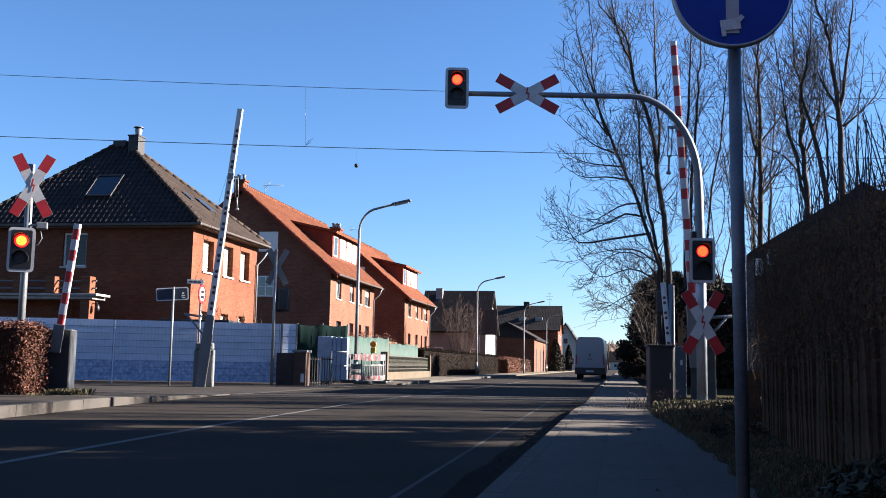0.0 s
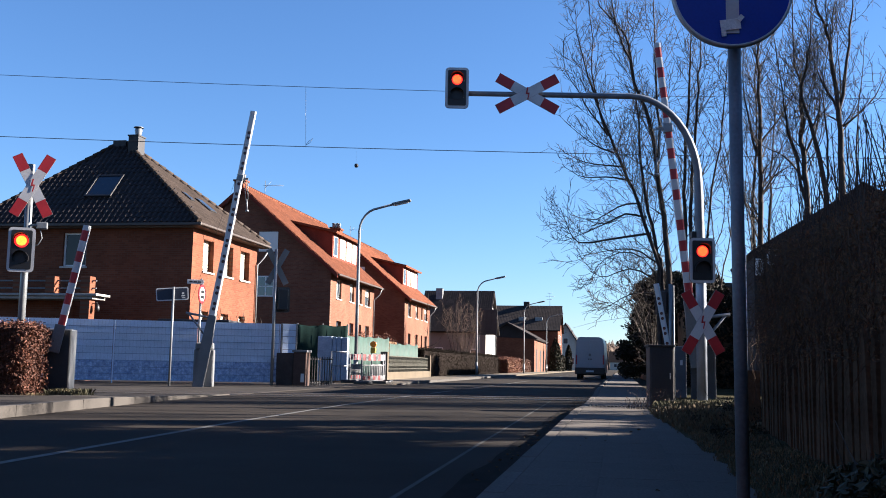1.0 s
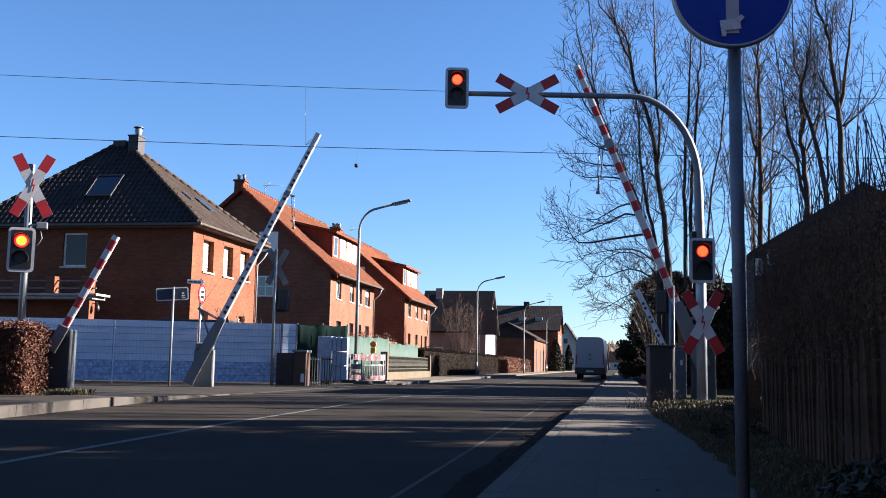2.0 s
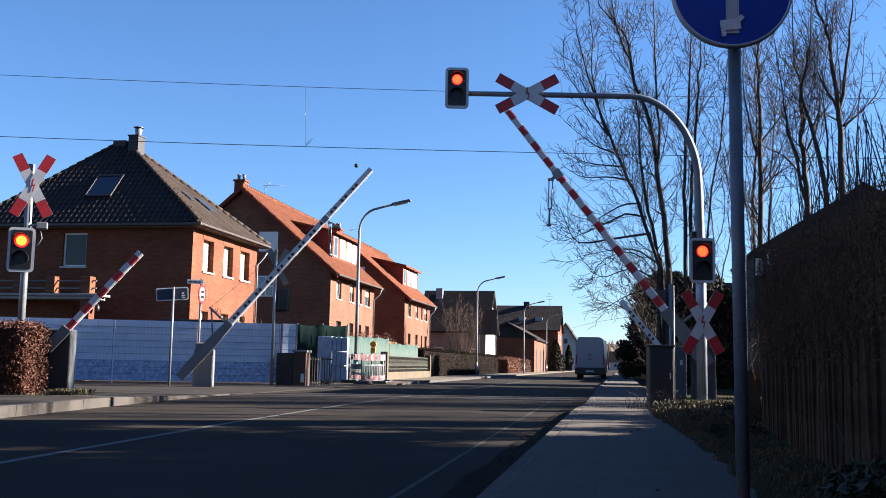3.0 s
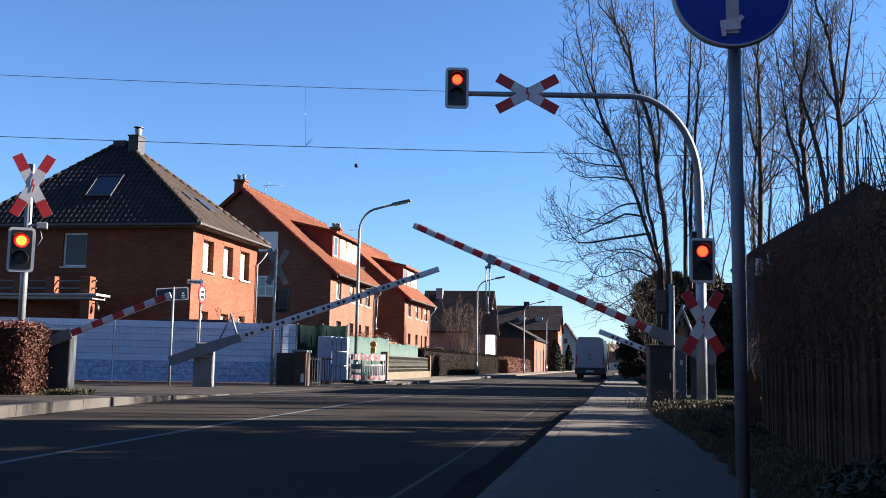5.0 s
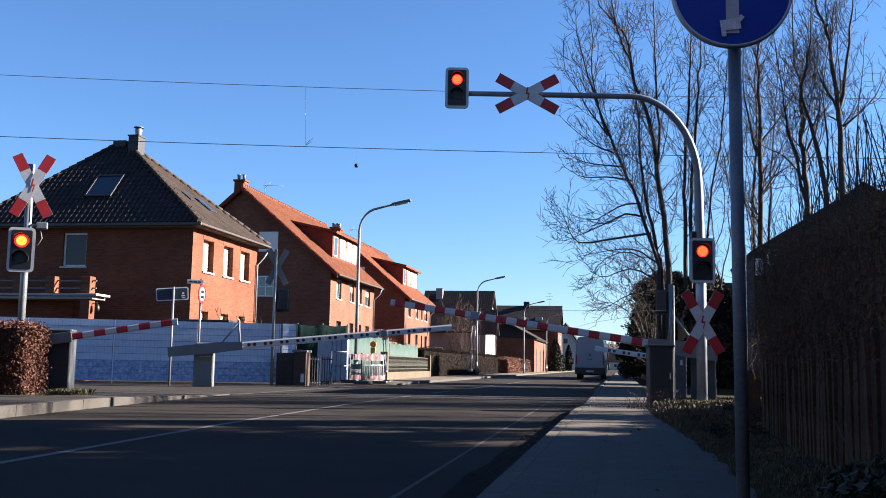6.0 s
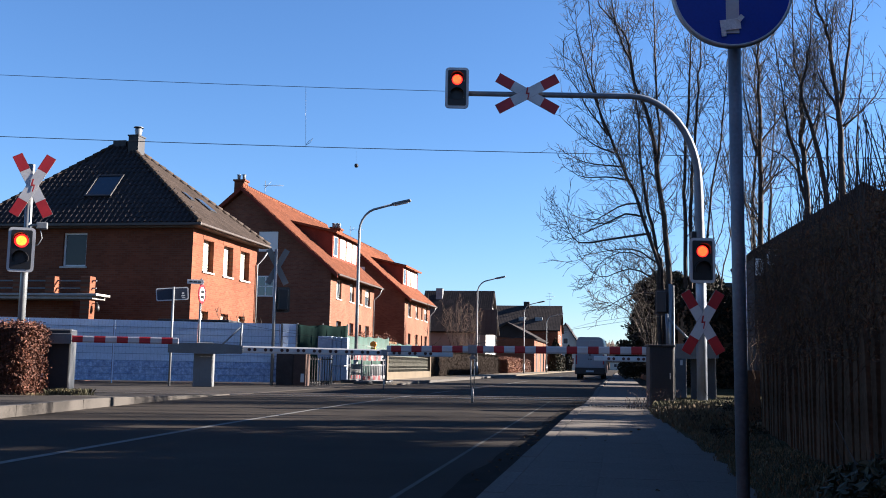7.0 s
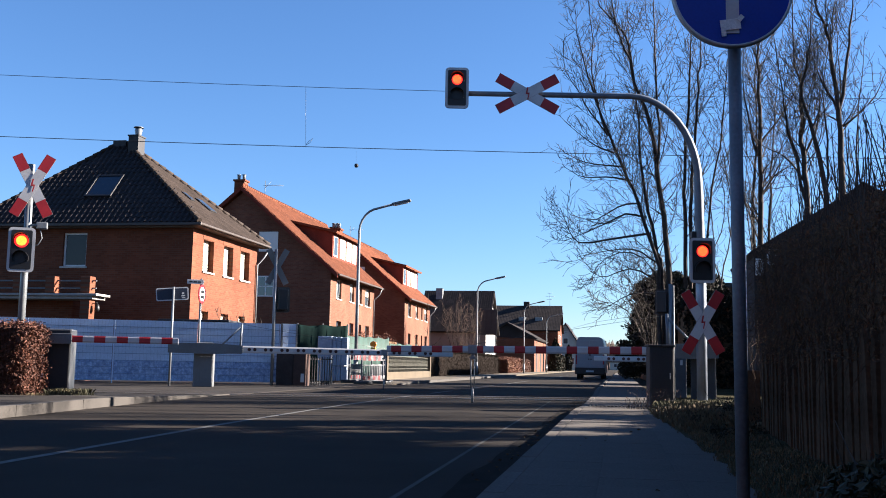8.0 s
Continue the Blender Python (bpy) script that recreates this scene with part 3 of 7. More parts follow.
def house_one():
    x1, x0, y0, y1, ez = -16.4, -25.5, 36.0, 42.95, 6.0
    ho = thing("house", "red brick two-storey house with dark tiled hipped roof and corner porch", "house", pose(0, 0, 0))
    up = [(37.02, 38.05, 4.27, 5.55), (39.1, 40.12, 4.27, 5.55), (40.98, 42.04, 4.27, 5.55)]
    low = [(37.02, 37.75, 1.2, 2.68), (39.06, 39.85, 1.2, 2.68), (41.0, 41.75, 1.2, 2.68)]
    bm = BM()
    wall_grid(bm, "x", x1, -0.34, y0 + 0.34, y1, -0.1, ez, up + low)
    facade = part("wall", bm, BRICK_X, ho, "red brick street front")
    side_holes = [(-21.93, -20.9, 4.35, 5.71)]
    bm = BM()
    wall_grid(bm, "y", y0, 0.34, x0, x1, -0.1, ez, side_holes)
    side = part("wall", bm, BRICK_Y, ho, "red brick side wall")
    bm = BM()
    box(bm, (x0, y0 + 0.34, -0.1), (x0 + 0.34, y1, ez))
    box(bm, (x0 + 0.34, y1 - 0.34, -0.1), (x1 - 0.34, y1, ez))
    part("wall", bm, BRICK_Y, ho)
    for a, b, c, d in up + low:
        # flat segment arch, a soldier course over each opening
        bm = BM()
        for k in range(9):
            u = a - 0.08 + (b - a + 0.16) * k / 9
            box(bm, (x1 - 0.02, u, d - 0.01 + 0.05 * math.sin(math.pi * (k + 0.5) / 9)), (x1 + 0.012, u + (b - a + 0.16) / 9, d + 0.22))
        part("window_arch", bm, BRICK_X, facade)
    for w in up:
        window(facade, "x", x1, -1, *w, style="blind", recess=0.24)
    for w in low:
        window(facade, "x", x1, -1, *w, style="half", recess=0.24)
    for w in side_holes:
        window(side, "y", y0, 1, *w, style="sash", recess=0.12)
    # hipped roof
    o = 0.42
    c = [(x1 + o, y0 - o, ez), (x1 + o, y1 + o, ez), (x0 - o, y1 + o, ez), (x0 - o, y0 - o, ez)]
    ra, rb = (-21.2, 39.47, 10.02), (-21.75, 39.47, 10.02)
    bm = BM()
    for tri in ([c[0], c[1], ra], [c[3], c[0], ra, rb], [c[1], c[2], rb, ra], [c[2], c[3], rb]):
        bm.faces.new([bm.verts.new(p) for p in tri])
    bm.faces.new([bm.verts.new((p[0], p[1], p[2] - 0.02)) for p in c[::-1]])
    bmesh.ops.remove_doubles(bm, verts=list(bm.verts), dist=0.001)
    roof = part("roof", bm, TILE_DARK, ho, "hipped roof of dark concrete tiles")
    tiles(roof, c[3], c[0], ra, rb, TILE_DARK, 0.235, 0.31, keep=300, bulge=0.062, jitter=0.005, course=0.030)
    # same roof, but the sunward street slope gets a lighter brown
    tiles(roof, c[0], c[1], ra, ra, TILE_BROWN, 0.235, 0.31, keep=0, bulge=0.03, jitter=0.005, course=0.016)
    # hip caps
    for a, b in ((c[0], ra), (c[3], rb), (c[1], ra), (rb, ra)):
        a, b = Vector(a), Vector(b)
        n = max(1, int((b - a).length / 0.38))
        for k in range(n):
            p, q = a.lerp(b, k / n), a.lerp(b, (k + 1.15) / n)
            bm = BM()
            tube(bm, [p + Vector((0, 0, 0.095)), q + Vector((0, 0, 0.07))], [0.105, 0.088], 8)
            part("hip_cap", bm, TILE_BROWN, roof)
    # gutters and soffit
    bm = BM()
    box(bm, (x0 - o, y0 - o - 0.13, ez - 0.10), (x1 + o + 0.13, y0 - o - 0.005, ez + 0.02), 0.02)
    part("gutter", bm, GUTTER, roof, "brown metal gutter")
    bm = BM()
    box(bm, (x1 + o + 0.005, y0 - o, ez - 0.07), (x1 + o + 0.11, y1 + o, ez + 0.02), 0.02)
    part("gutter", bm, GUTTER, roof, "brown metal gutter")
    bm = BM()
    box(bm, (x1 + 0.004, y0 - o + 0.02, ez - 0.10), (x1 + o, y1 + o, ez - 0.03))
    box(bm, (x0 - o, y0 - o + 0.02, ez - 0.14), (x1 + 0.002, y0 - 0.004, ez - 0.03))
    part("soffit", bm, mat("brown eaves paint", (0.115, 0.092, 0.075), 0.8, vary=0.2), roof, "painted eaves boards")
    bm = BM()
    tube(bm, [(x1 + 0.5, y1 + 0.3, ez - 0.1), (x1 + 0.25, y1 + 0.2, ez - 0.55), (x1 + 0.07, y1 - 0.1, ez - 0.9), (x1 + 0.07, y1 - 0.1, 0)], 0.045, 8)
    part("downpipe", bm, GREY_METAL, ho)
    # chimney with steel cowl
    bm = BM()
    box(bm, (-20.97, 39.0, 9.2), (-20.5, 39.6, 10.40), 0.01)
    box(bm, (-21.0, 38.96, 10.34), (-20.47, 39.64, 10.40), 0.01)
    ch = part("chimney", bm, CHIMNEY_CLAD, ho, "dark clad chimney with steel cowl")
    bm = BM()
    tube(bm, [(-20.62, 39.2, 10.39), (-20.62, 39.2, 10.46), (-20.62, 39.2, 10.62), (-20.62, 39.2, 10.74)], [0.13, 0.13, 0.17, 0.12], 12)
    tube(bm, [(-20.62, 39.2, 10.74), (-20.62, 39.2, 10.77)], [0.22, 0.20], 12)
    part("cowl", bm, GREY_METAL, ch)
    bm = BM()
    box(bm, (-21.85, 39.3, 9.95), (-21.25, 39.7, 10.24), 0.01)
    part("vent_box", bm, CHIMNEY_CLAD, roof)
    # skylight in the front slope
    sl = (Vector(ra) - Vector((ra[0], y0 - o, ez))).normalized()
    nr = Vector((1, 0, 0)).cross(sl).normalized()
    m = Matrix.Translation(Vector((-20.95, y0 - o, ez)) + sl * 2.42) @ Matrix((Vector((1, 0, 0)), sl, nr)).transposed().to_4x4()
    bm = BM()
    for a, b in (((-0.6, -0.75, 0.02), (-0.52, 0.75, 0.16)), ((0.52, -0.75, 0.02), (0.6, 0.75, 0.16)), ((-0.52, -0.75, 0.02), (0.52, -0.66, 0.16)), ((-0.52, 0.66, 0.02), (0.52, 0.75, 0.16))):
        box(bm, a, b, 0.01, m=m)
    sk = part("skylight", bm, CHIMNEY_CLAD, roof, "tilting roof window")
    bm = BM()
    box(bm, (-0.52, -0.66, 0.09), (0.52, 0.66, 0.12), m=m)
    part("pane", bm, SKYLIGHT, sk)
    # skylights in the street slope
    ctr = Vector((x1 + o, (y0 + y1) / 2, ez))
    sl2 = (Vector(ra) - ctr).normalized()
    nr2 = Vector((0, 1, 0)).cross(sl2).normalized()
    for du, dv, hw, hh in ((-0.95, 2.45, 0.20, 0.28), (0.35, 2.15, 0.34, 0.46)):
        m = Matrix.Translation(ctr + Vector((0, du, 0)) + sl2 * dv) @ Matrix((Vector((0, 1, 0)), sl2, nr2)).transposed().to_4x4()
        bm = BM()
        box(bm, (-hw, -hh, 0.02), (hw, hh, 0.12), 0.01, m=m)
        sk = part("skylight", bm, CHIMNEY_CLAD, roof, "tilting roof window")
        bm = BM()
        box(bm, (0.06 - hw, 0.06 - hh, 0.12), (hw - 0.06, hh - 0.06, 0.13), m=m)
        part("pane", bm, SKYLIGHT, sk)
    # porch with balustrade pillars
    bm = BM()
    box(bm, (-26.0, 33.95, 2.92), (-19.35, 34.9, 3.04), 0.02)
    box(bm, (-26.0, 33.85, 3.04), (-19.15, 34.9, 3.13), 0.015)
    deck = part("porch_roof", bm, CONCRETE, ho, "grey concrete porch slab")
    bm = BM()
    box(bm, (-26.0, 34.9, -0.1), (-20.7, 36.0, 3.05))
    part("porch_wall", bm, BRICK_Y, deck, "red brick porch wall")
    for px, lo, hi in ((-19.68, -0.1, 2.92), (-19.70, 3.13, 3.78), (-21.15, 3.13, 3.78), (-22.5, 3.13, 3.78)):
        bm = BM()
        box(bm, (px - 0.19, 34.0, lo), (px + 0.19, 34.4, hi), 0.01)
        part("pillar", bm, BRICK_X, deck, "red brick pillar")
    for z in (3.32, 3.60):
        bm = BM()
        box(bm, (-25.0, 34.17, z), (-19.35, 34.22, z + 0.05))
        part("rail", bm, DARK_GREY, deck)
    bm = BM()
    tube(bm, [(-19.3, 34.25, 2.48), (-19.3, 34.25, 2.56), (-19.3, 34.25, 2.74)], [0.06, 0.10, 0.07], 10)
    tube(bm, [(-19.5, 34.25, 2.78), (-19.3, 34.25, 2.80)], 0.02, 6)
    part("wall_lamp", bm, BLACK, deck, "black wall lantern")
    return ho


CREAM = mat("cream blind", (0.45, 0.35, 0.28), 0.8, vary=0.15, scale=3, fine=20, bump=0.05)


def house_two(m, chimneys):
    """Gabled brick house; its street front lies along x = 0, its near gable along y = 0."""
    w, d, ez, rz = 12.2, 11.3, 6.62, 11.85
    ho = thing("house", "red brick house with orange tiled gable roof and wide dormer", "house", m, group="twin gabled houses")
    up = [(1.4, 2.5, 4.85, 6.1), (4.6, 5.65, 4.85, 6.1), (7.1, 7.75, 4.85, 6.1), (8.7, 10.1, 4.8, 6.1)]
    low = [(1.5, 2.6, 1.6, 3.42), (4.7, 5.7, 1.6, 3.42), (7.2, 7.8, 1.6, 3.42), (8.9, 10.0, 0.3, 3.40)]
    bm = BM()
    wall_grid(bm, "x", 0, -0.34, 0.34, d, -0.1, ez, up + low)
    facade = part("wall", bm, BRICK_TAN, ho, "orange brick street front")
    for i, q in enumerate(up):
        window(facade, "x", 0, -1, *q, style=("pane", "half", "pane", "half")[i], recess=0.14)
    for q in low:
        window(facade, "x", 0, -1, *q, style="pane", recess=0.2)
    bm = BM()
    prism(bm, [(0.0, -0.1), (-w, -0.1), (-w, ez), (-w / 2, rz - 0.2), (0.0, ez - 0.05)], 0.0, 0.34)
    gable = part("wall", bm, BRICK_TAN_Y, ho, "orange brick gable")
    for q in ((-4.86, -3.59, 7.75, 9.03), (-4.86, -3.75, 4.85, 6.18)):
        bm = BM()
        box(bm, (q[0], -0.03, q[2]), (q[1], 0.0, q[3]), 0.006)
        wn_ = part("window", bm, WHITE, gable, "white window in the gable")
        for a, b in ((q[0] + 0.07, (q[0] + q[1]) / 2 - 0.04), ((q[0] + q[1]) / 2 + 0.04, q[1] - 0.07)):
            for c, e in ((q[2] + 0.07, (q[2] + q[3]) / 2 - 0.03), ((q[2] + q[3]) / 2 + 0.03, q[3] - 0.07)):
                bm = BM()
                box(bm, (a, -0.036, c), (b, -0.03, e))
                part("pane", bm, GLASS if q[2] < 6 else WHITE, wn_)
    bm = BM()
    prism(bm, [(-0.34, -0.1), (-w, -0.1), (-w, ez), (-w / 2, rz - 0.2), (-0.34, ez + 0.1)], d - 0.34, d)
    box(bm, (-w, 0.34, -0.1), (-w + 0.34, d - 0.34, ez))
    part("wall", bm, BRICK_Y, ho)
    o, og = 0.55, 0.35
    pitch = (rz - ez) / (w / 2)
    e0 = (o, -og, ez - o * pitch + 0.15)
    e1 = (o, d + og, ez - o * pitch + 0.15)
    r0, r1 = (-w / 2, -og, rz + 0.15), (-w / 2, d + og, rz + 0.15)
    f0, f1 = (-w - o, -og, ez - o * pitch + 0.15), (-w - o, d + og, ez - o * pitch + 0.15)
    bm = BM()
    slab(bm, [e0, e1, r1, r0], 0.22)
    roof = part("roof", bm, TILE_RED, ho, "orange clay tile gable roof")
    bm = BM()
    slab(bm, [f1, f0, r0, r1], 0.22)
    part("roof", bm, TILE_RED, ho)
    tiles(roof, e0, e1, r1, r0, TILE_RED, 0.26, 0.34, bulge=0.035, jitter=0.006, course=0.018)
    bm = BM()
    n, end = 48, Vector((-w / 2, d + 7.0 + og, rz + 0.15))
    for k in range(n):
        p, q = Vector(r0).lerp(end, k / n), Vector(r0).lerp(end, (k + 1.1) / n)
        tube(bm, [p + Vector((0, 0, 0.08)), q + Vector((0, 0, 0.05))], [0.14, 0.12], 8)
    part("ridge_cap", bm, TILE_RED, roof)
    bm = BM()
    box(bm, (o + 0.0, -og, e0[2] - 0.10), (o + 0.13, d + og, e0[2] + 0.01), 0.02)
    part("gutter", bm, GUTTER, roof, "brown metal gutter")
    for a, b in ((Vector(e0), Vector(r0)), (Vector(f0), Vector(r0))):
        bm = BM()
        sgn = Vector((0, -0.02, 0))
        slab(bm, [a + sgn, a + sgn + Vector((0, 0, -0.28)), b + sgn + Vector((0, 0, -0.28)), b + sgn], 0.04)
        part("bargeboard", bm, TILE_HUNG, roof, "brown-red bargeboard")
    bm = BM()
    tube(bm, [(o + 0.06, d - 0.1, e0[2] - 0.1), (o - 0.1, d - 0.1, e0[2] - 0.5), (0.07, d - 0.25, e0[2] - 0.9), (0.07, d - 0.25, 0)], 0.045, 8)
    part("downpipe", bm, GREY_METAL, ho)
    # rear wing under the same ridge
    wing, wx = d + 7.0, -4.4
    bm = BM()
    prism(bm, [(wx, -0.1), (-w + 0.4, -0.1), (-w + 0.4, ez), (-w / 2, rz - 0.2), (wx, ez + pitch * -wx - 0.2)], d + 0.004, wing)
    part("rear_wing", bm, BRICK_TAN_Y, ho, "orange brick rear wing")
    hw = ez - (wx + 0.35) * pitch + 0.15
    a0, a1 = (wx + 0.35, d + og + 0.004, hw), (wx + 0.35, wing + og, hw)
    b0_, b1_ = (-w / 2, d + og + 0.004, rz + 0.15), (-w / 2, wing + og, rz + 0.15)
    bm = BM()
    slab(bm, [a0, a1, b1_, b0_], 0.2)
    wing_roof = part("wing_roof", bm, TILE_RED, ho, "orange clay tile roof")
    tiles(wing_roof, a0, a1, b1_, b0_, TILE_RED, 0.26, 0.34, bulge=0.035, jitter=0.006, course=0.018)
    bm = BM()
    slab(bm, [(f1[0], wing + og, f1[2]), (f1[0], d + og + 0.004, f1[2]), b0_, b1_], 0.2)
    part("wing_roof", bm, TILE_RED, ho)
    # wide dormer
    y0, y1, zf = 3.5, 10.0, 9.55
    fx = -1.0
    back = -5.0
    base_f = ez + 1.0 * pitch + 0.15
    bm = BM()
    box(bm, (fx - 0.2, y0 + 0.2, base_f - 0.05), (fx - 0.05, y1 - 0.2, zf - 0.05))
    do = part("dormer", bm, TILE_HUNG, ho, "wide dormer with white windows and red tile-hung cheeks")
    for yy in (y0, y1 - 0.2):
        bm = BM()
        prism(bm, [(fx, base_f - 0.05), (fx, zf), (fx - 3.05, zf + 0.62)], yy, yy + 0.2)
        part("cheek", bm, TILE_HUNG, do, "red tile-hung dormer cheek")
    for a, b in ((3.85, 4.85), (5.35, 6.75), (7.05, 8.35), (8.6, 9.7)):
        bm = BM()
        box(bm, (fx - 0.06, a, base_f + 0.25), (fx - 0.01, b, zf - 0.25), 0.01)
        wq = part("window", bm, CREAM, do)
        bm = BM()
        box(bm, (fx - 0.012, a + 0.1, base_f + 0.35), (fx - 0.004, b - 0.1, zf - 0.35))
        part("pane", bm, GLASS if a < 4 else CREAM, wq)
    bm = BM()
    slab(bm, [(fx + 0.35, y0 - 0.25, zf - 0.02), (fx + 0.35, y1 + 0.25, zf - 0.02), (back - 0.35, y1 + 0.25, zf + 1.05), (back - 0.35, y0 - 0.25, zf + 1.05)], 0.16)
    part("dormer_roof", bm, TILE_RED, do)
    # chimneys with steel pots
    for cx, cy, cz in ((-w / 2 - 0.5, 0.9, rz + 0.75), (-2.65, d - 1.3, rz - 1.25))[:chimneys]:
        bm = BM()
        box(bm, (cx - 0.35, cy - 0.35, cz - 1.9), (cx + 0.35, cy + 0.35, cz), 0.01)
        box(bm, (cx - 0.42, cy - 0.42, cz - 0.12), (cx + 0.42, cy + 0.42, cz), 0.01)
        ch = part("chimney", bm, BRICK_Y, ho, "brick chimney with two steel pots")
        for q in (-0.18, 0.18):
            bm = BM()
            tube(bm, [(cx + q, cy, cz), (cx + q, cy, cz + 0.22), (cx + q, cy, cz + 0.34)], [0.09, 0.11, 0.12], 10)
            tube(bm, [(cx + q, cy, cz + 0.345), (cx + q, cy, cz + 0.37)], 0.15, 10)
            part("pot", bm, GREY_METAL, ch)
    # aerial on the ridge
    bm = BM()
    tube(bm, [(-w / 2, 4.0, rz), (-w / 2, 4.0, rz + 1.3)], 0.02, 6)
    tube(bm, [(-w / 2 - 0.1, 3.9, rz + 0.95), (-w / 2 + 1.3, 4.1, rz + 0.95)], 0.012, 5)
    for k in range(5):
        x = -w / 2 + 0.1 + k * 0.26
        tube(bm, [(x, 3.7, rz + 0.95), (x, 4.3, rz + 0.95)], 0.008, 4)
    tube(bm, [(-w / 2, 3.8, rz + 0.7), (-w / 2 + 0.4, 4.1, rz + 1.25)], 0.012, 5)
    part("aerial", bm, DARK_GREY, ho, "thin roof aerial")
    return ho


house_one()
h2 = house_two(pose(-18.0, 60.15, 0), 2)
house_two(pose(-18.0, 82.2, -0.05), 1)
# unseen copies behind the viewpoint, added to block skylight on the near road
copy_thing(h2, pose(-16.5, -34.0, 0))
copy_thing(h2, pose(-16.5, -58.0, 0))
copy_thing(h2, pose(9.0, -46.0, 0, 0, 0, 90))


# ---- signals and crosses ----
def flash(bm, s, y):
    """The lightning arrow of the cross, as a thin plate."""
    prism(bm, [(-0.010 * s, 0.13 * s), (0.020 * s, 0.13 * s), (0.0 * s, 0.02 * s), (0.045 * s, 0.02 * s), (0.015 * s, -0.12 * s), (-0.005 * s, -0.12 * s), (0.018 * s, -0.012 * s), (-0.035 * s, -0.012 * s)], y, y - 0.003)


def cross(parent, at, half_angle, length=1.2, width=0.18, front=True, turn=0.0):
    """St Andrew's cross plates. half_angle: of each bar from the upright; front looks along local -y."""
    holder = None
    for i, s in enumerate((1, -1)):
        m = Matrix.Translation(at) @ pose(0, 0, 0, 0, 0, turn) @ Matrix.Translation((0, i * 0.006, 0)) @ pose(0, 0, 0, 0, s * half_angle, 0)
        bm = BM()
        box(bm, (-width / 2, -0.004, -length / 2), (width / 2, 0.012, length / 2), m=m)
        bar = part("cross_bar", bm, DARK_GREY, parent, "sheet metal bar of a St Andrew's cross")
        if front:
            bm = BM()
            q = length / 2
            box(bm, (-width / 2 + 0.003, -0.009, -0.3), (width / 2 - 0.003, -0.005, 0.3), m=m)
            part("white_face", bm, SIGN_WHITE, bar)
            for sg in (-1, 1):
                bm = BM()
                lo, hi = sorted((sg * 0.302, sg * (q - 0.003)))
                box(bm, (-width / 2 + 0.003, -0.009, lo), (width / 2 - 0.003, -0.005, hi), m=m)
                part("red_end", bm, RED, bar)
        holder = bar
    if front:
        m = Matrix.Translation(at) @ pose(0, 0, 0, 0, 0, turn)
        bm = BM()
        flash(bm, 0.9, -0.0125)
        bmesh.ops.transform(bm, matrix=m, verts=list(bm.verts))
        part("lightning_arrow", bm, RED, holder)


def signal_head(parent, m, lit=True, lens=None):
    """Two-lens crossing signal with a white-edged backboard; front looks along local -y of m."""
    bm = BM()
    prism(bm, rounded(0.44, 0.78, 0.07), -0.02, 0.02)
    bmesh.ops.transform(bm, matrix=m, verts=list(bm.verts))
    board = part("backboard", bm, BLACK, parent, "rounded black backboard with white border")
    bm = BM()
    prism(bm, rounded(0.436, 0.776, 0.068), -0.024, -0.0205)
    bmesh.ops.transform(bm, matrix=m, verts=list(bm.verts))
    part("white_border", bm, SIGN_WHITE, board)
    bm = BM()
    prism(bm, rounded(0.345, 0.685, 0.03), -0.029, -0.0245)
    bmesh.ops.transform(bm, matrix=m, verts=list(bm.verts))
    part("black_face", bm, BLACK, board)
    bm = BM()
    box(bm, (-0.15, 0.02, -0.32), (0.15, 0.2, 0.32), 0.02, m=m)
    part("lamp_housing", bm, BLACK, board)
    for z, on in ((0.155, lit), (-0.155, False)):
        bm = BM()
        disc(bm, (0, -0.036, z), (0, 1, 0), 0.086 if lens else 0.084, 0.012, 24)
        bmesh.ops.transform(bm, matrix=m, verts=list(bm.verts))
        part("lens", bm, (lens or LAMP_ON) if on else BLACK, board, "lit orange-red signal lens" if on else "dark signal lens")
        if on:
            # red halo round the lens, built as a glowing disc
            bm = BM()
            disc(bm, (0, -0.033, z), (0, 1, 0), 0.118 if lens else 0.100, 0.006, 24)
            bmesh.ops.transform(bm, matrix=m, verts=list(bm.verts))
            part("lens_bloom", bm, LAMP_BLOOM, board, "red bloom round the lit lens, as a glowing disc")
        # visor hood
        bm = BM()
        ring = []
        for k in range(17):
            a = radians(-20 + 220 * k / 16)
            ln = -0.16 if 3 < k < 13 else -0.10
            ring.append([bm.verts.new((r * math.cos(a), y, z + r * math.sin(a))) for r, y in ((0.130, -0.025), (0.130, ln), (0.135, ln), (0.135, -0.025))])
        for a, b in zip(ring, ring[1:]):
            for k in range(3):
                bm.faces.new((a[k], b[k], b[k + 1], a[k + 1]))
        bmesh.ops.recalc_face_normals(bm, faces=list(bm.faces))
        bmesh.ops.transform(bm, matrix=m, verts=list(bm.verts))
        part("visor", bm, BLACK, board)
    return board


VIEW = 10.0   # the signals face traffic, turned a little off the road's line
# mast with cantilever arm
mast = thing("signal_mast", "galvanised mast with curved arm carrying two signals and two crosses", "signal", pose(1.38, 17.55, 0.05, 0, 0, VIEW), group="crossing signals")
bm = BM()
path = [(0, 0, 0), (0, 0, 2.5), (-0.02, 0, 3.75)]
for k in range(1, 13):
    a = radians(90 * k / 12)
    path.append((-0.02 - 1.18 + 1.18 * math.cos(a), 0, 3.9 + 1.54 * math.sin(a)))
path.append((-4.1, 0, 5.44))
rad = [0.082] * 2 + [0.078] + [0.07 - 0.018 * k / 12 for k in range(1, 13)] + [0.045]
tube(bm, path, rad, 14)
part("mast_pole", bm, MAST_STEEL, mast, "bent galvanised steel mast")
bm = BM()
tube(bm, [(0, 0, 0), (0, 0, 0.12)], 0.14, 14)
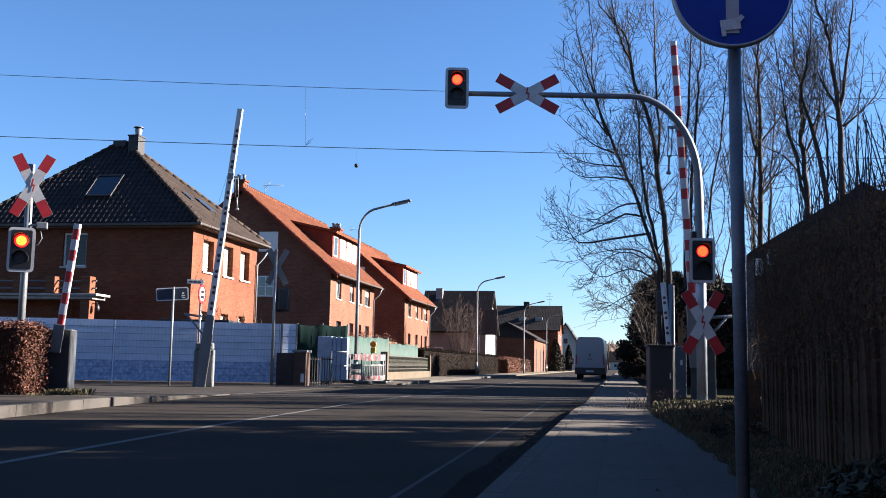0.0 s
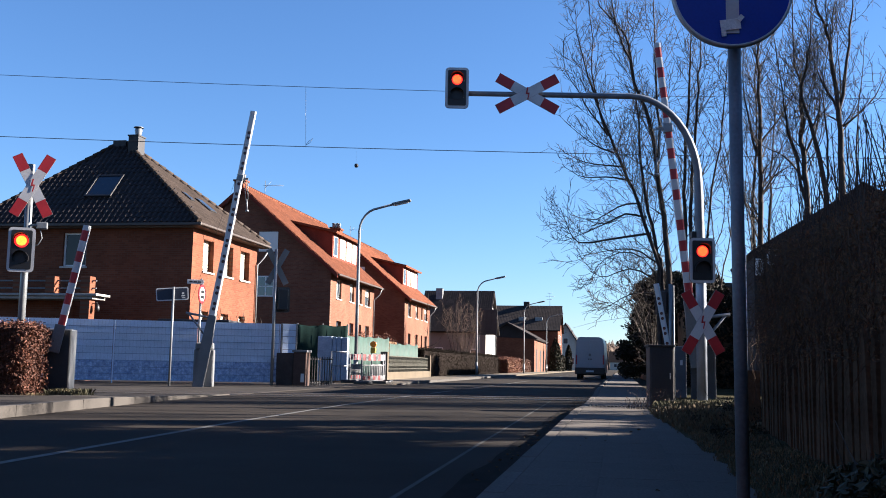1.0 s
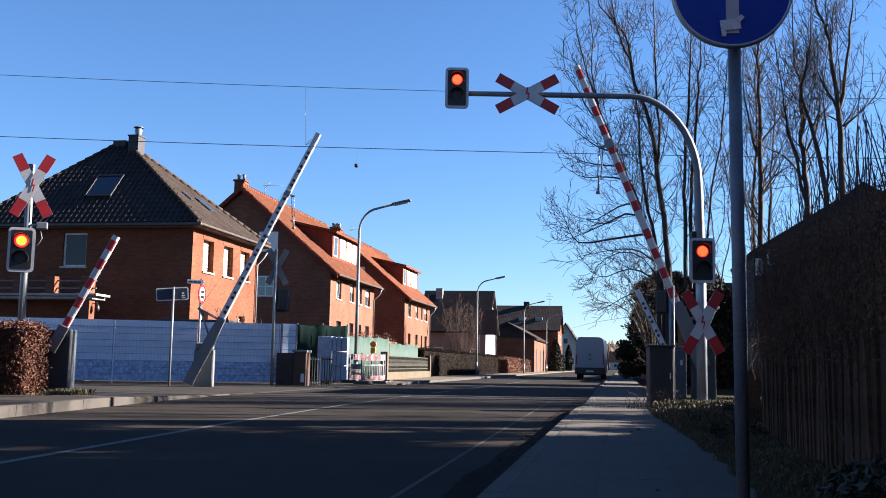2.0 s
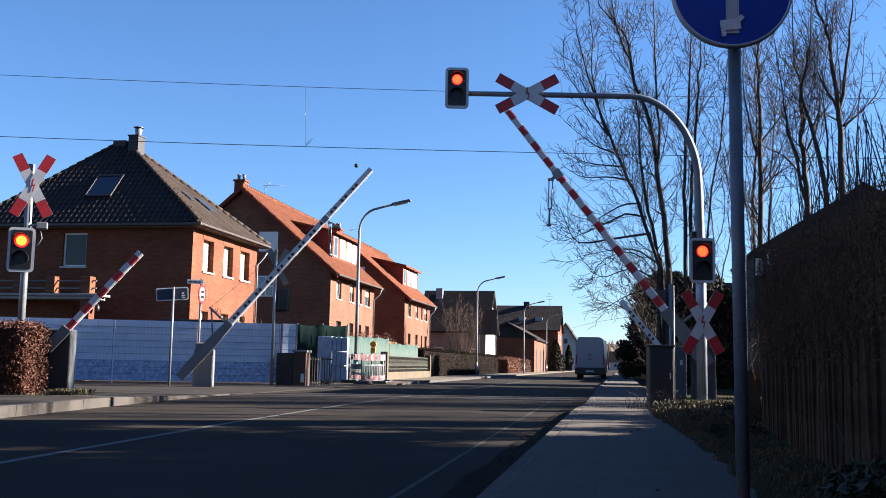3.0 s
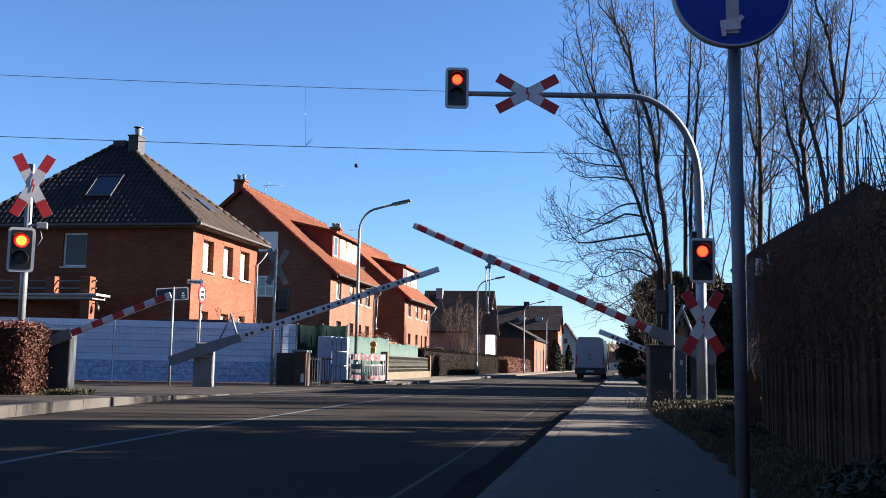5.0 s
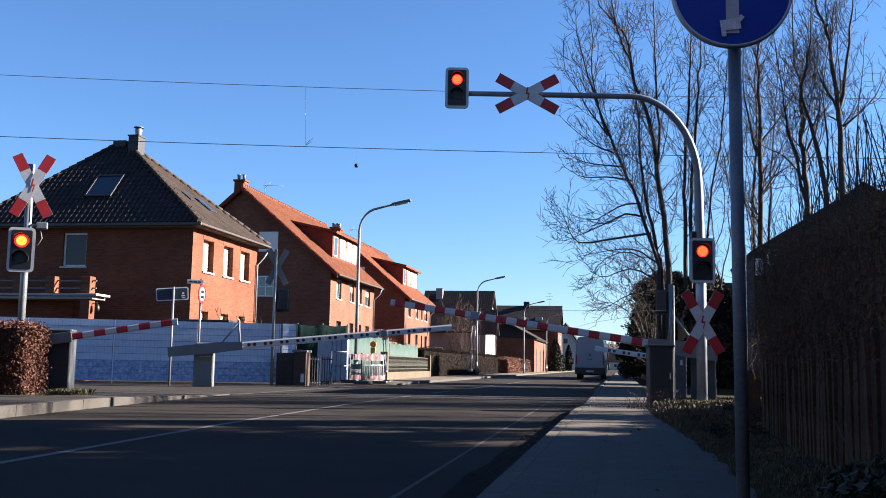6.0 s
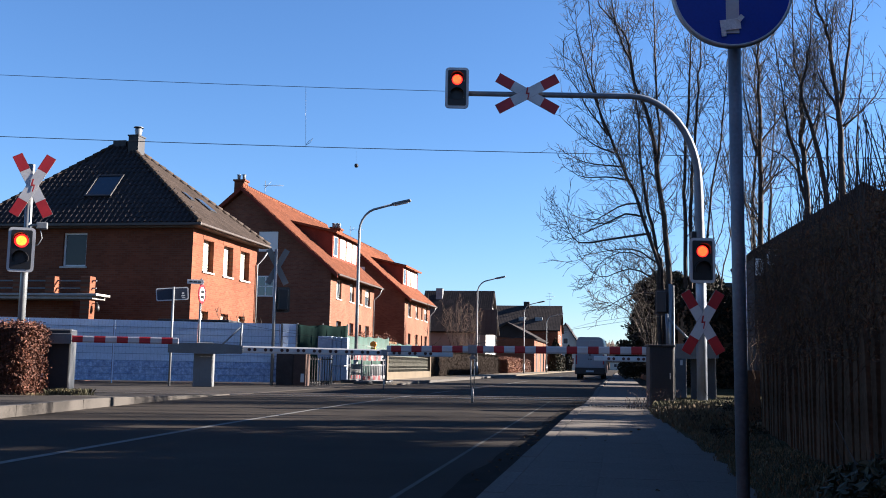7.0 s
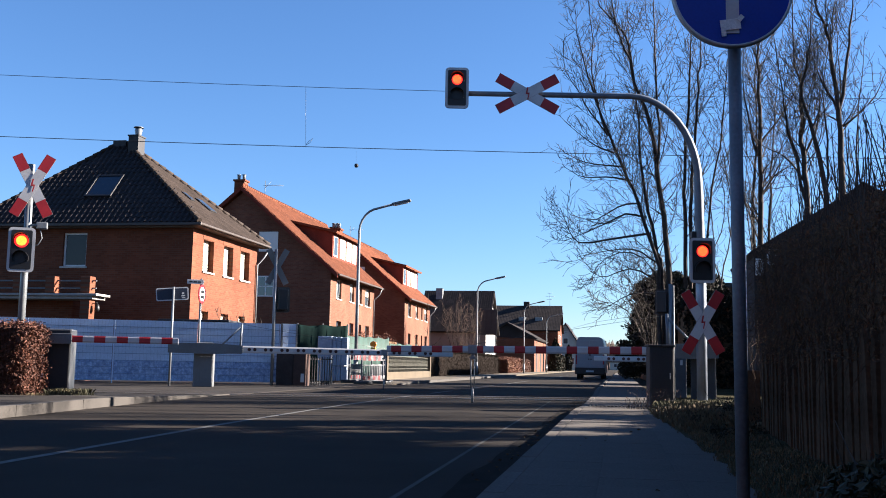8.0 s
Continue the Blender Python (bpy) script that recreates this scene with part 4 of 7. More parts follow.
part("base_collar", bm, GREY_METAL, mast)
bm = BM()
tube(bm, [(0, 0, 0.12), (0, 0, 2.14), (0, 0, 2.16)], [0.088, 0.088, 0.083], 18)
part("lower_sleeve", bm, mat("bright galvanised steel", (0.27, 0.30, 0.36), 0.38, metal=0.3, vary=0.2, scale=4, fine=60, bump=0.08), mast, "bright galvanised lower sleeve")
signal_head(mast, pose(-4.27, -0.06, 5.52) @ Matrix.Scale(0.94, 4))
signal_head(mast, pose(0.0, -0.10, 2.535))
cross(mast, (-3.03, -0.07, 5.435), 61.0)
cross(mast, (0.0, -0.10, 1.47), 30.0)
bm = BM()
box(bm, (-0.16, -0.04, 2.93), (-0.06, 0.06, 3.05), 0.01)
part("junction_box", bm, BLACK, mast)
# signal post beside the hedge
post = thing("signal_post", "galvanised post with red crossing signal and cross behind a hedge", "signal", pose(-10.2, 15.6, 0.05, 0, 0, 25.0), group="crossing signals")
bm = BM()
tube(bm, [(0, 0, 0), (0, 0, 4.05)], 0.062, 12)
part("post", bm, GREY_METAL, post)
signal_head(post, pose(-0.06, -0.12, 2.52), lens=LAMP_HOT)
bm = BM()
box(bm, (0.16, -0.14, 2.90), (0.34, -0.04, 3.02), 0.015)
tube(bm, [(0.05, -0.06, 2.96), (0.18, -0.08, 2.96)], 0.02, 6)
tube(bm, [(0.22, -0.09, 2.90), (0.26, -0.09, 2.74), (0.20, -0.09, 2.62), (0.06, -0.06, 2.60)], 0.009, 5)
part("camera_box", bm, GREY_METAL, post, "small grey camera with loop of cable")
cross(post, (0.05, -0.09, 3.66), 28.0)


# ---- leaves and bare trees ----
def leaf_mass(name, parent, spots, size, material, seed, label="", flat=0.0):
    """Many small folded leaves at the given spots (x, y, z arrays)."""
    rng = np.random.default_rng(seed)
    pts = np.asarray(spots, float)
    n = len(pts)
    a = rng.normal(size=(n, 3))
    a[:, 2] *= 1 - flat
    a /= np.linalg.norm(a, axis=1)[:, None]
    b = np.cross(a, rng.normal(size=(n, 3)))
    b /= np.linalg.norm(b, axis=1)[:, None]
    c = np.cross(a, b)
    s = size * (0.6 + 0.8 * rng.random((n, 1)))
    v = np.stack([pts - a * s, pts + b * s * 0.45 + c * s * 0.15, pts + a * s, pts - b * s * 0.45 + c * s * 0.15], 1).reshape(-1, 3)
    i = np.arange(n)[:, None] * 4
    f = np.concatenate([i + [[0, 1, 2]], i + [[0, 2, 3]]], 0)
    me = bpy.data.meshes.new(name)
    me.from_pydata(v.tolist(), [], f.tolist())
    me.materials.append(material)
    ob = new(name, me)
    ob.parent = parent
    return tagged(ob, label)


def limb(V, Fc, pts, r0, r1, sides):
    """Adds a tapered bar through pts to the lists."""
    n = len(pts)
    start = len(V)
    for i, p in enumerate(pts):
        d = (pts[min(i + 1, n - 1)] - pts[max(i - 1, 0)])
        d = d.normalized() if d.length > 1e-6 else Vector((0, 0, 1))
        u = d.orthogonal().normalized()
        w = d.cross(u)
        r = r0 + (r1 - r0) * i / (n - 1)
        for k in range(sides):
            a = 2 * math.pi * k / sides
            V.append(p + (u * math.cos(a) + w * math.sin(a)) * r)
    for i in range(n - 1):
        for k in range(sides):
            q = start + i * sides
            Fc.append((q + k, q + (k + 1) % sides, q + sides + (k + 1) % sides, q + sides + k))


def bend(rng, p, d, length, n, wander, lift):
    pts = [p.copy()]
    step = length / n
    for _ in range(n):
        d = (d + Vector((rng.uniform(-1, 1), rng.uniform(-1, 1), rng.uniform(-1, 1))) * wander + Vector((0, 0, lift))).normalized()
        p = p + d * step
        pts.append(p.copy())
    return pts, d


def smooth_path(pts, n):
    """A rounded line of n + 1 points through control points."""
    P = [Vector(p) for p in pts]
    P = [P[0] * 2 - P[1]] + P + [P[-1] * 2 - P[-2]]
    m = len(P) - 3
    out = []
    for k in range(n + 1):
        f = m * k / n
        i = min(m - 1, int(f))
        t = f - i
        a, b, c, d = P[i:i + 4]
        out.append(0.5 * (2 * b + (c - a) * t + (2 * a - 5 * b + 4 * c - d) * t * t + (3 * b - a - 3 * c + d) * t ** 3))
    return out


def bare_tree(base, stems, seed, label, reach=1.0, density=1.0, low=0.2, twig_m=None):
    """A leafless tree. stems: (radius at the foot, control points from the foot up); limbs are stems that begin on another."""
    rng = random.Random(seed)
    tr = thing("tree", label, "tree", pose(*base), group="bare trees beside the railway")
    TV, TF, CV, CF = [], [], [], []

    def on(pts, f):
        n = len(pts) - 1
        i = min(n - 1, int(f * n))
        return pts[i].lerp(pts[i + 1], f * n - i), (pts[i + 1] - pts[i]).normalized()

    def fork(ax, spread):
        az = rng.uniform(0, 6.28)
        u = ax.orthogonal().normalized()
        side = u * math.cos(az) + ax.cross(u) * math.sin(az)
        return (side * math.sin(spread) + ax * math.cos(spread)).normalized()

    def twig(p, d, ln, r):
        tp, _ = bend(rng, p, d, ln, 4, 0.20, 0.07)
        limb(CV, CF, tp, r, 0.0055, 3)
        f = 0.15
        while f < 1.0:
            q, ax = on(tp, min(f, 0.99))
            wp, _ = bend(rng, q, fork(ax, rng.uniform(0.5, 1.0)), rng.uniform(0.14, 0.55), 2, 0.20, 0.08)
            limb(CV, CF, wp, 0.0076, 0.0056, 3)
            f += rng.uniform(0.11, 0.24) / density / max(ln, 0.3)

    def bough(p, d, ln, r):
        bp, _ = bend(rng, p, d, ln, 8, 0.15, 0.10)
        limb(CV, CF, bp, r, 0.007, 4)
        f = 0.14
        while f < 0.98:
            q, ax = on(bp, f)
            twig(q, fork(ax, rng.uniform(0.5, 1.0)), max(0.28, min(1.3, ln * 0.46 * (1.15 - f))) * rng.uniform(0.6, 1.3), max(0.008, r * 0.5 * (1 - f)))
            f += rng.uniform(0.17, 0.34) / density / ln

    for r, *ctrl in stems:
        r = r * 0.76 if r > 0.055 else r * 0.8
        ln = sum((Vector(b) - Vector(a)).length for a, b in zip(ctrl, ctrl[1:]))
        n = max(8, int(ln * 1.6))
        pts = smooth_path(ctrl, n)
        for i, p in enumerate(pts):
            f = i / n
            if i:
                p += Vector((noise.noise(Vector((seed + r * 90, f * ln * 0.9, 1))), noise.noise(Vector((seed + 9, f * ln * 0.9, r * 50))), 0)) * 0.11
        rad = lambda f: max(0.011, r * (1 - f) ** 0.8)
        start = len(TV)
        limb(TV, TF, pts, r, r, 8 if r > 0.06 else 6)
        sides = 8 if r > 0.06 else 6
        for i, p in enumerate(pts):
            for k in range(sides):
                q = start + i * sides + k
                TV[q] = p + (TV[q] - p) * (rad(i / n) / r)
        main = r > 0.043
        f = low if main else 0.12
        while f < 0.985:
            q, ax = on(pts, f)
            bl = reach * (0.75 + (2.7 if main else 1.2) * (1 - f) ** 0.7) * rng.uniform(0.45, 1.2)
            bough(q, fork(ax, rng.uniform(0.45, 0.95)), bl, max(0.009, rad(f) * 0.34))
            f += rng.uniform(0.18, 0.38) / density / ln
    for nm, V, Fc, mt in (("trunk", TV, TF, BARK), ("crown", CV, CF, twig_m or TWIG)):
        me = bpy.data.meshes.new(nm)
        me.from_pydata([tuple(v) for v in V], [], Fc)
        me.materials.append(mt)
        for pl in me.polygons:
            pl.use_smooth = True
        ob = new(nm, me)
        ob.parent = tr
    return tr


def side_limb(r, y, *xz):
    return (r, *[(x, y * k / (len(xz) - 1), z) for k, (x, z) in enumerate(xz)])


BARK = mat("grey bark", (0.046, 0.037, 0.030), 0.95, vary=0.45, scale=4, fine=30, bump=0.8, depth=0.02)
TWIG = mat("twig bark", (0.050, 0.039, 0.031), 0.9, vary=0.35, scale=2, fine=20, bump=0.0)
EVERGREEN = mat("dark evergreen leaf", (0.019, 0.020, 0.010), 0.8, spec=0.2, vary=0.5, scale=2, fine=20, bump=0.0, piece=0.4)
IVY = mat("dark ivy leaf", (0.150, 0.093, 0.053), 0.95, spec=0.03, vary=0.2, scale=2, fine=20, bump=0.0, piece=0.10)
BEECH = mat("copper beech leaf", (0.096, 0.031, 0.013), 0.75, vary=0.4, scale=3, fine=20, bump=0.0, piece=0.4)
DRYGRASS = mat("dry grass blade", (0.080, 0.058, 0.026), 0.85, vary=0.4, scale=2, fine=20, bump=0.0, piece=0.35)
VERGEGRASS = mat("yellow green grass blade", (0.066, 0.060, 0.022), 0.85, vary=0.4, scale=2, fine=20, bump=0.0, piece=0.35)
DARKWOOD = mat("dark weathered wood", (0.082, 0.055, 0.035), 0.95, spec=0.03, vary=0.5, scale=3, fine=30, piece=0.22)
HULL = mat("tangled inner branches", (0.165, 0.104, 0.061), 0.95, vary=0.5, scale=5, fine=30, spec=0.03)

bare_tree((1.62, 34.5, 0.0), [
    (0.15, (0, 0, -0.3), (0, 0, 3.66), (-0.12, 0, 5.6), (-0.33, 0, 7.6), (-0.55, 0.1, 9.1), (-0.92, 0.2, 10.2), (-1.25, 0.3, 11.7), (-1.5, 0.3, 12.7), (-2.3, 0.4, 13.8), (-2.6, 0.5, 15.0)),
    (0.075, (-0.33, 0, 7.6), (-0.26, -0.1, 9.1), (-0.40, -0.2, 11.2), (-0.40, -0.3, 13.0), (-0.45, -0.3, 15.6)),
    (0.11, (-0.12, 0.1, -0.3), (-0.19, 0.1, 3.7), (-0.41, 0.1, 4.8), (-0.69, 0.2, 6.4), (-0.87, 0.2, 8.2), (-1.0, 0.3, 9.3), (-1.15, 0.4, 11.0), (-1.3, 0.5, 13.5)),
    (0.10, (-0.2, -0.1, -0.3), (-0.3, -0.1, 3.5), (-0.37, -0.2, 4.4), (-0.97, -0.3, 6.4), (-1.36, -0.4, 7.2), (-1.68, -0.5, 8.0), (-2.15, -0.6, 9.15), (-2.5, -0.7, 10.3), (-2.9, -0.8, 11.5), (-3.1, -0.8, 12.8), (-3.2, -0.8, 14.0)),
    side_limb(0.055, -0.5, (-0.55, 5.35), (-2.1, 5.1), (-3.0, 5.0), (-3.3, 5.4), (-3.7, 6.2)),
    side_limb(0.05, -0.8, (-0.7, 5.9), (-1.4, 6.0), (-2.0, 5.7), (-2.8, 5.3), (-3.4, 5.0)),
    side_limb(0.045, 0.6, (-0.9, 6.4), (-1.6, 6.35), (-2.5, 5.9), (-3.3, 6.1)),
    side_limb(0.045, -0.6, (-1.2, 7.2), (-2.0, 7.3), (-2.9, 7.3), (-3.5, 7.6)),
    side_limb(0.04, 0.5, (-1.55, 7.7), (-2.2, 7.8), (-2.9, 8.0), (-3.6, 8.4)),
    side_limb(0.04, -0.4, (-1.8, 8.2), (-2.4, 8.4), (-2.9, 8.8), (-3.5, 9.3)),
    side_limb(0.04, -0.4, (-2.0, 8.8), (-2.6, 9.6), (-3.0, 10.4), (-3.5, 11.2), (-3.6, 12.2)),
    side_limb(0.05, 0.4, (-2.1, 9.0), (-2.5, 10.6), (-2.6, 12.4), (-2.9, 15.0)),
    side_limb(0.05, -0.4, (-1.2, 11.5), (-1.7, 12.6), (-1.9, 14.0), (-2.0, 15.6)),
    side_limb(0.045, 0.5, (-0.3, 4.3), (-1.1, 4.8), (-2.0, 4.8), (-3.0, 4.6)),
    side_limb(0.04, -0.6, (-0.2, 3.6), (-1.2, 4.1), (-2.1, 3.8), (-2.6, 4.0)),
    side_limb(0.035, 0.6, (-0.2, 3.2), (-1.1, 3.3), (-1.9, 2.9), (-2.3, 2.7)),
    side_limb(0.035, 0.2, (-0.2, 3.4), (-0.8, 4.5), (-1.6, 4.7), (-2.4, 4.2), (-2.7, 3.6))],
    3, "tall bare multi-stemmed tree with long low boughs beside the railway", 0.80, 1.0, 0.24)
bare_tree((2.35, 35.5, 0.0), [
    (0.11, (0, 0, -0.3), (-0.03, 0, 5.3), (-0.06, 0, 7.8), (0.12, 0, 10.65), (0.18, 0, 12.3), (0.2, 0.1, 15.6)),
    (0.10, (0.1, 0.1, -0.3), (0.11, 0.1, 5.7), (0.25, 0, 8.2), (0.44, 0, 10.6), (0.54, 0, 12.3), (0.65, 0, 15.6)),
    (0.065, (0.2, 0.2, -0.3), (0.8, 0.2, 6.0), (1.2, 0.2, 9.0), (1.5, 0.2, 11.5), (1.9, 0.3, 13.5))],
    5, "tall bare tree with two straight stems", 0.75, 0.8, 0.2)
bare_tree((4.88, 36.0, 0.0), [
    (0.16, (0, 0, -0.3), (0, 0, 4.8), (0.06, 0, 7.8), (0.06, 0, 10.9), (0.03, 0, 12.6), (0.05, 0, 16.0)),
    side_limb(0.05, -0.3, (0.05, 6.9), (0.5, 7.5), (0.9, 7.8), (1.5, 8.1)),
    side_limb(0.055, 0.4, (0.1, 8.8), (0.7, 9.6), (1.4, 10.8), (1.8, 11.8)),
    side_limb(0.055, -0.3, (-0.05, 8.3), (-0.35, 9.9), (-0.55, 10.9), (-0.45, 12.4)),
    side_limb(0.05, 0.5, (-0.05, 6.2), (-0.7, 7.0), (-1.1, 8.4), (-1.2, 9.8))],
    8, "tall straight bare tree", 0.95, 0.95, 0.2)
bare_tree((6.32, 35.0, 0.0), [
    (0.16, (0, 0, -0.3), (0, 0, 6.0), (-0.07, 0, 7.6), (-0.15, 0, 9.1), (-0.11, 0, 10.6), (-0.33, 0, 11.6), (-0.3, 0.1, 15.6)),
    (0.085, (0, 0, 6.3), (-0.4, -0.1, 8.2), (-0.66, -0.2, 9.3), (-0.82, -0.3, 10.6), (-1.1, -0.3, 13.0)),
    side_limb(0.06, 0.4, (0.0, 7.0), (-0.6, 8.0), (-1.2, 8.4), (-1.7, 8.7)),
    side_limb(0.06, 0.3, (-0.1, 8.0), (0.4, 9.2), (0.5, 10.4), (0.9, 12.6))],
    11, "bare tree with spreading stems", 0.9, 0.9, 0.3)
bare_tree((6.75, 34.0, 0.0), [
    (0.13, (0, 0, -0.3), (0, 0, 5.9), (-0.2, 0, 7.8), (-0.49, 0, 9.0), (-0.69, 0, 10.1), (-0.5, 0, 11.2), (-0.37, 0, 12.1), (-0.3, 0, 15.2)),
    side_limb(0.06, 0.2, (-0.05, 6.6), (0.1, 8.4), (0.0, 10.0), (0.3, 12.4))],
    14, "leaning bare tree behind the hedge", 0.85, 0.85, 0.32)
bare_tree((7.26, 34.0, 0.0), [
    (0.17, (0, 0, -0.3), (0, 0, 6.4), (0, 0, 7.8), (-0.08, 0, 9.3), (-0.23, 0, 11.25), (-0.5, 0, 12.4), (-0.76, 0, 13.2), (-0.9, 0, 15.2)),
    (0.085, (-0.08, 0, 9.3), (0.21, 0, 10.8), (0.39, 0, 12.2), (0.51, 0, 13.2), (0.5, 0, 15.6)),
    side_limb(0.055, 0.2, (-0.1, 9.5), (-0.65, 10.7), (-0.95, 11.9)),
    side_limb(0.05, -0.3, (0, 8.8), (0.6, 9.3), (1.1, 9.9), (1.4, 10.7))],
    17, "bare tree with forked trunk behind the hedge", 0.85, 0.85, 0.36)
bare_tree((1.2, 36.2, 0.0), [(0.05, (0.1 * k, 0, -0.2), (-0.15 * k, 0.1 * k, 2.2), (-0.34 * k, 0.12 * k, 3.7 - 0.04 * k * k), (-0.55 * k, 0.1, 4.6 - 0.10 * k * k)) for k in (-1, 0, 1, 2, 3, 4)],
          37, "bare spreading thicket beside the footpath", 0.8, 1.0, 0.3)
# brush between the trunks
rq = random.Random(19)
for bx, by in ((5.9, 33.7), (6.9, 34.6), (7.9, 34.4), (4.2, 34.8), (3.2, 35.2), (2.9, 37.0)):
    bare_tree((bx, by, 0.0), [(0.045, (rq.uniform(-0.3, 0.3), rq.uniform(-0.3, 0.3), -0.2), (rq.uniform(-0.4, 0.4), 0, 3.5), (rq.uniform(-0.7, 0.7), 0, 6.0), (rq.uniform(-0.9, 0.9), 0, rq.uniform(7.0, 9.5))) for _ in range(4)],
              int(bx * 10), "slender bare saplings between the taller trees", 0.42, 0.6, 0.4)
for bx, by, sd in ((9.2, 35.0, 23), (5.4, 41.5, 29), (8.6, 41.0, 33)):
    bare_tree((bx, by, 0.0), [(0.14, (0, 0, -0.3), (-0.1, 0, 6.0), (0.2, 0, 10.0), (0.1, 0, 15.5)), (0.10, (0.1, 0, -0.3), (0.6, 0.2, 6.0), (0.8, 0.2, 10.0), (1.3, 0.4, 14.5))],
              sd, "bare tree among the wood behind the railway", 0.8, 0.6, 0.3)
# more of the row along the railway, out of view, to streak the road with shade
for tx, ty, sd in ((10.5, 25.8, 24), (15.8, 24.6, 26), (20.0, 28.0, 27), (12.6, 24.0, 28), (9.0, 22.8, 31), (19.0, 25.4, 34), (11.0, 18.6, 36)):
    bare_tree((tx, ty, 0.0), [(0.15, (0, 0, -0.3), (-0.1, 0.1, 5.0), (-0.3, 0.2, 8.5), (-0.5, 0.3, 12.0)), (0.10, (0.2, 0, -0.3), (0.4, -0.1, 5.0), (0.7, -0.3, 10.5))],
              sd, "unseen bare tree in the railway row, for shade streaks", 0.95, 0.95, 0.22)


def blob_spots(rng, n, centre, radii, shell=0.35):
    v = rng.normal(size=(n, 3))
    v /= np.linalg.norm(v, axis=1)[:, None]
    r = (1 - shell * rng.random((n, 1)) ** 1.5)
    return np.asarray(centre) + v * r * np.asarray(radii)


def evergreen_tree(x, y, h, r, seed, label):
    """A broad evergreen of many leaf clumps round one trunk."""
    rng = np.random.default_rng(seed)
    ever = thing("holly_tree", label, "tree", pose(x, y, 0.0), group="evergreens beside the footpath")
    bm = BM()
    tube(bm, [(0, 0, -0.2), (0.05, 0, 0.4 * h), (0.0, 0.1, 0.86 * h)], [0.12, 0.09, 0.03], 8)
    part("trunk", bm, BARK, ever)
    spots = []
    for _ in range(230):
        f = rng.random()
        z = 0.5 + 0.88 * h * f
        rad = r * (1.0 - 0.55 * f) * (0.5 + 0.5 * rng.random())
        az = rng.random() * 6.28
        spots.append(blob_spots(rng, 110, (rad * math.cos(az), rad * math.sin(az), z), (0.34, 0.34, 0.22), 0.8))
    leaf_mass("crown", ever, np.concatenate(spots), 0.085, EVERGREEN, seed + 1)


# first one is added behind the holly to shade the hedge opposite
evergreen_tree(2.7, 59.5, 6.6, 2.0, 24, "tall evergreen added behind the holly to shade the hedge opposite")
evergreen_tree(1.7, 41.5, 4.2, 2.0, 4, "dark evergreen holly beside the footpath")
evergreen_tree(3.1, 40.2, 4.3, 1.8, 14, "dark ivy-clad evergreen behind the crossing")

# tall evergreen hedge along the footpath, continuing past the viewpoint
def hedge_edge(y):
    return 1.36 + 0.055 * max(0, y - 8)


def hedge_top(x, y):
    rise = max(0.0, x - (1.15 + 0.055 * (y - 8)))
    return 1.46 + 0.09 * (y - 11) + 0.85 * min(rise, 2.2) ** 0.55


HEDGE_END = 9.9
hedge = thing("overgrown_hedge", "dark overgrown evergreen hedge with ivy behind the wooden fence", "hedge", pose(0, 0, 0))
bm = BM()
ys = steps(-16, HEDGE_END, 0.8)
cols = []
for y in ys:
    e = hedge_edge(y)
    h = [(e, 0.0), (e + 0.02, hedge_top(e + 0.1, max(y, 3)) - 0.15)]
    for dx in (0.3, 0.7, 1.2, 1.8, 2.6, 3.5):
        # out of view, below y = 3, raised to deepen the near road's shade
        h.append((e + dx, hedge_top(e + dx, max(y, 3)) - 0.16 + 0.22 * noise.noise(Vector((dx, y, 3))) + (2.6 if y < 3 and dx > 1 else 0)))
    h += [(e + 3.9, 0.0)]
    cols.append([bm.verts.new((a, y, b)) for a, b in h])
for a, b in zip(cols, cols[1:]):
    for k in range(len(a) - 1):
        bm.faces.new((a[k], b[k], b[k + 1], a[k + 1]))
bm.faces.new(cols[0])
bm.faces.new(cols[-1][::-1])
bmesh.ops.recalc_face_normals(bm, faces=list(bm.faces))
part("inner_core", bm, HULL, hedge)
rng = np.random.default_rng(7)
spots = []
for _ in range(110000):
    y = 4.5 + (HEDGE_END - 4.3) * rng.random()
    e = hedge_edge(y)
    if rng.random() < 0.4:
        z = rng.random() * (hedge_top(e + 0.1, y) + 0.1)
        x = e + 0.06 - (0.24 if z > 0.78 else 0.06) * rng.random() ** 2
    else:
        x = e + 3.4 * rng.random()
        z = hedge_top(x, y) - 0.22 + 0.30 * rng.random() + 0.22 * noise.noise(Vector((x - e, y, 3))) + 0.12 * noise.noise(Vector((x * 3, y * 3, 1)))
    spots.append((x, y, z))
for _ in range(9000):
    e = hedge_edge(HEDGE_END)
    x = e + 3.4 * rng.random()
    spots.append((x - 0.15 * rng.random(), HEDGE_END + 0.3 * rng.random() ** 2, (0.1 + 0.98 * rng.random()) * hedge_top(x, HEDGE_END)))
leaf_mass("foliage", hedge, spots, 0.0105, IVY, 8, "dark ivy and evergreen leaves")
V, Fc = [], []
rr = random.Random(5)
for _ in range(420):
    y = rr.uniform(6, HEDGE_END)
    e = hedge_edge(y)
    x = e + rr.uniform(0.0, 3.2)
    p = Vector((x, y, hedge_top(x, y) - 0.3))
    ps, _d = bend(rr, p, Vector((rr.uniform(-0.25, 0.25), rr.uniform(-0.25, 0.25), 1)), rr.uniform(0.4, 1.2), 4, 0.12, 0.05)
    limb(V, Fc, ps, 0.008, 0.003, 4)
me = bpy.data.meshes.new("shoot_growth")
me.from_pydata([tuple(v) for v in V], [], Fc)
me.materials.append(TWIG)
sh = new("shoot_growth", me)
sh.parent = hedge
tagged(sh, "thin bare shoots above the hedge", kind="stuff")

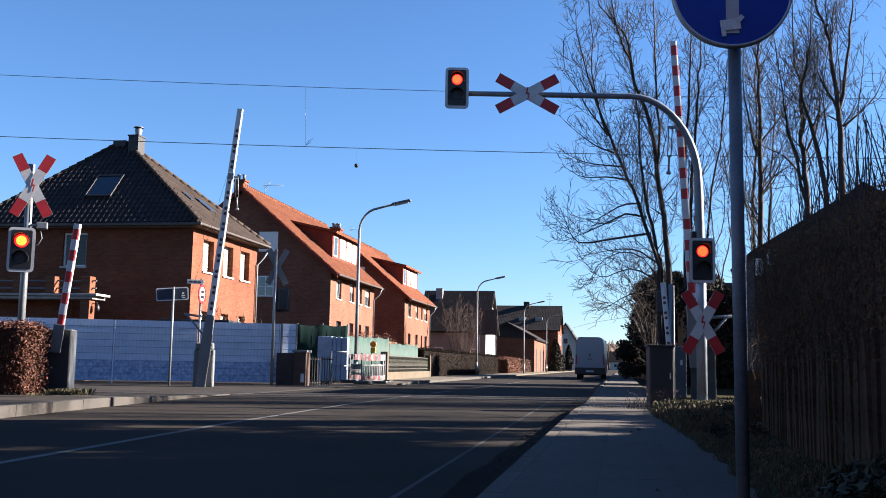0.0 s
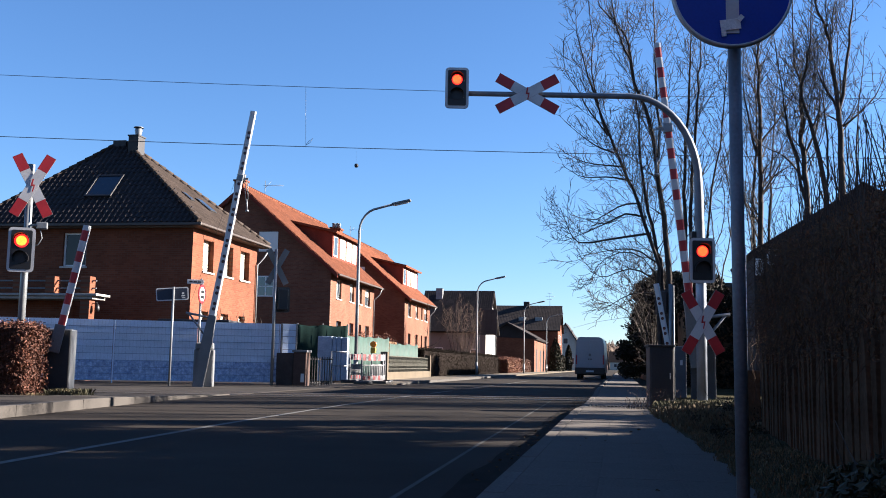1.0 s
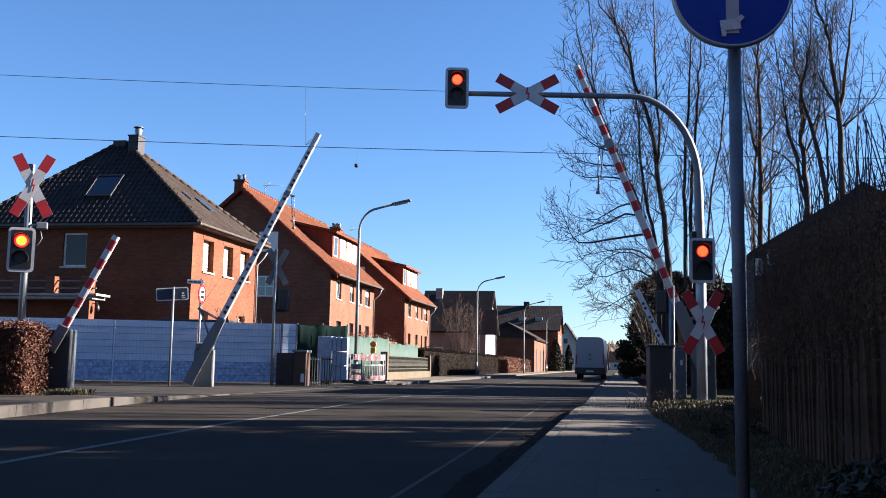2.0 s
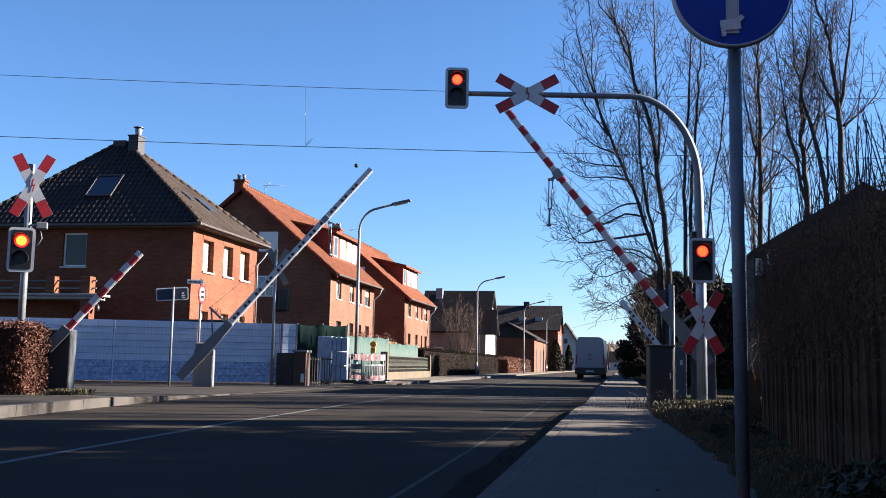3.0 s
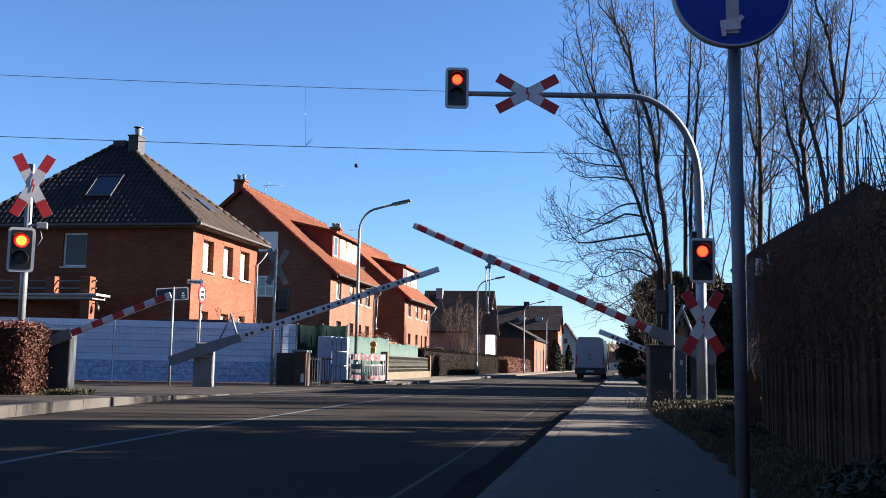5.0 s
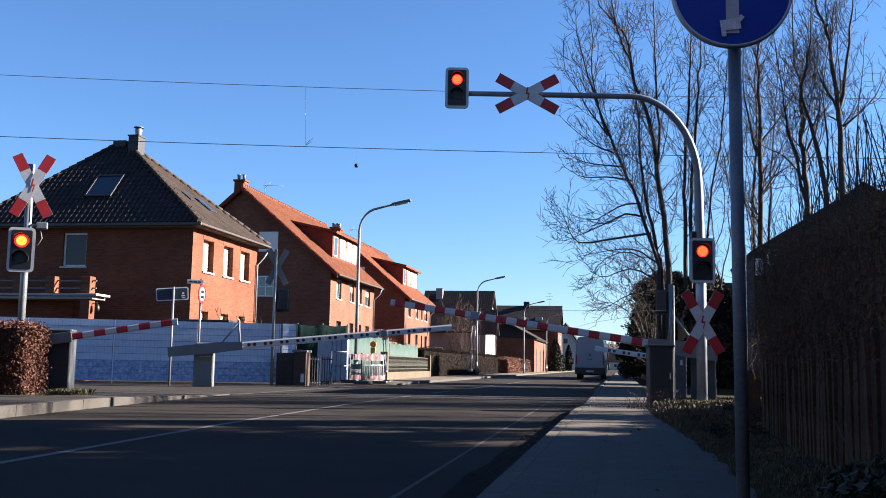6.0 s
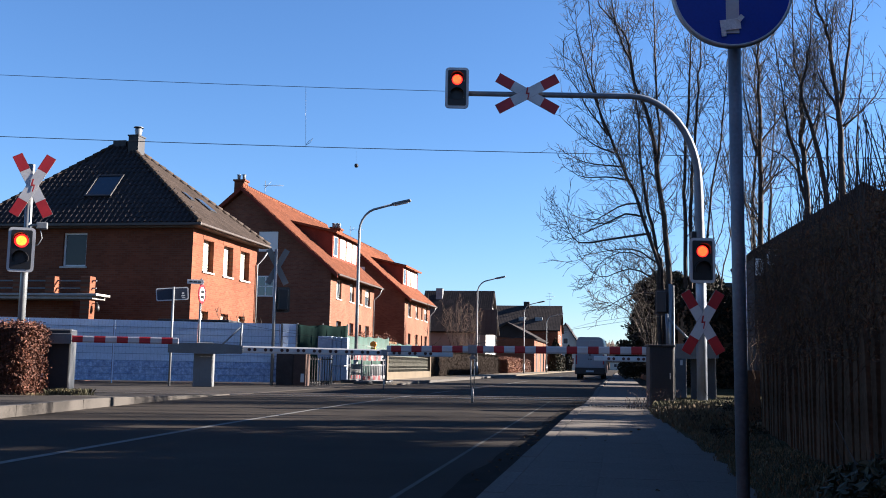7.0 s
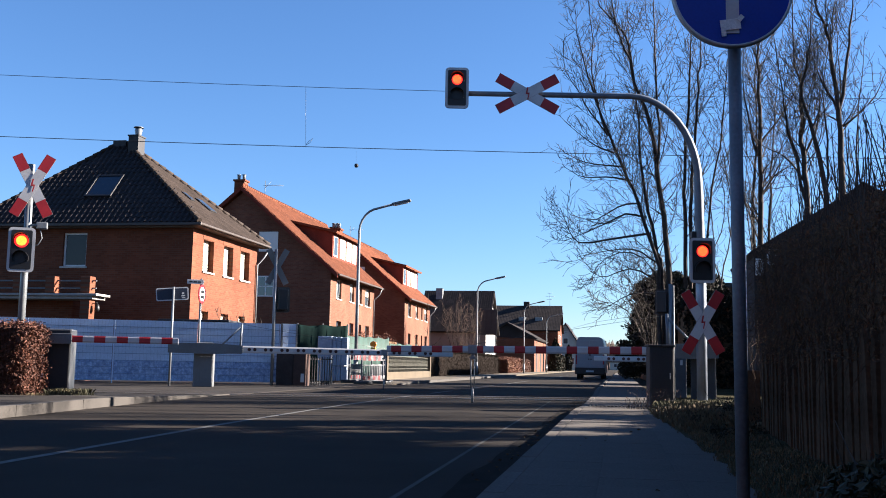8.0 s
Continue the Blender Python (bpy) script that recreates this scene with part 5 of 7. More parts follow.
V, Fc = [], []
for _ in range(5000):
    y = rr.uniform(5.0, HEDGE_END + 0.25)
    e = hedge_edge(y)
    if rr.random() < 0.45:
        x, z = e + rr.uniform(-0.18, 0.1), rr.uniform(0.5, 1.0) * hedge_top(e + 0.1, y)
    elif rr.random() < 0.5:
        y = HEDGE_END + rr.uniform(-0.1, 0.45)
        x = e + rr.uniform(-0.1, 3.0)
        z = rr.uniform(0.3, 1.0) * hedge_top(x, y)
    else:
        x = e + rr.uniform(0.0, 3.2)
        z = hedge_top(x, y) - rr.uniform(-0.05, 0.25)
    ps, _d = bend(rr, Vector((x, y, z)), Vector((rr.uniform(-0.6, 0.4), rr.uniform(-0.6, 0.6), rr.uniform(-1.6, 2.2))), rr.uniform(0.10, 0.45), 3, 0.25, -0.02)
    limb(V, Fc, ps, 0.0024, 0.0012, 3)
me = bpy.data.meshes.new("twig_tangle")
me.from_pydata([tuple(v) for v in V], [], Fc)
me.materials.append(mat("dark brown twig", (0.085, 0.062, 0.046), 0.95, vary=0.4, bump=0.0, spec=0.1))
tg = new("twig_tangle", me)
tg.parent = hedge
tagged(tg, "tangle of thin brown twigs", kind="stuff")

# slim conifer, added out of view to shade the verge and footpath
slim = thing("conifer", "slim unseen conifer added to shade the verge", "tree", pose(6.3, 15.3, 0.0))
bm = BM()
tube(bm, [(0, 0, -0.2), (0, 0, 3), (0, 0, 6.0)], [0.14, 0.1, 0.02], 8)
part("trunk", bm, BARK, slim)
rng = np.random.default_rng(79)
zz = 0.3 + 5.7 * rng.random(9000)
rad = np.interp(zz / 6.0, [0, 0.2, 0.6, 1.0], [0.7, 0.95, 0.7, 0.05]) * rng.random(9000) ** 0.5
aa = 6.28 * rng.random(9000)
leaf_mass("crown", slim, np.stack([rad * np.cos(aa), rad * np.sin(aa), zz], 1), 0.08, EVERGREEN, 80)

# pines with clear trunks, added out of view to shade the near road
for px_, py_, sd in ((6.6, 12.7, 81), (6.9, 14.3, 82), (6.3, 10.9, 84), (8.5, 13.4, 85)):
    pine = thing("pine", "unseen pine with a clear trunk, added to shade the road", "tree", pose(px_, py_, 0.0), group="pines along the railway")
    bm = BM()
    tube(bm, [(0, 0, -0.2), (0.1, 0.05, 2.6), (0.0, 0.0, 6.6)], [0.15, 0.12, 0.03], 8)
    part("trunk", bm, BARK, pine)
    rng = np.random.default_rng(sd)
    cl = []
    for _ in range(34):
        zc = 3.7 + 3.4 * rng.random()
        rc = 1.35 * (1.05 - (zc - 3.5) / 5.0) * rng.random() ** 0.5
        ac = 6.28 * rng.random()
        cl.append(blob_spots(rng, 170, (rc * math.cos(ac), rc * math.sin(ac), zc), (0.5, 0.5, 0.26), 0.9))
    leaf_mass("crown", pine, np.concatenate(cl), 0.09, EVERGREEN, sd)

# picket fence along the footpath
fence = thing("picket_fence", "dark weathered wooden picket fence in front of the hedge", "fence", pose(1.12, 0, 0.0, 0, 0, -1.2))
picket = BM()
prism(picket, [(-0.045, 0), (0.045, 0), (0.045, 0.84), (0.0, 0.90), (-0.045, 0.84)], -0.011, 0.011)
bmesh.ops.transform(picket, matrix=pose(0, 0, 0, 0, 0, 90), verts=list(picket.verts))
pm = mesh("picket", picket, DARKWOOD)
for k in range(49):
    ob = new("picket", pm)
    ob.parent = fence
    ob.matrix_basis = pose(0.0, 2.6 + k * 0.15, 0.03 + random.uniform(-0.05, 0.03), random.uniform(-2.2, 2.2), random.uniform(-1.5, 1.5), random.uniform(-5, 5))
for z in (0.25, 0.68):
    bm = BM()
    box(bm, (0.014, 2.5, z), (0.055, 9.95, z + 0.07), 0.006)
    part("rail", bm, DARKWOOD, fence)
for k in range(4):
    bm = BM()
    box(bm, (0.058, 2.6 + k * 2.4, -0.1), (0.14, 2.68 + k * 2.4, 0.85), 0.006)
    part("post", bm, DARKWOOD, fence)

bm = BM()
box(bm, (-0.12, 7.75, -0.02), (0.04, 7.83, 0.72), 0.01, m=pose(0, 2.6, 0))
part("end_board", bm, DARKWOOD, fence, "dark end board")

# dark leaf cover past the end of the fence, standing in for shaded grass
bramble = thing("bramble", "low dark leaf cover standing in for shade past the fence", "shrub", pose(0, 0, 0.08))
rng = np.random.default_rng(90)
leaf_mass("leaves", bramble, np.concatenate([blob_spots(rng, 200, (1.35 + 0.8 * rng.random(), 10.1 + 3.4 * rng.random(), 0.12 + 0.10 * rng.random()), (0.2, 0.22, 0.12), 0.8) for _ in range(34)] + [blob_spots(rng, 120, (0.80 + 0.5 * rng.random(), 8.6 + 5.0 * rng.random(), 0.05 + 0.04 * rng.random()), (0.12, 0.2, 0.06), 0.9) for _ in range(36)]), 0.014, EVERGREEN, 91)
V, Fc = [], []
for _ in range(160):
    ps, _d = bend(rr, Vector((rr.uniform(1.3, 2.3), rr.uniform(10.1, 13.8), 0)), Vector((rr.uniform(-0.6, 0.6), rr.uniform(-0.6, 0.6), 1)), rr.uniform(0.2, 0.7), 4, 0.25, -0.05)
    limb(V, Fc, ps, 0.004, 0.002, 3)
me = bpy.data.meshes.new("stem_growth")
me.from_pydata([tuple(v) for v in V], [], Fc)
me.materials.append(TWIG)
sg = new("stem_growth", me)
sg.parent = bramble
tagged(sg, kind="stuff")

# round blue sign close by
sign = thing("path_sign", "round dark blue traffic sign on a grey post with torn tape", "sign", pose(0.587, 5.03, -0.062, 0, 0, 7))
bm = BM()
tube(bm, [(0.008, 0.06, 0), (0.0, 0.06, 2.62)], 0.033, 16)
part("post", bm, MAST_STEEL, sign, "galvanised steel post")
bm = BM()
disc(bm, (-0.022, 0.0, 2.705), (0, 1, 0), 0.300, 0.022, 64)
plate = part("plate", bm, GREY_METAL, sign, "sheet metal disc with rolled rim")
bm = BM()
ring = [[bm.verts.new((-0.022 + r * math.cos(a), y, 2.705 + r * math.sin(a))) for r, y in ((0.286, -0.013), (0.297, -0.022), (0.305, -0.016), (0.306, 0.012))] for a in [2 * math.pi * k / 64 for k in range(64)]]
for k in range(64):
    a, b = ring[k], ring[(k + 1) % 64]
    for q in range(3):
        bm.faces.new((a[q], a[q + 1], b[q + 1], b[q])).smooth = True
part("rim", bm, mat("dull aluminium rim", (0.42, 0.43, 0.44), 0.55, metal=0.3, vary=0.25, bump=0.1), plate)
bm = BM()
disc(bm, (-0.022, -0.014, 2.705), (0, 1, 0), 0.291, 0.004, 64)
part("blue_face", bm, SIGN_BLUE, plate)
bm = BM()
box(bm, (-0.056, -0.022, 2.47), (0.008, -0.0165, 2.86))
part("white_symbol", bm, SIGN_WHITE, plate, "white symbol half covered by tape")
TAPE = mat("peeling tape", (0.62, 0.63, 0.62), 0.35, vary=0.2, scale=20, fine=90)
bm = BM()
for o_, s_, r_ in (((-0.033, 2.514), (0.092, 0.055), -8), ((-0.073, 2.494), (0.024, 0.085), -6), ((0.012, 2.545), (0.032, 0.024), -50)):
    box(bm, (-s_[0] / 2, -0.002, -s_[1] / 2), (s_[0] / 2, 0.002, s_[1] / 2), m=pose(o_[0], -0.026 - 0.002 * abs(r_) / 10, o_[1], 0, r_, 0))
part("tape", bm, TAPE, plate, "torn strips of pale tape")
for z in (2.55, 2.86):
    bm = BM()
    tube(bm, [(-0.02, 0.06, z - 0.02), (-0.02, 0.06, z + 0.02)], 0.042, 16)
    part("clamp", bm, GREY_METAL, sign)

# tall evergreens along the footpath, added out of view as sun blockers
row = thing("conifer_row", "row of unseen dense conifers added behind the hedge for shade", "trees", pose(0, 0, 0))
bm = BM()
for k in range(9):
    y = -11 + k * 2.5
    h = 6.3 + 1.4 * noise.noise(Vector((k * 1.7, 3, 0)))
    tube(bm, [(5.6, y, -0.2), (5.6, y, 0.2 * h), (5.6, y, 0.64 * h), (5.6, y, h)], [0.9, 1.35, 0.95, 0.1], 9)
part("inner_core", bm, HULL, row)
rng = np.random.default_rng(77)
sp = []
for k in range(9):
    y = -11 + k * 2.5
    h = 6.3 + 1.4 * noise.noise(Vector((k * 1.7, 3, 0)))
    z = h * rng.random(1400)
    rad = np.interp(z / h, [0, 0.2, 0.64, 1.0], [1.0, 1.45, 1.05, 0.15]) * (0.9 + 0.2 * rng.random(1400))
    a = 6.28 * rng.random(1400)
    sp.append(np.stack([5.6 + rad * np.cos(a), y + rad * np.sin(a), z], 1))
leaf_mass("foliage", row, np.concatenate(sp), 0.12, EVERGREEN, 78)

# leafy shrub at the fence foot
shrub = thing("shrub", "low leafy shrub in front of the picket fence", "shrub", pose(1.05, 4.75, 0.0))
rng = np.random.default_rng(12)
leaf_mass("leaves", shrub, np.concatenate([blob_spots(rng, 260, (rng.uniform(-0.12, 0.35), rng.uniform(-0.5, 0.6), rng.uniform(0.05, 0.26)), (0.16, 0.16, 0.12), 0.7) for _ in range(16)]), 0.028, mat("privet leaf", (0.026, 0.028, 0.014), 0.6, spec=0.25, vary=0.4, bump=0, piece=0.35), 13)
bm = BM()
for k in range(14):
    tube(bm, [(0.1, random.uniform(-0.4, 0.4), 0), (random.uniform(-0.1, 0.3), random.uniform(-0.5, 0.5), random.uniform(0.2, 0.5))], [0.006, 0.002], 5)
tagged(part("stem_growth", bm, TWIG, shrub), kind="stuff")


# ---- left side of the crossing ----
# copper beech hedge
hb = thing("beech_hedge", "clipped copper beech hedge with brown winter leaves", "hedge", pose(0, 0, 0))
bm = BM()
HM = pose(-9.44, 14.95, 0.03, 0, 0, 8)
box(bm, (-3.4, -0.30, 0.0), (-0.10, 0.30, 1.14), 0.05, m=HM)
part("inner_core", bm, mat("beech twigs", (0.05, 0.028, 0.018), 0.95, vary=0.4), hb)
rng = np.random.default_rng(21)
sp = []
for _ in range(52000):
    u, side = rng.random(), rng.random()
    jit = 0.045 * rng.normal()
    zz = 1.19 * rng.random()
    puff = 0.09 * noise.noise(Vector((u * 9, zz * 3, 4)))
    if side < 0.55:
        q = (-3.4 + 3.4 * u, -0.33 + jit - puff, zz)
    elif side < 0.8:
        q = (-3.4 + 3.4 * u, -0.33 + 0.66 * rng.random(), 1.18 + jit + 0.6 * puff)
    else:
        q = (-0.02 - 0.05 * (1 - zz) + jit * 1.2 - 0.08 * rng.random() + puff, -0.34 + 0.68 * rng.random(), zz)
    sp.append(HM @ Vector(q))
leaf_mass("leaves", hb, sp, 0.023, BEECH, 22, "dry copper-brown leaves")

# white privacy fence of wire mesh with woven strips
STRIP = mat("white plastic strip", (0.47, 0.54, 0.67), 0.55, vary=0.14, scale=3, fine=25, bump=0.1, piece=0.05)
STRIP_LOW = mat("printed blue stone strip", (0.40, 0.49, 0.68), 0.55, vary=0.5, scale=9, fine=22, tint=(0.15, 0.21, 0.38), bump=0.1)
MESH_WIRE = mat("grey blue mesh wire", (0.13, 0.17, 0.25), 0.5, metal=0.2, vary=0.2, bump=0.0)
F0, F1 = Vector((-19.5, 25.75, 0.03)), Vector((-10.35, 29.35, 0.05))
fd = (F1 - F0).normalized()
faz = math.degrees(math.atan2(fd.y, fd.x))
pf = thing("privacy_fence", "white and blue privacy strip fence on wire mesh panels", "fence", Matrix.Translation(F0) @ pose(0, 0, 0, 0, 0, faz))
flen = (F1 - F0).length
NP = 4
for k in range(NP):
    a, b = flen * k / NP, flen * (k + 1) / NP
    bm = BM()
    box(bm, (a - 0.02, 0.02, -0.1), (a + 0.02, 0.06, 1.86), 0.004)
    part("post", bm, STRIP, pf)
    bm = BM()
    for q in range(9):
        z = 0.06 + q * 0.2
        box(bm, (a + 0.03, 0.035, z - 0.003), (b - 0.03, 0.041, z + 0.003))
        box(bm, (a + 0.03, -0.012, z - 0.005), (b - 0.03, -0.004, z + 0.005))
    n = int((b - a - 0.08) / 0.10)
    for q in range(n):
        u = a + 0.05 + q * (b - a - 0.1) / n
        box(bm, (u, -0.017, 0.02), (u + 0.0032, -0.0125, 1.895))
    part("wire_mesh", bm, MESH_WIRE, pf, "grey welded mesh panel")
    for q in range(9):
        z = 0.06 + q * 0.2
        bm = BM()
        box(bm, (a + 0.03, 0.012 + 0.004 * (q % 2), z - 0.002), (b - 0.03, 0.018 + 0.004 * (q % 2), z + 0.203))
        part("strip", bm, STRIP_LOW if q < 3 else STRIP, pf)
bm = BM()
box(bm, (flen - 0.02, 0.02, -0.1), (flen + 0.02, 0.06, 1.86), 0.004)
part("post", bm, STRIP, pf)
# return of the fence
pf2 = thing("privacy_fence", "white privacy strip fence running away from the road corner", "fence", pose(F1.x + 0.05, F1.y + 0.02, 0.05, 0, 0, 30))
for q in range(9):
    z = 0.06 + q * 0.2
    bm = BM()
    box(bm, (0.03, 0.01, z), (0.44, 0.016, z + 0.19))
    part("strip", bm, STRIP_LOW if q < 3 else STRIP, pf2)
for u in (0.0, 0.46):
    bm = BM()
    box(bm, (u - 0.02, -0.03, -0.1), (u + 0.02, 0.01, 1.86), 0.004)
    part("post", bm, DARK_GREY, pf2)

# back of the far signal post
back = thing("signal_post", "grey post with the backs of a crossing signal and cross", "signal", pose(-10.36, 28.75, 0.0, 0, 0, 205), group="crossing signals")
bm = BM()
tube(bm, [(0, 0, 0), (0, 0, 4.15)], 0.048, 12)
part("post", bm, GREY_METAL, back)
signal_head(back, pose(-0.26, -0.16, 2.62), lit=True)
cross(back, (-0.06, -0.10, 3.62), 28.0)
back2 = thing("signal_post", "grey post with dark back of a crossing signal", "signal", pose(1.52, 30.9, 0.0, 0, 0, 170), group="crossing signals")
bm = BM()
tube(bm, [(0, 0, 0), (0, 0, 3.3)], 0.055, 12)
part("post", bm, GREY_METAL, back2)
signal_head(back2, pose(0.26, -0.12, 2.75))

# direction sign, street name plate, round sign
ds = thing("direction_sign", "dark blue panel with white border on a thin galvanised post", "sign", pose(-12.28, 25.85, 0.0, 0, 0, 24))
bm = BM()
tube(bm, [(0, -0.06, 0), (0, -0.06, 2.75)], 0.033, 10)
part("post", bm, GREY_METAL, ds)
m = pose(-0.03, -0.01, 2.55, 0, -5, 0)
bm = BM()
prism(bm, rounded(0.88, 0.36, 0.05), -0.012, 0.012)
bmesh.ops.transform(bm, matrix=m, verts=list(bm.verts))
pl = part("panel", bm, SIGN_WHITE, ds, "white edged panel")
bm = BM()
prism(bm, rounded(0.82, 0.30, 0.04), -0.017, -0.0125)
bmesh.ops.transform(bm, matrix=m, verts=list(bm.verts))
part("face", bm, mat("dark blue sheet", (0.014, 0.02, 0.038), 0.5, vary=0.2), pl)
for a, b, c, d in ((0.24, 0.34, -0.08, -0.05), (0.26, 0.32, -0.02, 0.03), (0.25, 0.34, -0.13, -0.11)):
    bm = BM()
    box(bm, (a, -0.021, c), (b, -0.0172, d), m=m)
    part("lettering_bar", bm, SIGN_WHITE, pl)
ns = thing("sign_post", "galvanised post with street name plate and round red-edged sign", "sign", pose(-11.80, 26.6, 0.0, 0, 0, 0))
bm = BM()
tube(bm, [(0, 0, 0), (0, 0, 3.05)], 0.033, 10)
part("post", bm, GREY_METAL, ns)
bm = BM()
box(bm, (-0.48, -0.01, 2.88), (-0.02, 0.01, 3.01), 0.004, m=pose(0, -0.04, 0, 0, 2, 24))
npl = part("name_plate", bm, SIGN_WHITE, ns, "white street name plate")
bm = BM()
for k in range(3):
    box(bm, (-0.42 + k * 0.12, -0.014, 2.925), (-0.33 + k * 0.12, -0.0105, 2.965), m=pose(0, -0.04, 0, 0, 2, 24))
part("lettering_bar", bm, BLACK, npl)
bm = BM()
disc(bm, (0, 0, 0), (0, 1, 0), 0.27, 0.02, 28)
m = pose(0.06, -0.06, 2.60, 0, 0, 92)
bmesh.ops.transform(bm, matrix=m, verts=list(bm.verts))
rs = part("round_plate", bm, RED, ns, "round sign with red edge")
bm = BM()
disc(bm, (0, -0.012, 0), (0, 1, 0), 0.205, 0.006, 28)
bmesh.ops.transform(bm, matrix=m, verts=list(bm.verts))
part("white_disc", bm, SIGN_WHITE, rs)
for z in (0.07, -0.08):
    bm = BM()
    box(bm, (-0.10, -0.019, z - 0.035), (0.10, -0.0155, z + 0.035), 0.01, m=m)
    part("symbol", bm, BLACK, rs)


# street lamps
def street_lamp(x, y, z=0.05):
    la = thing("street_lamp", "galvanised street lamp with curved arm over the road", "street lamp", pose(x, y, z), group="street lamps")
    bm = BM()
    pts = [(0, 0, 0), (0, 0, 3), (0, 0, 5.55)] + [(0.75 * (1 - math.cos(radians(a))), 0, 5.55 + 0.85 * math.sin(radians(a))) for a in (15, 30, 45, 60, 72)] + [(1.32, 0, 6.56)]
    tube(bm, pts, [0.07, 0.06, 0.05] + [0.042] * 6, 10)
    part("pole", bm, GREY_METAL, la)
    bm = BM()
    box(bm, (-0.30, -0.11, -0.05), (0.42, 0.11, 0.05), 0.04, m=pose(1.50, 0, 6.60, 0, -12, 0))
    hd = part("lamp_head", bm, GREY_PAINT, la, "flat grey lamp head")
    bm = BM()
    box(bm, (-0.22, -0.085, -0.07), (0.34, 0.085, -0.045), 0.01, m=pose(1.50, 0, 6.60, 0, -12, 0))
    part("glass", bm, SIGN_WHITE, hd)
    bm = BM()
    tube(bm, [(0, 0, 0), (0, 0, 0.9)], 0.085, 10)
    part("base_sleeve", bm, GREY_METAL, la)
    return la


lamp = street_lamp(-9.44, 35.0, 0.0)
for y in (66.3, 166.0, 200.0, 235.0):
    copy_thing(lamp, pose(-9.5, y, 0.05))
for x, y in ((-8.72, 91.5), (-8.2, 113.0)):
    copy_thing(lamp, pose(x, y, 0.05))

# brick gate pillar and iron gate
gp = thing("gate_pillar", "dark brick gate pillar with concrete cap", "pillar", pose(-9.58, 29.2, 0.0))
bm = BM()
box(bm, (-0.2, -0.2, -0.1), (0.2, 0.2, 1.02), 0.008)
part("shaft", bm, mat("weathered brown brick", (0.062, 0.035, 0.026), 0.9, vary=0.45, scale=5, fine=25, bump=0.5), gp)
bm = BM()
box(bm, (-0.24, -0.24, 1.02), (0.24, 0.24, 1.09), 0.012)
part("cap", bm, DARK_GREY, gp)
bm = BM()
box(bm, (0.05, -0.215, 0.12), (0.16, -0.203, 0.38), 0.006)
part("plate", bm, SIGN_WHITE, gp)
bm = BM()
box(bm, (-10.34, 29.05, -0.1), (-9.80, 29.25, 1.0), 0.01)
solo("garden_wall", bm, DARK_STONE, "short dark brick wall beside the gate pillar", "wall")
gate = thing("garden_gate", "dark metal bar gate beside a brick pillar", "gate", pose(-9.45, 29.5, -0.04, 0, 0, 78))
for k in range(10):
    bm = BM()
    box(bm, (0.05 + k * 0.16, -0.01, 0.05), (0.075 + k * 0.16, 0.01, 0.95))
    part("bar", bm, BLACK, gate)
for z in (0.12, 0.85):
    bm = BM()
    box(bm, (0.0, 0.012, z), (1.6, 0.032, z + 0.04))
    part("rail", bm, BLACK, gate)

# green screen fences
GREEN_DARK = mat("dark green screen", (0.006, 0.019, 0.017), 0.9, spec=0.1, vary=0.35, scale=4, fine=18)
GREEN = mat("green tarpaulin", (0.013, 0.043, 0.032), 0.75, vary=0.3, scale=1.5, fine=12, bump=0.3, depth=0.03)


def screen(name, a, b, z0, z1, material, label, ripple=0.05, posts=4):
    a, b = Vector(a), Vector(b)
    sc = thing(name, label, "fence", Matrix.Translation((a.x, a.y, 0)) @ pose(0, 0, 0, 0, 0, math.degrees(math.atan2(b.y - a.y, b.x - a.x))))
    ln = (b - a).length
    bm = BM()
    n = int(ln / 0.12)
    lo, hi = [], []
    for k in range(n + 1):
        u = ln * k / n
        dy = ripple * (math.sin(k * 1.3) + 0.6 * math.sin(k * 0.37 + 1))
        sag = 0.06 * math.sin(math.pi * (u / ln * posts % 1)) + 0.03 * noise.noise(Vector((u, 0, 2)))
        lo.append(u), hi.append((dy, z1 - sag))
    for off in (0.0,):
        v0 = [bm.verts.new((u, q[0] * 0.6, z0)) for u, q in zip(lo, hi)]
        v1 = [bm.verts.new((u, q[0], (z0 + q[1]) / 2)) for u, q in zip(lo, hi)]
        v2 = [bm.verts.new((u, q[0] * 0.4, q[1])) for u, q in zip(lo, hi)]
        for r, s in ((v0, v1), (v1, v2)):
            for k in range(n):
                bm.faces.new((r[k], r[k + 1], s[k + 1], s[k])).smooth = True
    r = bmesh.ops.extrude_face_region(bm, geom=list(bm.faces))
    bmesh.ops.translate(bm, verts=[v for v in r["geom"] if isinstance(v, bmesh.types.BMVert)], vec=(0, 0.01, 0))
    part("sheet", bm, material, sc)
    for k in range(posts + 1):
        bm = BM()
        tube(bm, [(ln * k / posts, 0.09, -0.1), (ln * k / posts, 0.09, z1 + 0.05)], 0.025, 8)
        part("post", bm, DARK_GREY, sc)
    return sc


screen("green_screen_fence", (-13.05, 39.1), (-11.10, 39.75), 0.05, 2.28, GREEN_DARK, "dark green screen fence beside the drive", 0.012, 2)
screen("tarpaulin_fence", (-11.85, 42.5), (-10.9, 46.5), 0.05, 1.95, GREEN, "sagging pale green tarpaulin on a fence", 0.06, 4)
screen("tarpaulin_fence", (-10.9, 46.6), (-10.25, 50.0), 0.05, 1.72, GREEN, "green tarpaulin fence beside the pavement", 0.04, 3)

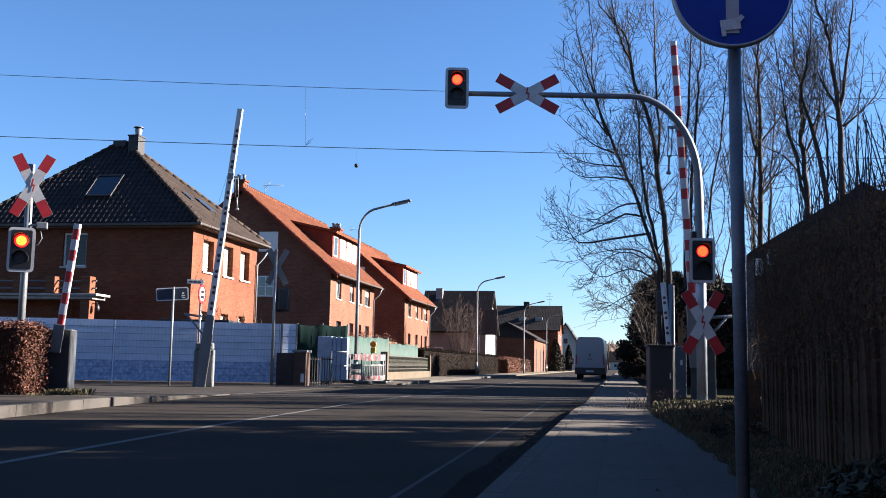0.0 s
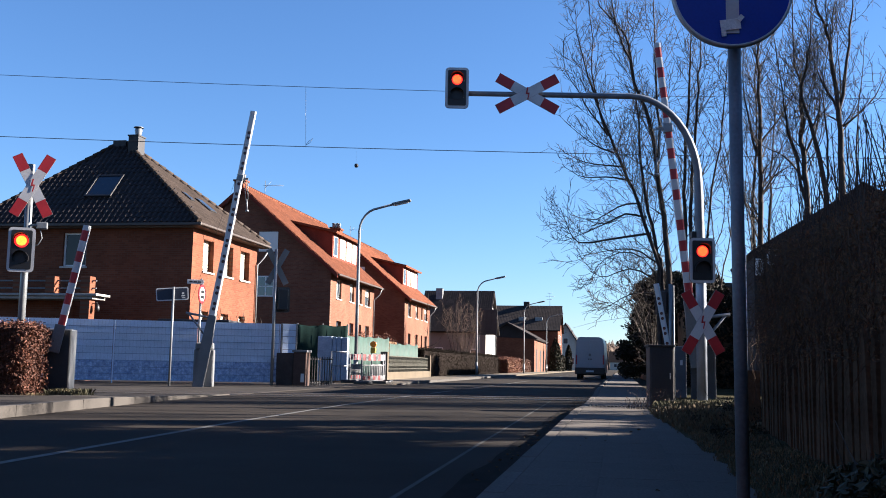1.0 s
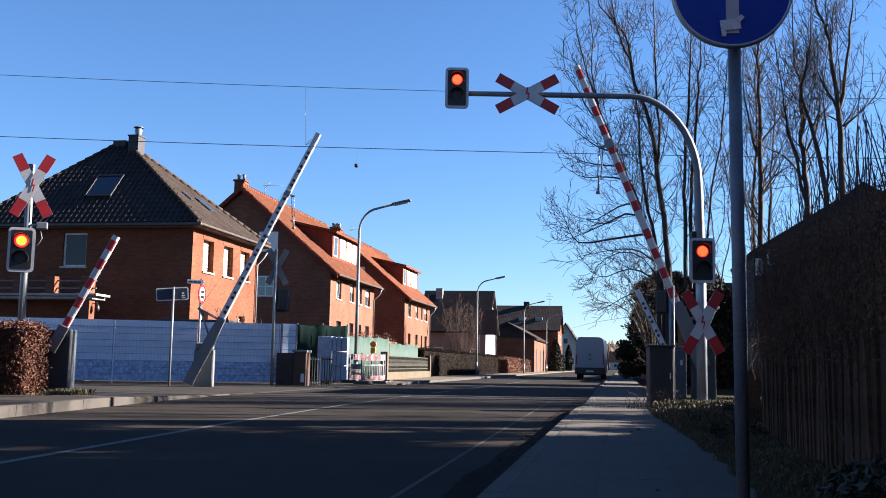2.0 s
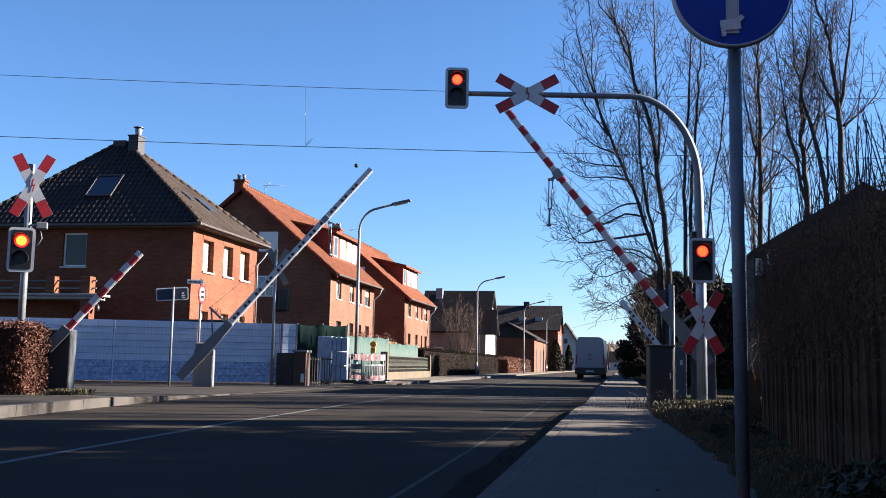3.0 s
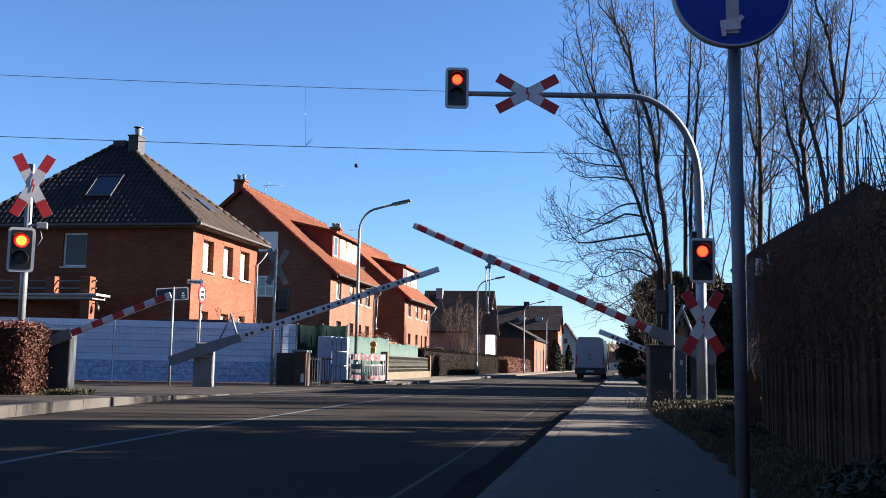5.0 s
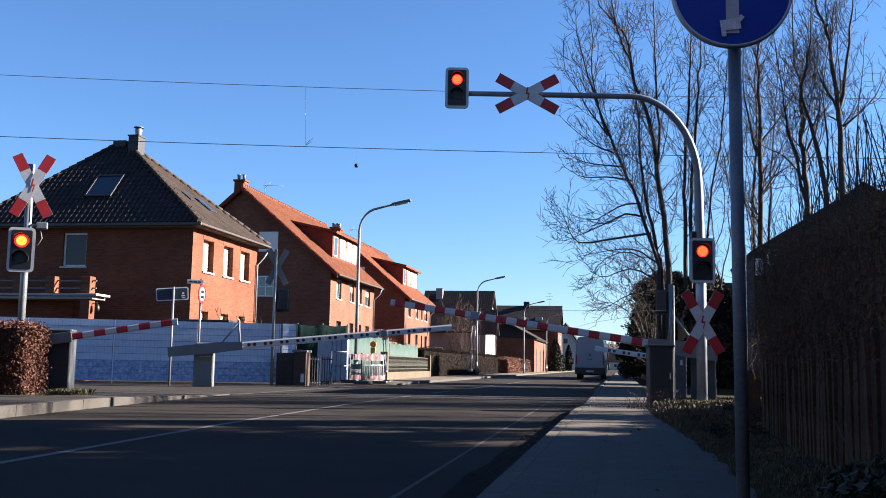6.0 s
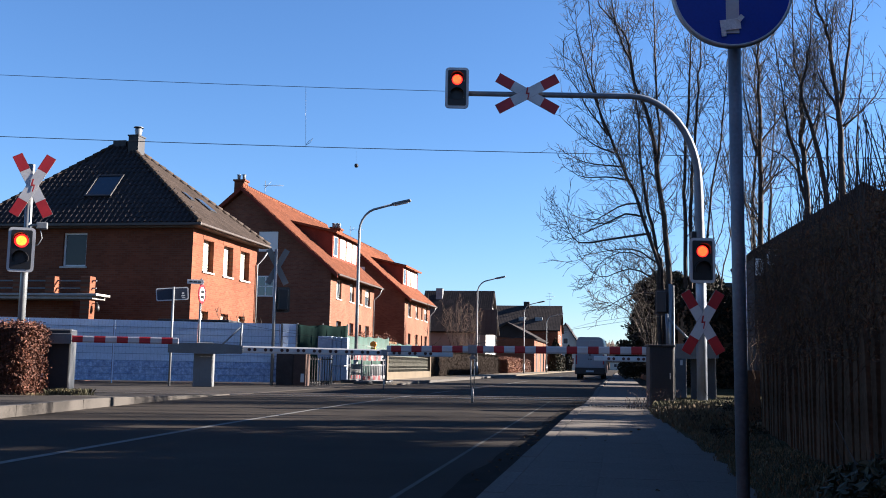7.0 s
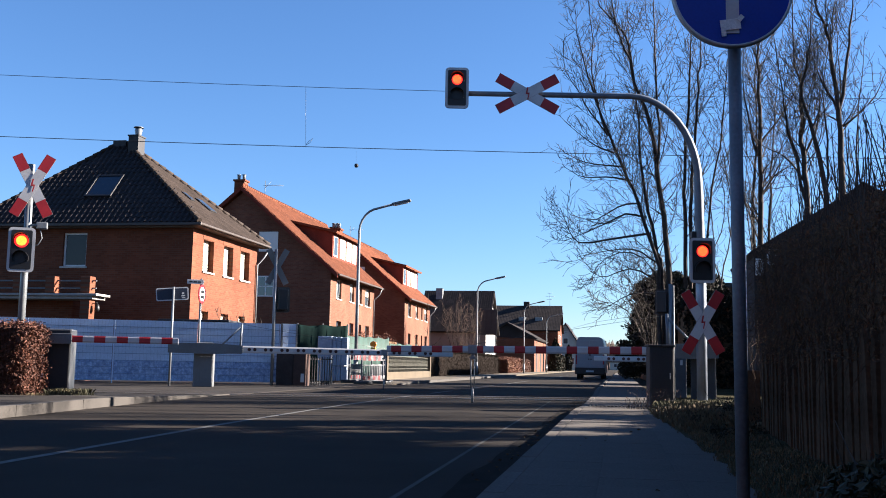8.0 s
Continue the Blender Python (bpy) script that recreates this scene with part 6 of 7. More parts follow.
SHEETING = mat("white plastic sheeting", (0.26, 0.31, 0.40), 0.5, vary=0.3, scale=2.5, fine=15, bump=0.2)
BOARD_RED = mat("faded red plastic", (0.17, 0.014, 0.018), 0.6, vary=0.3, scale=5, fine=40, bump=0.1)
BOARD = mat("dirty white plastic", (0.125, 0.125, 0.13), 0.6, vary=0.35, scale=4, fine=40, bump=0.1)
# stacked white panels behind the barrier boards
pal = thing("panel_stack", "white plastic sheets standing on a pallet", "panels", pose(-11.2, 38.4, -0.12, 0, 0, 4))
for x0, x1, dy, top in ((-0.74, -0.16, 0.0, 1.90), (-0.155, 0.02, 0.03, 1.88), (0.025, 0.20, 0.06, 1.88), (0.205, 0.46, 0.09, 1.86)):
    bm = BM()
    box(bm, (x0, dy, 0.12), (x1, 0.34 + dy, top), 0.025)
    part("panel", bm, SHEETING, pal)
bm = BM()
box(bm, (-0.75, -0.05, 0.0), (0.5, 0.75, 0.11), 0.01)
part("pallet", bm, DARKWOOD, pal)


# construction barrier boards with a warning lamp
def barrier_board(m, label):
    bo = thing("barrier_board", label, "road barrier", m, group="road works barriers")
    bm = BM()
    for x in (0.0, 1.16):
        box(bm, (x, -0.02, 0.1), (x + 0.05, 0.02, 1.05), 0.006)
    for z in (0.10, 0.62):
        box(bm, (0.05, -0.02, z), (1.16, 0.02, z + 0.04), 0.004)
    part("frame", bm, BOARD, bo)
    for k in range(8):
        bm = BM()
        box(bm, (0.05 + k * 0.139, -0.026, 0.80), (0.05 + (k + 1) * 0.139 - 0.002, 0.026, 1.01))
        part("stripe", bm, BOARD_RED if k % 2 == 0 else BOARD, bo)
        bm = BM()
        box(bm, (0.05 + k * 0.139, -0.026, 0.14), (0.05 + (k + 1) * 0.139 - 0.002, 0.026, 0.27))
        part("stripe", bm, BOARD_RED if k % 2 == 0 else BOARD, bo)
    for k in range(11):
        bm = BM()
        box(bm, (0.12 + k * 0.092, -0.012, 0.275), (0.145 + k * 0.092, 0.012, 0.62))
        part("bar", bm, BOARD, bo)
    for x in (-0.05, 0.98):
        bm = BM()
        box(bm, (x, -0.30, 0.0), (x + 0.30, 0.30, 0.1), 0.02)
        part("foot", bm, BLACK, bo)
    return bo


b0 = barrier_board(pose(-9.36, 33.9, 0.04, 0, 0, 84), "red and white plastic road works barrier on rubber feet")
copy_thing(b0, pose(-8.66, 32.9, 0.02, 0, 0, 66))
copy_thing(b0, pose(-8.65, 34.2, 0.04, 0, 0, 80))
pr = thing("pipe_rail", "galvanised tubular guard rail beside the drive", "railing", pose(-10.15, 34.3, 0.0, 0, 0, 40))
for x in (0.0, 0.68):
    bm = BM()
    tube(bm, [(x, 0, -0.1), (x, 0, 1.14)], 0.022, 8)
    part("upright", bm, GREY_METAL, pr)
for z in (0.62, 1.12):
    bm = BM()
    tube(bm, [(0, 0, z), (0.68, 0, z)], 0.02, 8)
    part("rail", bm, GREY_METAL, pr)
wl = thing("warning_lamp", "yellow warning lamp on a road works barrier", "lamp", pose(-8.62, 34.3, 1.09))
bm = BM()
box(bm, (-0.09, -0.06, 0.0), (0.09, 0.06, 0.2), 0.02)
part("battery_case", bm, mat("yellow plastic", (0.55, 0.30, 0.02), 0.5, vary=0.15), wl)
bm = BM()
disc(bm, (0, 0, 0.31), (0, 1, 0), 0.11, 0.09, 20)
part("lens", bm, mat("orange lens", (0.75, 0.22, 0.01), 0.25, vary=0.1, bump=0), wl)

# low garden wall with railings
gw = thing("garden_wall", "low sandy wall with dark railings beside the pavement", "wall", pose(-9.25, 38.7, 0.05, 0, 0, 92.5))
bm = BM()
box(bm, (0, -0.12, -0.1), (11.8, 0.12, 0.34), 0.01)
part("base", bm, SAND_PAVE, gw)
bm = BM()
for k in range(84):
    x = 0.1 + k * 0.139
    box(bm, (x, -0.011, 0.34), (x + 0.02, 0.011, 1.0))
    # scrolls between the bars
    tube(bm, [(x + 0.08 + 0.045 * math.cos(a), 0.0, 0.72 + 0.14 * math.sin(a)) for a in [0.785 * q for q in range(9)]], 0.009, 4)
for z in (0.45, 0.98):
    box(bm, (0.0, -0.015, z), (11.8, 0.015, z + 0.03))
tagged(part("railing", bm, mat("grey green railing paint", (0.062, 0.060, 0.046), 0.7, vary=0.4, spec=0.2), gw, "weathered bar railing with scrolls"), kind="stuff")
for k in (0.0, 11.8):
    bm = BM()
    box(bm, (k - 0.13, -0.14, -0.1), (k + 0.13, 0.14, 1.15), 0.01)
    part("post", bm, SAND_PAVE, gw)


# ---- van ----
WHITE_CAR = mat("white car paint", (0.20, 0.215, 0.245), 0.35, vary=0.08, scale=1, fine=10, bump=0.0, spec=0.6)
van = thing("van", "white high-roof delivery van parked at the kerb", "van", pose(-1.84, 62.4, 0.0, 0, 0, -1.0) @ Matrix.Diagonal((0.915, 1.0, 0.965, 1.0)))
bm = BM()
out = [(-0.98, 0.42), (-1.0, 1.0), (-0.98, 1.5), (-0.92, 2.3), (-0.82, 2.62), (-0.6, 2.70), (0.6, 2.70), (0.82, 2.62), (0.92, 2.3), (0.98, 1.5), (1.0, 1.0), (0.98, 0.42)]
prism(bm, out, 0.0, 5.6)
bmesh.ops.bevel(bm, geom=[e for e in bm.edges if abs(e.verts[0].co.y - e.verts[1].co.y) < 0.01], offset=0.05, segments=2, affect="EDGES")
part("body", bm, WHITE_CAR, van, "white sheet metal body")
for x0, x1 in ((-0.90, -0.01), (0.01, 0.90)):
    bm = BM()
    box(bm, (x0, -0.018, 0.72), (x1, 0.0, 2.48), 0.012)
    dr = part("rear_door", bm, WHITE_CAR, van)
    bm = BM()
    s = 0.08 if x0 > -0.5 else -0.08
    box(bm, (s - 0.05, -0.04, 1.25), (s + 0.05, -0.019, 1.31), 0.008)
    part("handle", bm, BLACK, dr)
bm = BM()
disc(bm, (0, -0.025, 1.55), (0, 1, 0), 0.09, 0.015, 16)
part("badge", bm, DARK_GREY, van)
bm = BM()
box(bm, (-1.0, -0.10, 0.30), (1.0, 0.06, 0.74), 0.03)
part("bumper", bm, BLACK, van, "black plastic rear bumper")
for x in (-0.94, 0.86):
    bm = BM()
    box(bm, (x, -0.03, 0.95), (x + 0.08, 0.02, 1.55), 0.01)
    part("tail_light", bm, RED, van)
bm = BM()
box(bm, (-0.26, -0.125, 0.45), (0.26, -0.102, 0.56), 0.004)
part("number_plate", bm, SIGN_WHITE, van)
for x in (-0.92, 0.70):
    for y in (0.95, 4.6):
        bm = BM()
        disc(bm, (x + 0.11, y, 0.34), (1, 0, 0), 0.34, 0.22, 20)
        wh = part("wheel", bm, BLACK, van, "black tyre")
        bm = BM()
        disc(bm, (x + (0.0 if x < 0 else 0.22), y, 0.34), (1, 0, 0), 0.2, 0.02, 16)
        part("rim", bm, GREY_METAL, wh)
bm = BM()
box(bm, (-0.85, 0.1, 0.25), (0.85, 5.4, 0.45), 0.02)
part("underbody", bm, BLACK, van)


# ---- far houses ----
def far_house(name_label, x0, x1, y0, y1, ez, rz, along, wall_m, side_m, roof_m, wins=(), group="", o=0.45):
    """Gabled house; along: the ridge runs along 'x' or 'y'. wins: (face, u0, u1, z0, z1)."""
    ho = thing("house", name_label, "house", pose(x0, y0, 0), group=group)
    w, d = x1 - x0, y1 - y0
    bm = BM()
    if along == "x":
        box(bm, (0, 0, -0.1), (w, d, ez))
        for a, b in ((0, 0.3), (w - 0.3, w)):
            va = [bm.verts.new((q, yy, zz)) for q in (a, b) for yy, zz in ((0, ez), (d, ez), (d / 2, rz))]
            for f in ((0, 1, 2), (5, 4, 3), (0, 3, 4, 1), (1, 4, 5, 2), (2, 5, 3, 0)):
                bm.faces.new([va[i] for i in f])
    else:
        prism(bm, [(0, -0.1), (w, -0.1), (w, ez), (w / 2, rz), (0, ez)], 0, d)
    part("wall", bm, wall_m, ho)
    if side_m is not wall_m:
        bm = BM()
        if along == "x":
            va = [(w + 0.004, 0, -0.1), (w + 0.004, d, -0.1), (w + 0.004, d, ez), (w + 0.004, d / 2, rz), (w + 0.004, 0, ez)]
        else:
            va = [(w + 0.004, 0, -0.1), (w + 0.004, d, -0.1), (w + 0.004, d, ez), (w + 0.004, 0, ez)]
        bm.faces.new([bm.verts.new(v) for v in va])
        r = bmesh.ops.extrude_face_region(bm, geom=list(bm.faces))
        bmesh.ops.translate(bm, verts=[v for v in r["geom"] if isinstance(v, bmesh.types.BMVert)], vec=(0.08, 0, 0))
        bmesh.ops.recalc_face_normals(bm, faces=list(bm.faces))
        part("wall", bm, side_m, ho)
    if along == "x":
        k = (rz - ez) / (d / 2)
        qs = [[(-o, -o, ez - o * k), (w + o, -o, ez - o * k), (w + o, d / 2, rz), (-o, d / 2, rz)], [(w + o, d + o, ez - o * k), (-o, d + o, ez - o * k), (-o, d / 2, rz), (w + o, d / 2, rz)]]
    else:
        k = (rz - ez) / (w / 2)
        qs = [[(w + o, -o, ez - o * k), (w + o, d + o, ez - o * k), (w / 2, d + o, rz), (w / 2, -o, rz)], [(-o, d + o, ez - o * k), (-o, -o, ez - o * k), (w / 2, -o, rz), (w / 2, d + o, rz)]]
    for i, q in enumerate(qs):
        q = [(a, b, c + 0.15) for a, b, c in q]
        bm = BM()
        slab(bm, q, 0.18)
        rf = part("roof", bm, roof_m, ho)
        if i == 0:
            tiles(rf, *q, roof_m, 0.24, 0.36, bulge=0.006, jitter=0.003, course=0.007)
    for face, u0, u1, z0, z1 in wins:
        bm = BM()
        if face == "y":
            box(bm, (u0, -0.04, z0), (u1, 0.0, z1), 0.008)
        else:
            box(bm, (w + 0.085, u0, z0), (w + 0.125, u1, z1), 0.008)
        wi = part("window", bm, WHITE, ho)
        bm = BM()
        if face == "y":
            box(bm, (u0 + 0.08, -0.05, z0 + 0.08), (u1 - 0.08, -0.04, z1 - 0.08))
        else:
            box(bm, (w + 0.125, u0 + 0.08, z0 + 0.08), (w + 0.132, u1 - 0.08, z1 - 0.08))
        part("pane", bm, GLASS, wi)
    return ho


BEIGE = mat("grey beige render", (0.20, 0.165, 0.135), 0.9, vary=0.2, scale=0.8, fine=20)
# sunlit side wall in a lighter render than the shaded front
fa = far_house("pale rendered house with dark tiled roof and metal chimney", -21.4, -14.3, 106.0, 115.0, 4.6, 8.9, "x", BEIGE, WHITE_ROUGH, TILE_FAR,
               (("y", 1.6, 2.5, 1.4, 2.6), ("y", 5.5, 6.4, 1.2, 2.5), ("x", 2.0, 3.0, 1.2, 2.6)))
bm = BM()
box(bm, (1.0, 3.4, 7.7), (1.75, 4.1, 9.3), 0.02)
part("chimney", bm, GREY_METAL, fa, "sheet metal clad chimney")
fb = far_house("brick house with dark grey roof and small roof windows", -19.5, -9.4, 152.0, 162.0, 6.4, 10.1, "x", BRICK_Y, BRICK_X, TILE_FAR,
               (("x", 2.0, 3.2, 1.2, 2.6), ("x", 6.0, 7.2, 1.2, 2.6), ("x", 2.0, 3.2, 4.2, 5.6), ("x", 6.0, 7.2, 4.2, 5.6)))
for u in (4.0, 6.6):
    bm = BM()
    box(bm, (u, 1.6, 7.4), (u + 1.1, 2.3, 8.3), 0.02)
    part("roof_window", bm, GREY_METAL, fb)
bm = BM()
box(bm, (4.5, 4.4, 9.6), (5.4, 5.2, 10.9), 0.02)
part("chimney", bm, TILE_FAR, fb)
bm = BM()
tube(bm, [(8.6, 5, 10.0), (8.6, 5, 12.4)], 0.03, 5)
for z, q in ((11.3, 0.5), (11.8, 0.7), (12.3, 0.4)):
    tube(bm, [(8.6 - q, 5, z), (8.6 + q, 5, z)], 0.02, 5)
part("aerial", bm, GREY_METAL, fb)
# lighter orange brick on the sunlit side, darker red on the shaded front
fc = far_house("low dark red brick building with lean-to roof", -18.1, -11.1, 130.0, 150.0, 4.45, 6.3, "y", BRICK_Y, BRICK_TAN, TILE_FAR)
bm = BM()
prism(bm, [(-0.3, 4.55), (7.2, 4.30), (3.6, 6.25)], -0.12, -0.005)
part("gable_cladding", bm, TILE_FAR, fc, "dark clad gable")
for u in (3.0, 9.5, 15.5):
    bm = BM()
    box(bm, (7.085, u, 0.0), (7.12, u + 1.6, 3.0), 0.01)
    part("door", bm, DARK_CASE, fc, "tall dark garage door")
far_house("white gabled house with dark roof far along the street", -13.2, -7.9, 196.0, 208.0, 5.2, 9.2, "y", WHITE_ROUGH, WHITE_ROUGH, TILE_FAR,
          (("y", 1.2, 2.2, 1.2, 2.6), ("y", 3.4, 4.4, 1.2, 2.6), ("y", 2.2, 3.2, 5.2, 6.4)))
far_house("distant pale house with grey roof beyond the road's end", -4.0, 5.0, 410.0, 418.0, 3.4, 7.2, "x", WHITE_ROUGH, WHITE_ROUGH, TILE_BROWN, (("y", 1.5, 2.8, 1.0, 2.4), ("y", 5.5, 7.0, 1.0, 2.4)))
far_house("distant house with brown roof behind garden hedges", -14.0, -4.0, 260.0, 272.0, 3.6, 7.6, "x", WHITE_ROUGH, WHITE_ROUGH, TILE_FAR, (("y", 2, 3.2, 1.0, 2.4), ("y", 6.5, 8.0, 1.0, 2.4)))

far_house("small dark clad house with gable end behind the overgrown hedge", 3.62, 9.38, 28.0, 33.0, 3.86, 5.65, "y", mat("dark grey cladding", (0.022, 0.020, 0.020), 0.8, vary=0.3, scale=2, fine=30), BRICK_X, TILE_BROWN,
          (("y", 0.03, 0.24, 3.30, 3.76), ("y", 0.34, 0.62, 3.56, 4.02), ("y", 2.4, 3.4, 1.1, 2.3)), o=0.10)


gar = thing("outbuilding", "dark flat-roofed building behind the bare trees", "building", pose(3.5, 64.0, 0.0))
bm = BM()
box(bm, (0, 0, -0.1), (6.0, 13.0, 5.85))
part("wall", bm, DARK_STONE, gar, "dark brick wall")
bm = BM()
box(bm, (-0.2, -0.3, 5.854), (6.2, 13.3, 6.13), 0.02)
part("roof", bm, DARK_CASE, gar, "flat felt roof with dark fascia")
for x in (0.9, 3.4):
    for z in (1.0, 3.8):
        bm = BM()
        box(bm, (x, -0.04, z), (x + 1.2, 0.0, z + 1.3), 0.01)
        w_ = part("window", bm, DARKWOOD, gar, "dark framed window")
        bm = BM()
        box(bm, (x + 0.1, -0.05, z + 0.1), (x + 1.1, -0.04, z + 1.2))
        part("pane", bm, GLASS_DIM, w_)

# ---- hedges and shrubs along the street ----
def hedge_block(label, x0, x1, y0, y1, h, material, inner, seed, n, leaf, wave=0.1):
    he = thing("garden_hedge", label, "hedge", pose(0, 0, 0), group="garden hedges")
    bm = BM()
    box(bm, (x0 + 0.06, y0 + 0.06, -0.05), (x1 - 0.06, y1 - 0.06, h - 0.08), 0.06)
    part("inner_core", bm, inner, he)
    rng = np.random.default_rng(seed)
    sp = []
    for _ in range(n):
        u, v, s = rng.random(), rng.random(), rng.random()
        j = 0.05 * rng.normal()
        x, y = x0 + (x1 - x0) * u, y0 + (y1 - y0) * v
        top = h + wave * noise.noise(Vector((x, y, seed)) * 1.5)
        if s < 0.35:
            sp.append((x1 + j, y, top * u))
        elif s < 0.6:
            sp.append((x, y0 + j, top * v))
        else:
            sp.append((x, y, top + j))
    leaf_mass("leaves", he, sp, leaf, material, seed)
    return he


HEDGE_DARK = mat("dark clipped leaf", (0.016, 0.012, 0.008), 0.9, spec=0.08, vary=0.4, bump=0, piece=0.3)
HEDGE_CORE = mat("dark hedge twigs", (0.014, 0.010, 0.008), 0.95, vary=0.4, spec=0.05)
hedge_block("dark clipped evergreen hedge beside the pavement", -11.2, -10.1, 51.2, 84.0, 1.52, HEDGE_DARK, HEDGE_CORE, 31, 60000, 0.026)
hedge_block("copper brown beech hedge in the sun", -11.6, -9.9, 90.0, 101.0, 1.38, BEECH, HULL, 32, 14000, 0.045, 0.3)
hedge_block("brown garden hedge beside the low building", -11.2, -9.9, 103.0, 112.0, 1.3, BEECH, HULL, 33, 9000, 0.05, 0.3)
for ex, ey, eh, er, es in ((-9.3, 146.0, 4.7, 0.85, 55), (-8.7, 172.0, 4.4, 0.6, 56)):
    cone = thing("clipped_conifer", "tall clipped dark conifer beside the street", "tree", pose(ex, ey, 0.0), group="clipped conifers")
    bm = BM()
    tube(bm, [(0, 0, -0.1), (0, 0, eh * 0.9)], [0.12, 0.03], 7)
    part("trunk", bm, BARK, cone)
    rng = np.random.default_rng(es)
    zz = 0.1 + eh * rng.random(2600)
    rad = er * np.interp(zz / eh, [0, 0.3, 0.75, 1.0], [0.85, 1.0, 0.8, 0.1]) * (0.85 + 0.2 * rng.random(2600))
    aa = 6.28 * rng.random(2600)
    leaf_mass("crown", cone, np.stack([rad * np.cos(aa), rad * np.sin(aa), zz], 1), 0.15, EVERGREEN, es + 9)
hedge_block("round clipped green garden shrub hedge", -9.8, -8.6, 150.0, 158.0, 2.3, EVERGREEN, HULL, 34, 2500, 0.14, 0.5)
hedge_block("dark hedge along the far footpath", 1.5, 2.6, 50.0, 95.0, 1.6, HEDGE_DARK, HULL, 35, 12000, 0.09, 0.3)
# off to the right and unseen, added to keep sun off the verge
hedge_block("unseen shrubs added behind the hedge to shade the verge", 5.6, 6.6, 7.0, 14.6, 2.4, EVERGREEN, HULL, 38, 9000, 0.08, 0.5)
hedge_block("dark shrubs beside the railway", 1.95, 3.5, 31.6, 36.0, 2.8, EVERGREEN, HULL, 36, 9000, 0.08, 0.9)
hedge_block("brown garden shrubs behind the tarpaulin", -14.8, -12.6, 47.0, 56.0, 2.05, BEECH, HULL, 37, 9000, 0.03, 0.5)

# bare shrubs and small trees in the gardens
bare_tree((-13.4, 84.0, 0.0), [(0.06, (0.15 * k, 0, -0.2), (0.25 * k, 0.1 * k, 2.0), (0.45 * k, 0.1, 4.0), (0.5 * k, 0, 6.2 - 0.3 * abs(k))) for k in (-3, -2, -1, 0, 1, 2, 3)], 41, "bushy bare garden tree with pale stems", 0.6, 0.8, 0.15, mat("pale brown twig", (0.115, 0.078, 0.056), 0.9, vary=0.3, bump=0.0))
bare_tree((-13.0, 66.5, 0.0), [(0.06, (0, 0, -0.2), (0.05, 0, 2.5), (0.1, 0, 5.8)), side_limb(0.03, 0.2, (0.0, 1.6), (-0.5, 2.0), (-0.9, 2.7)), side_limb(0.03, -0.2, (0.0, 1.9), (0.6, 2.1), (1.1, 2.6))], 43, "thin pruned bare garden tree", 0.18, 0.4, 0.3)

bare_tree((-15.75, 39.5, 0.0), [(0.022, (0.1 * k, 0.5 * k, -0.1), (0.05, 0.55 * k, 1.6), (-0.1, 0.75 * k, 2.6 + 0.2 * (k % 2))) for k in (-3, -2, 0, 1, 3, 4)], 45, "thin bare climbing shrub against the brick front", 0.22, 0.5, 0.4)

# distant wood
V, Fc = [], []
rr = random.Random(8)
for k in range(2600):
    x, y = rr.uniform(-150, 190), rr.uniform(420, 520)
    h = rr.uniform(8, 13) + 4 * noise.noise(Vector((x * 0.01, 0, 0)))
    ps, _d = bend(rr, Vector((x, y, -0.5)), Vector((0, 0, 1)), h, 3, 0.12, 0.1)
    limb(V, Fc, ps, 0.4, 0.1, 3)
    for q in range(6):
        p = ps[rr.choice((1, 2))]
        b, _d = bend(rr, p, Vector((rr.uniform(-1, 1), rr.uniform(-1, 1), 0.9)), h * 0.4, 2, 0.2, 0.1)
        limb(V, Fc, b, 0.22, 0.12, 3)
me = bpy.data.meshes.new("distant_wood")
me.from_pydata([tuple(v) for v in V], [], Fc)
me.materials.append(mat("distant bare wood", (0.12, 0.085, 0.065), 0.95, vary=0.3, scale=0.05, fine=0.5, bump=0))
tagged(new("distant_wood", me), "brown bare wood on the horizon", "wood", kind="stuff")

# ---- overhead line ----
LINE = Vector((19.56, 4.13, 0))


def wire(a, b, r, sag, label):
    bm = BM()
    a, b = Vector(a), Vector(b)
    tube(bm, [a.lerp(b, k / 24) - Vector((0, 0, sag * (1 - (2 * k / 24 - 1) ** 2))) for k in range(25)], r, 6)
    return solo("overhead_wire", bm, BLACK, label, "cable", group="overhead line")


wire(Vector((-13.56, 19.49, 6.13)) - LINE, Vector((6.0, 23.62, 6.11)) + LINE, 0.0075, 0.60, "black contact wire of the railway overhead line")
wire(Vector((-13.56, 19.32, 7.76)) - LINE, Vector((6.0, 23.46, 7.73)) + LINE, 0.0058, 0.90, "black messenger wire of the railway overhead line")
bm = BM()
tube(bm, [(-6.93, 20.75, 6.87), (-6.93, 20.89, 5.53)], 0.004, 5)
tube(bm, [(-6.93, 20.89, 5.57), (-6.86, 20.9, 5.66), (-6.78, 20.92, 5.72), (-6.84, 20.9, 5.62), (-6.93, 20.89, 5.56)], 0.005, 5)
solo("dropper", bm, BLACK, "thin dropper wire between contact and messenger wire", "cable", group="overhead line")
# dark speck of unknown kind, built as a ball on an added thread
bm = BM()
bmesh.ops.create_icosphere(bm, subdivisions=2, radius=0.05)
for v in bm.verts:
    v.co *= 1 + 0.25 * noise.noise(v.co * 14)
bmesh.ops.translate(bm, verts=list(bm.verts), vec=(-5.82, 21.15, 5.13))
tube(bm, [(-5.82, 21.125, 5.58), (-5.82, 21.15, 5.16)], 0.0007, 4)
solo("line_speck", bm, BLACK, "small dark speck on a thread under the contact wire", "weight")

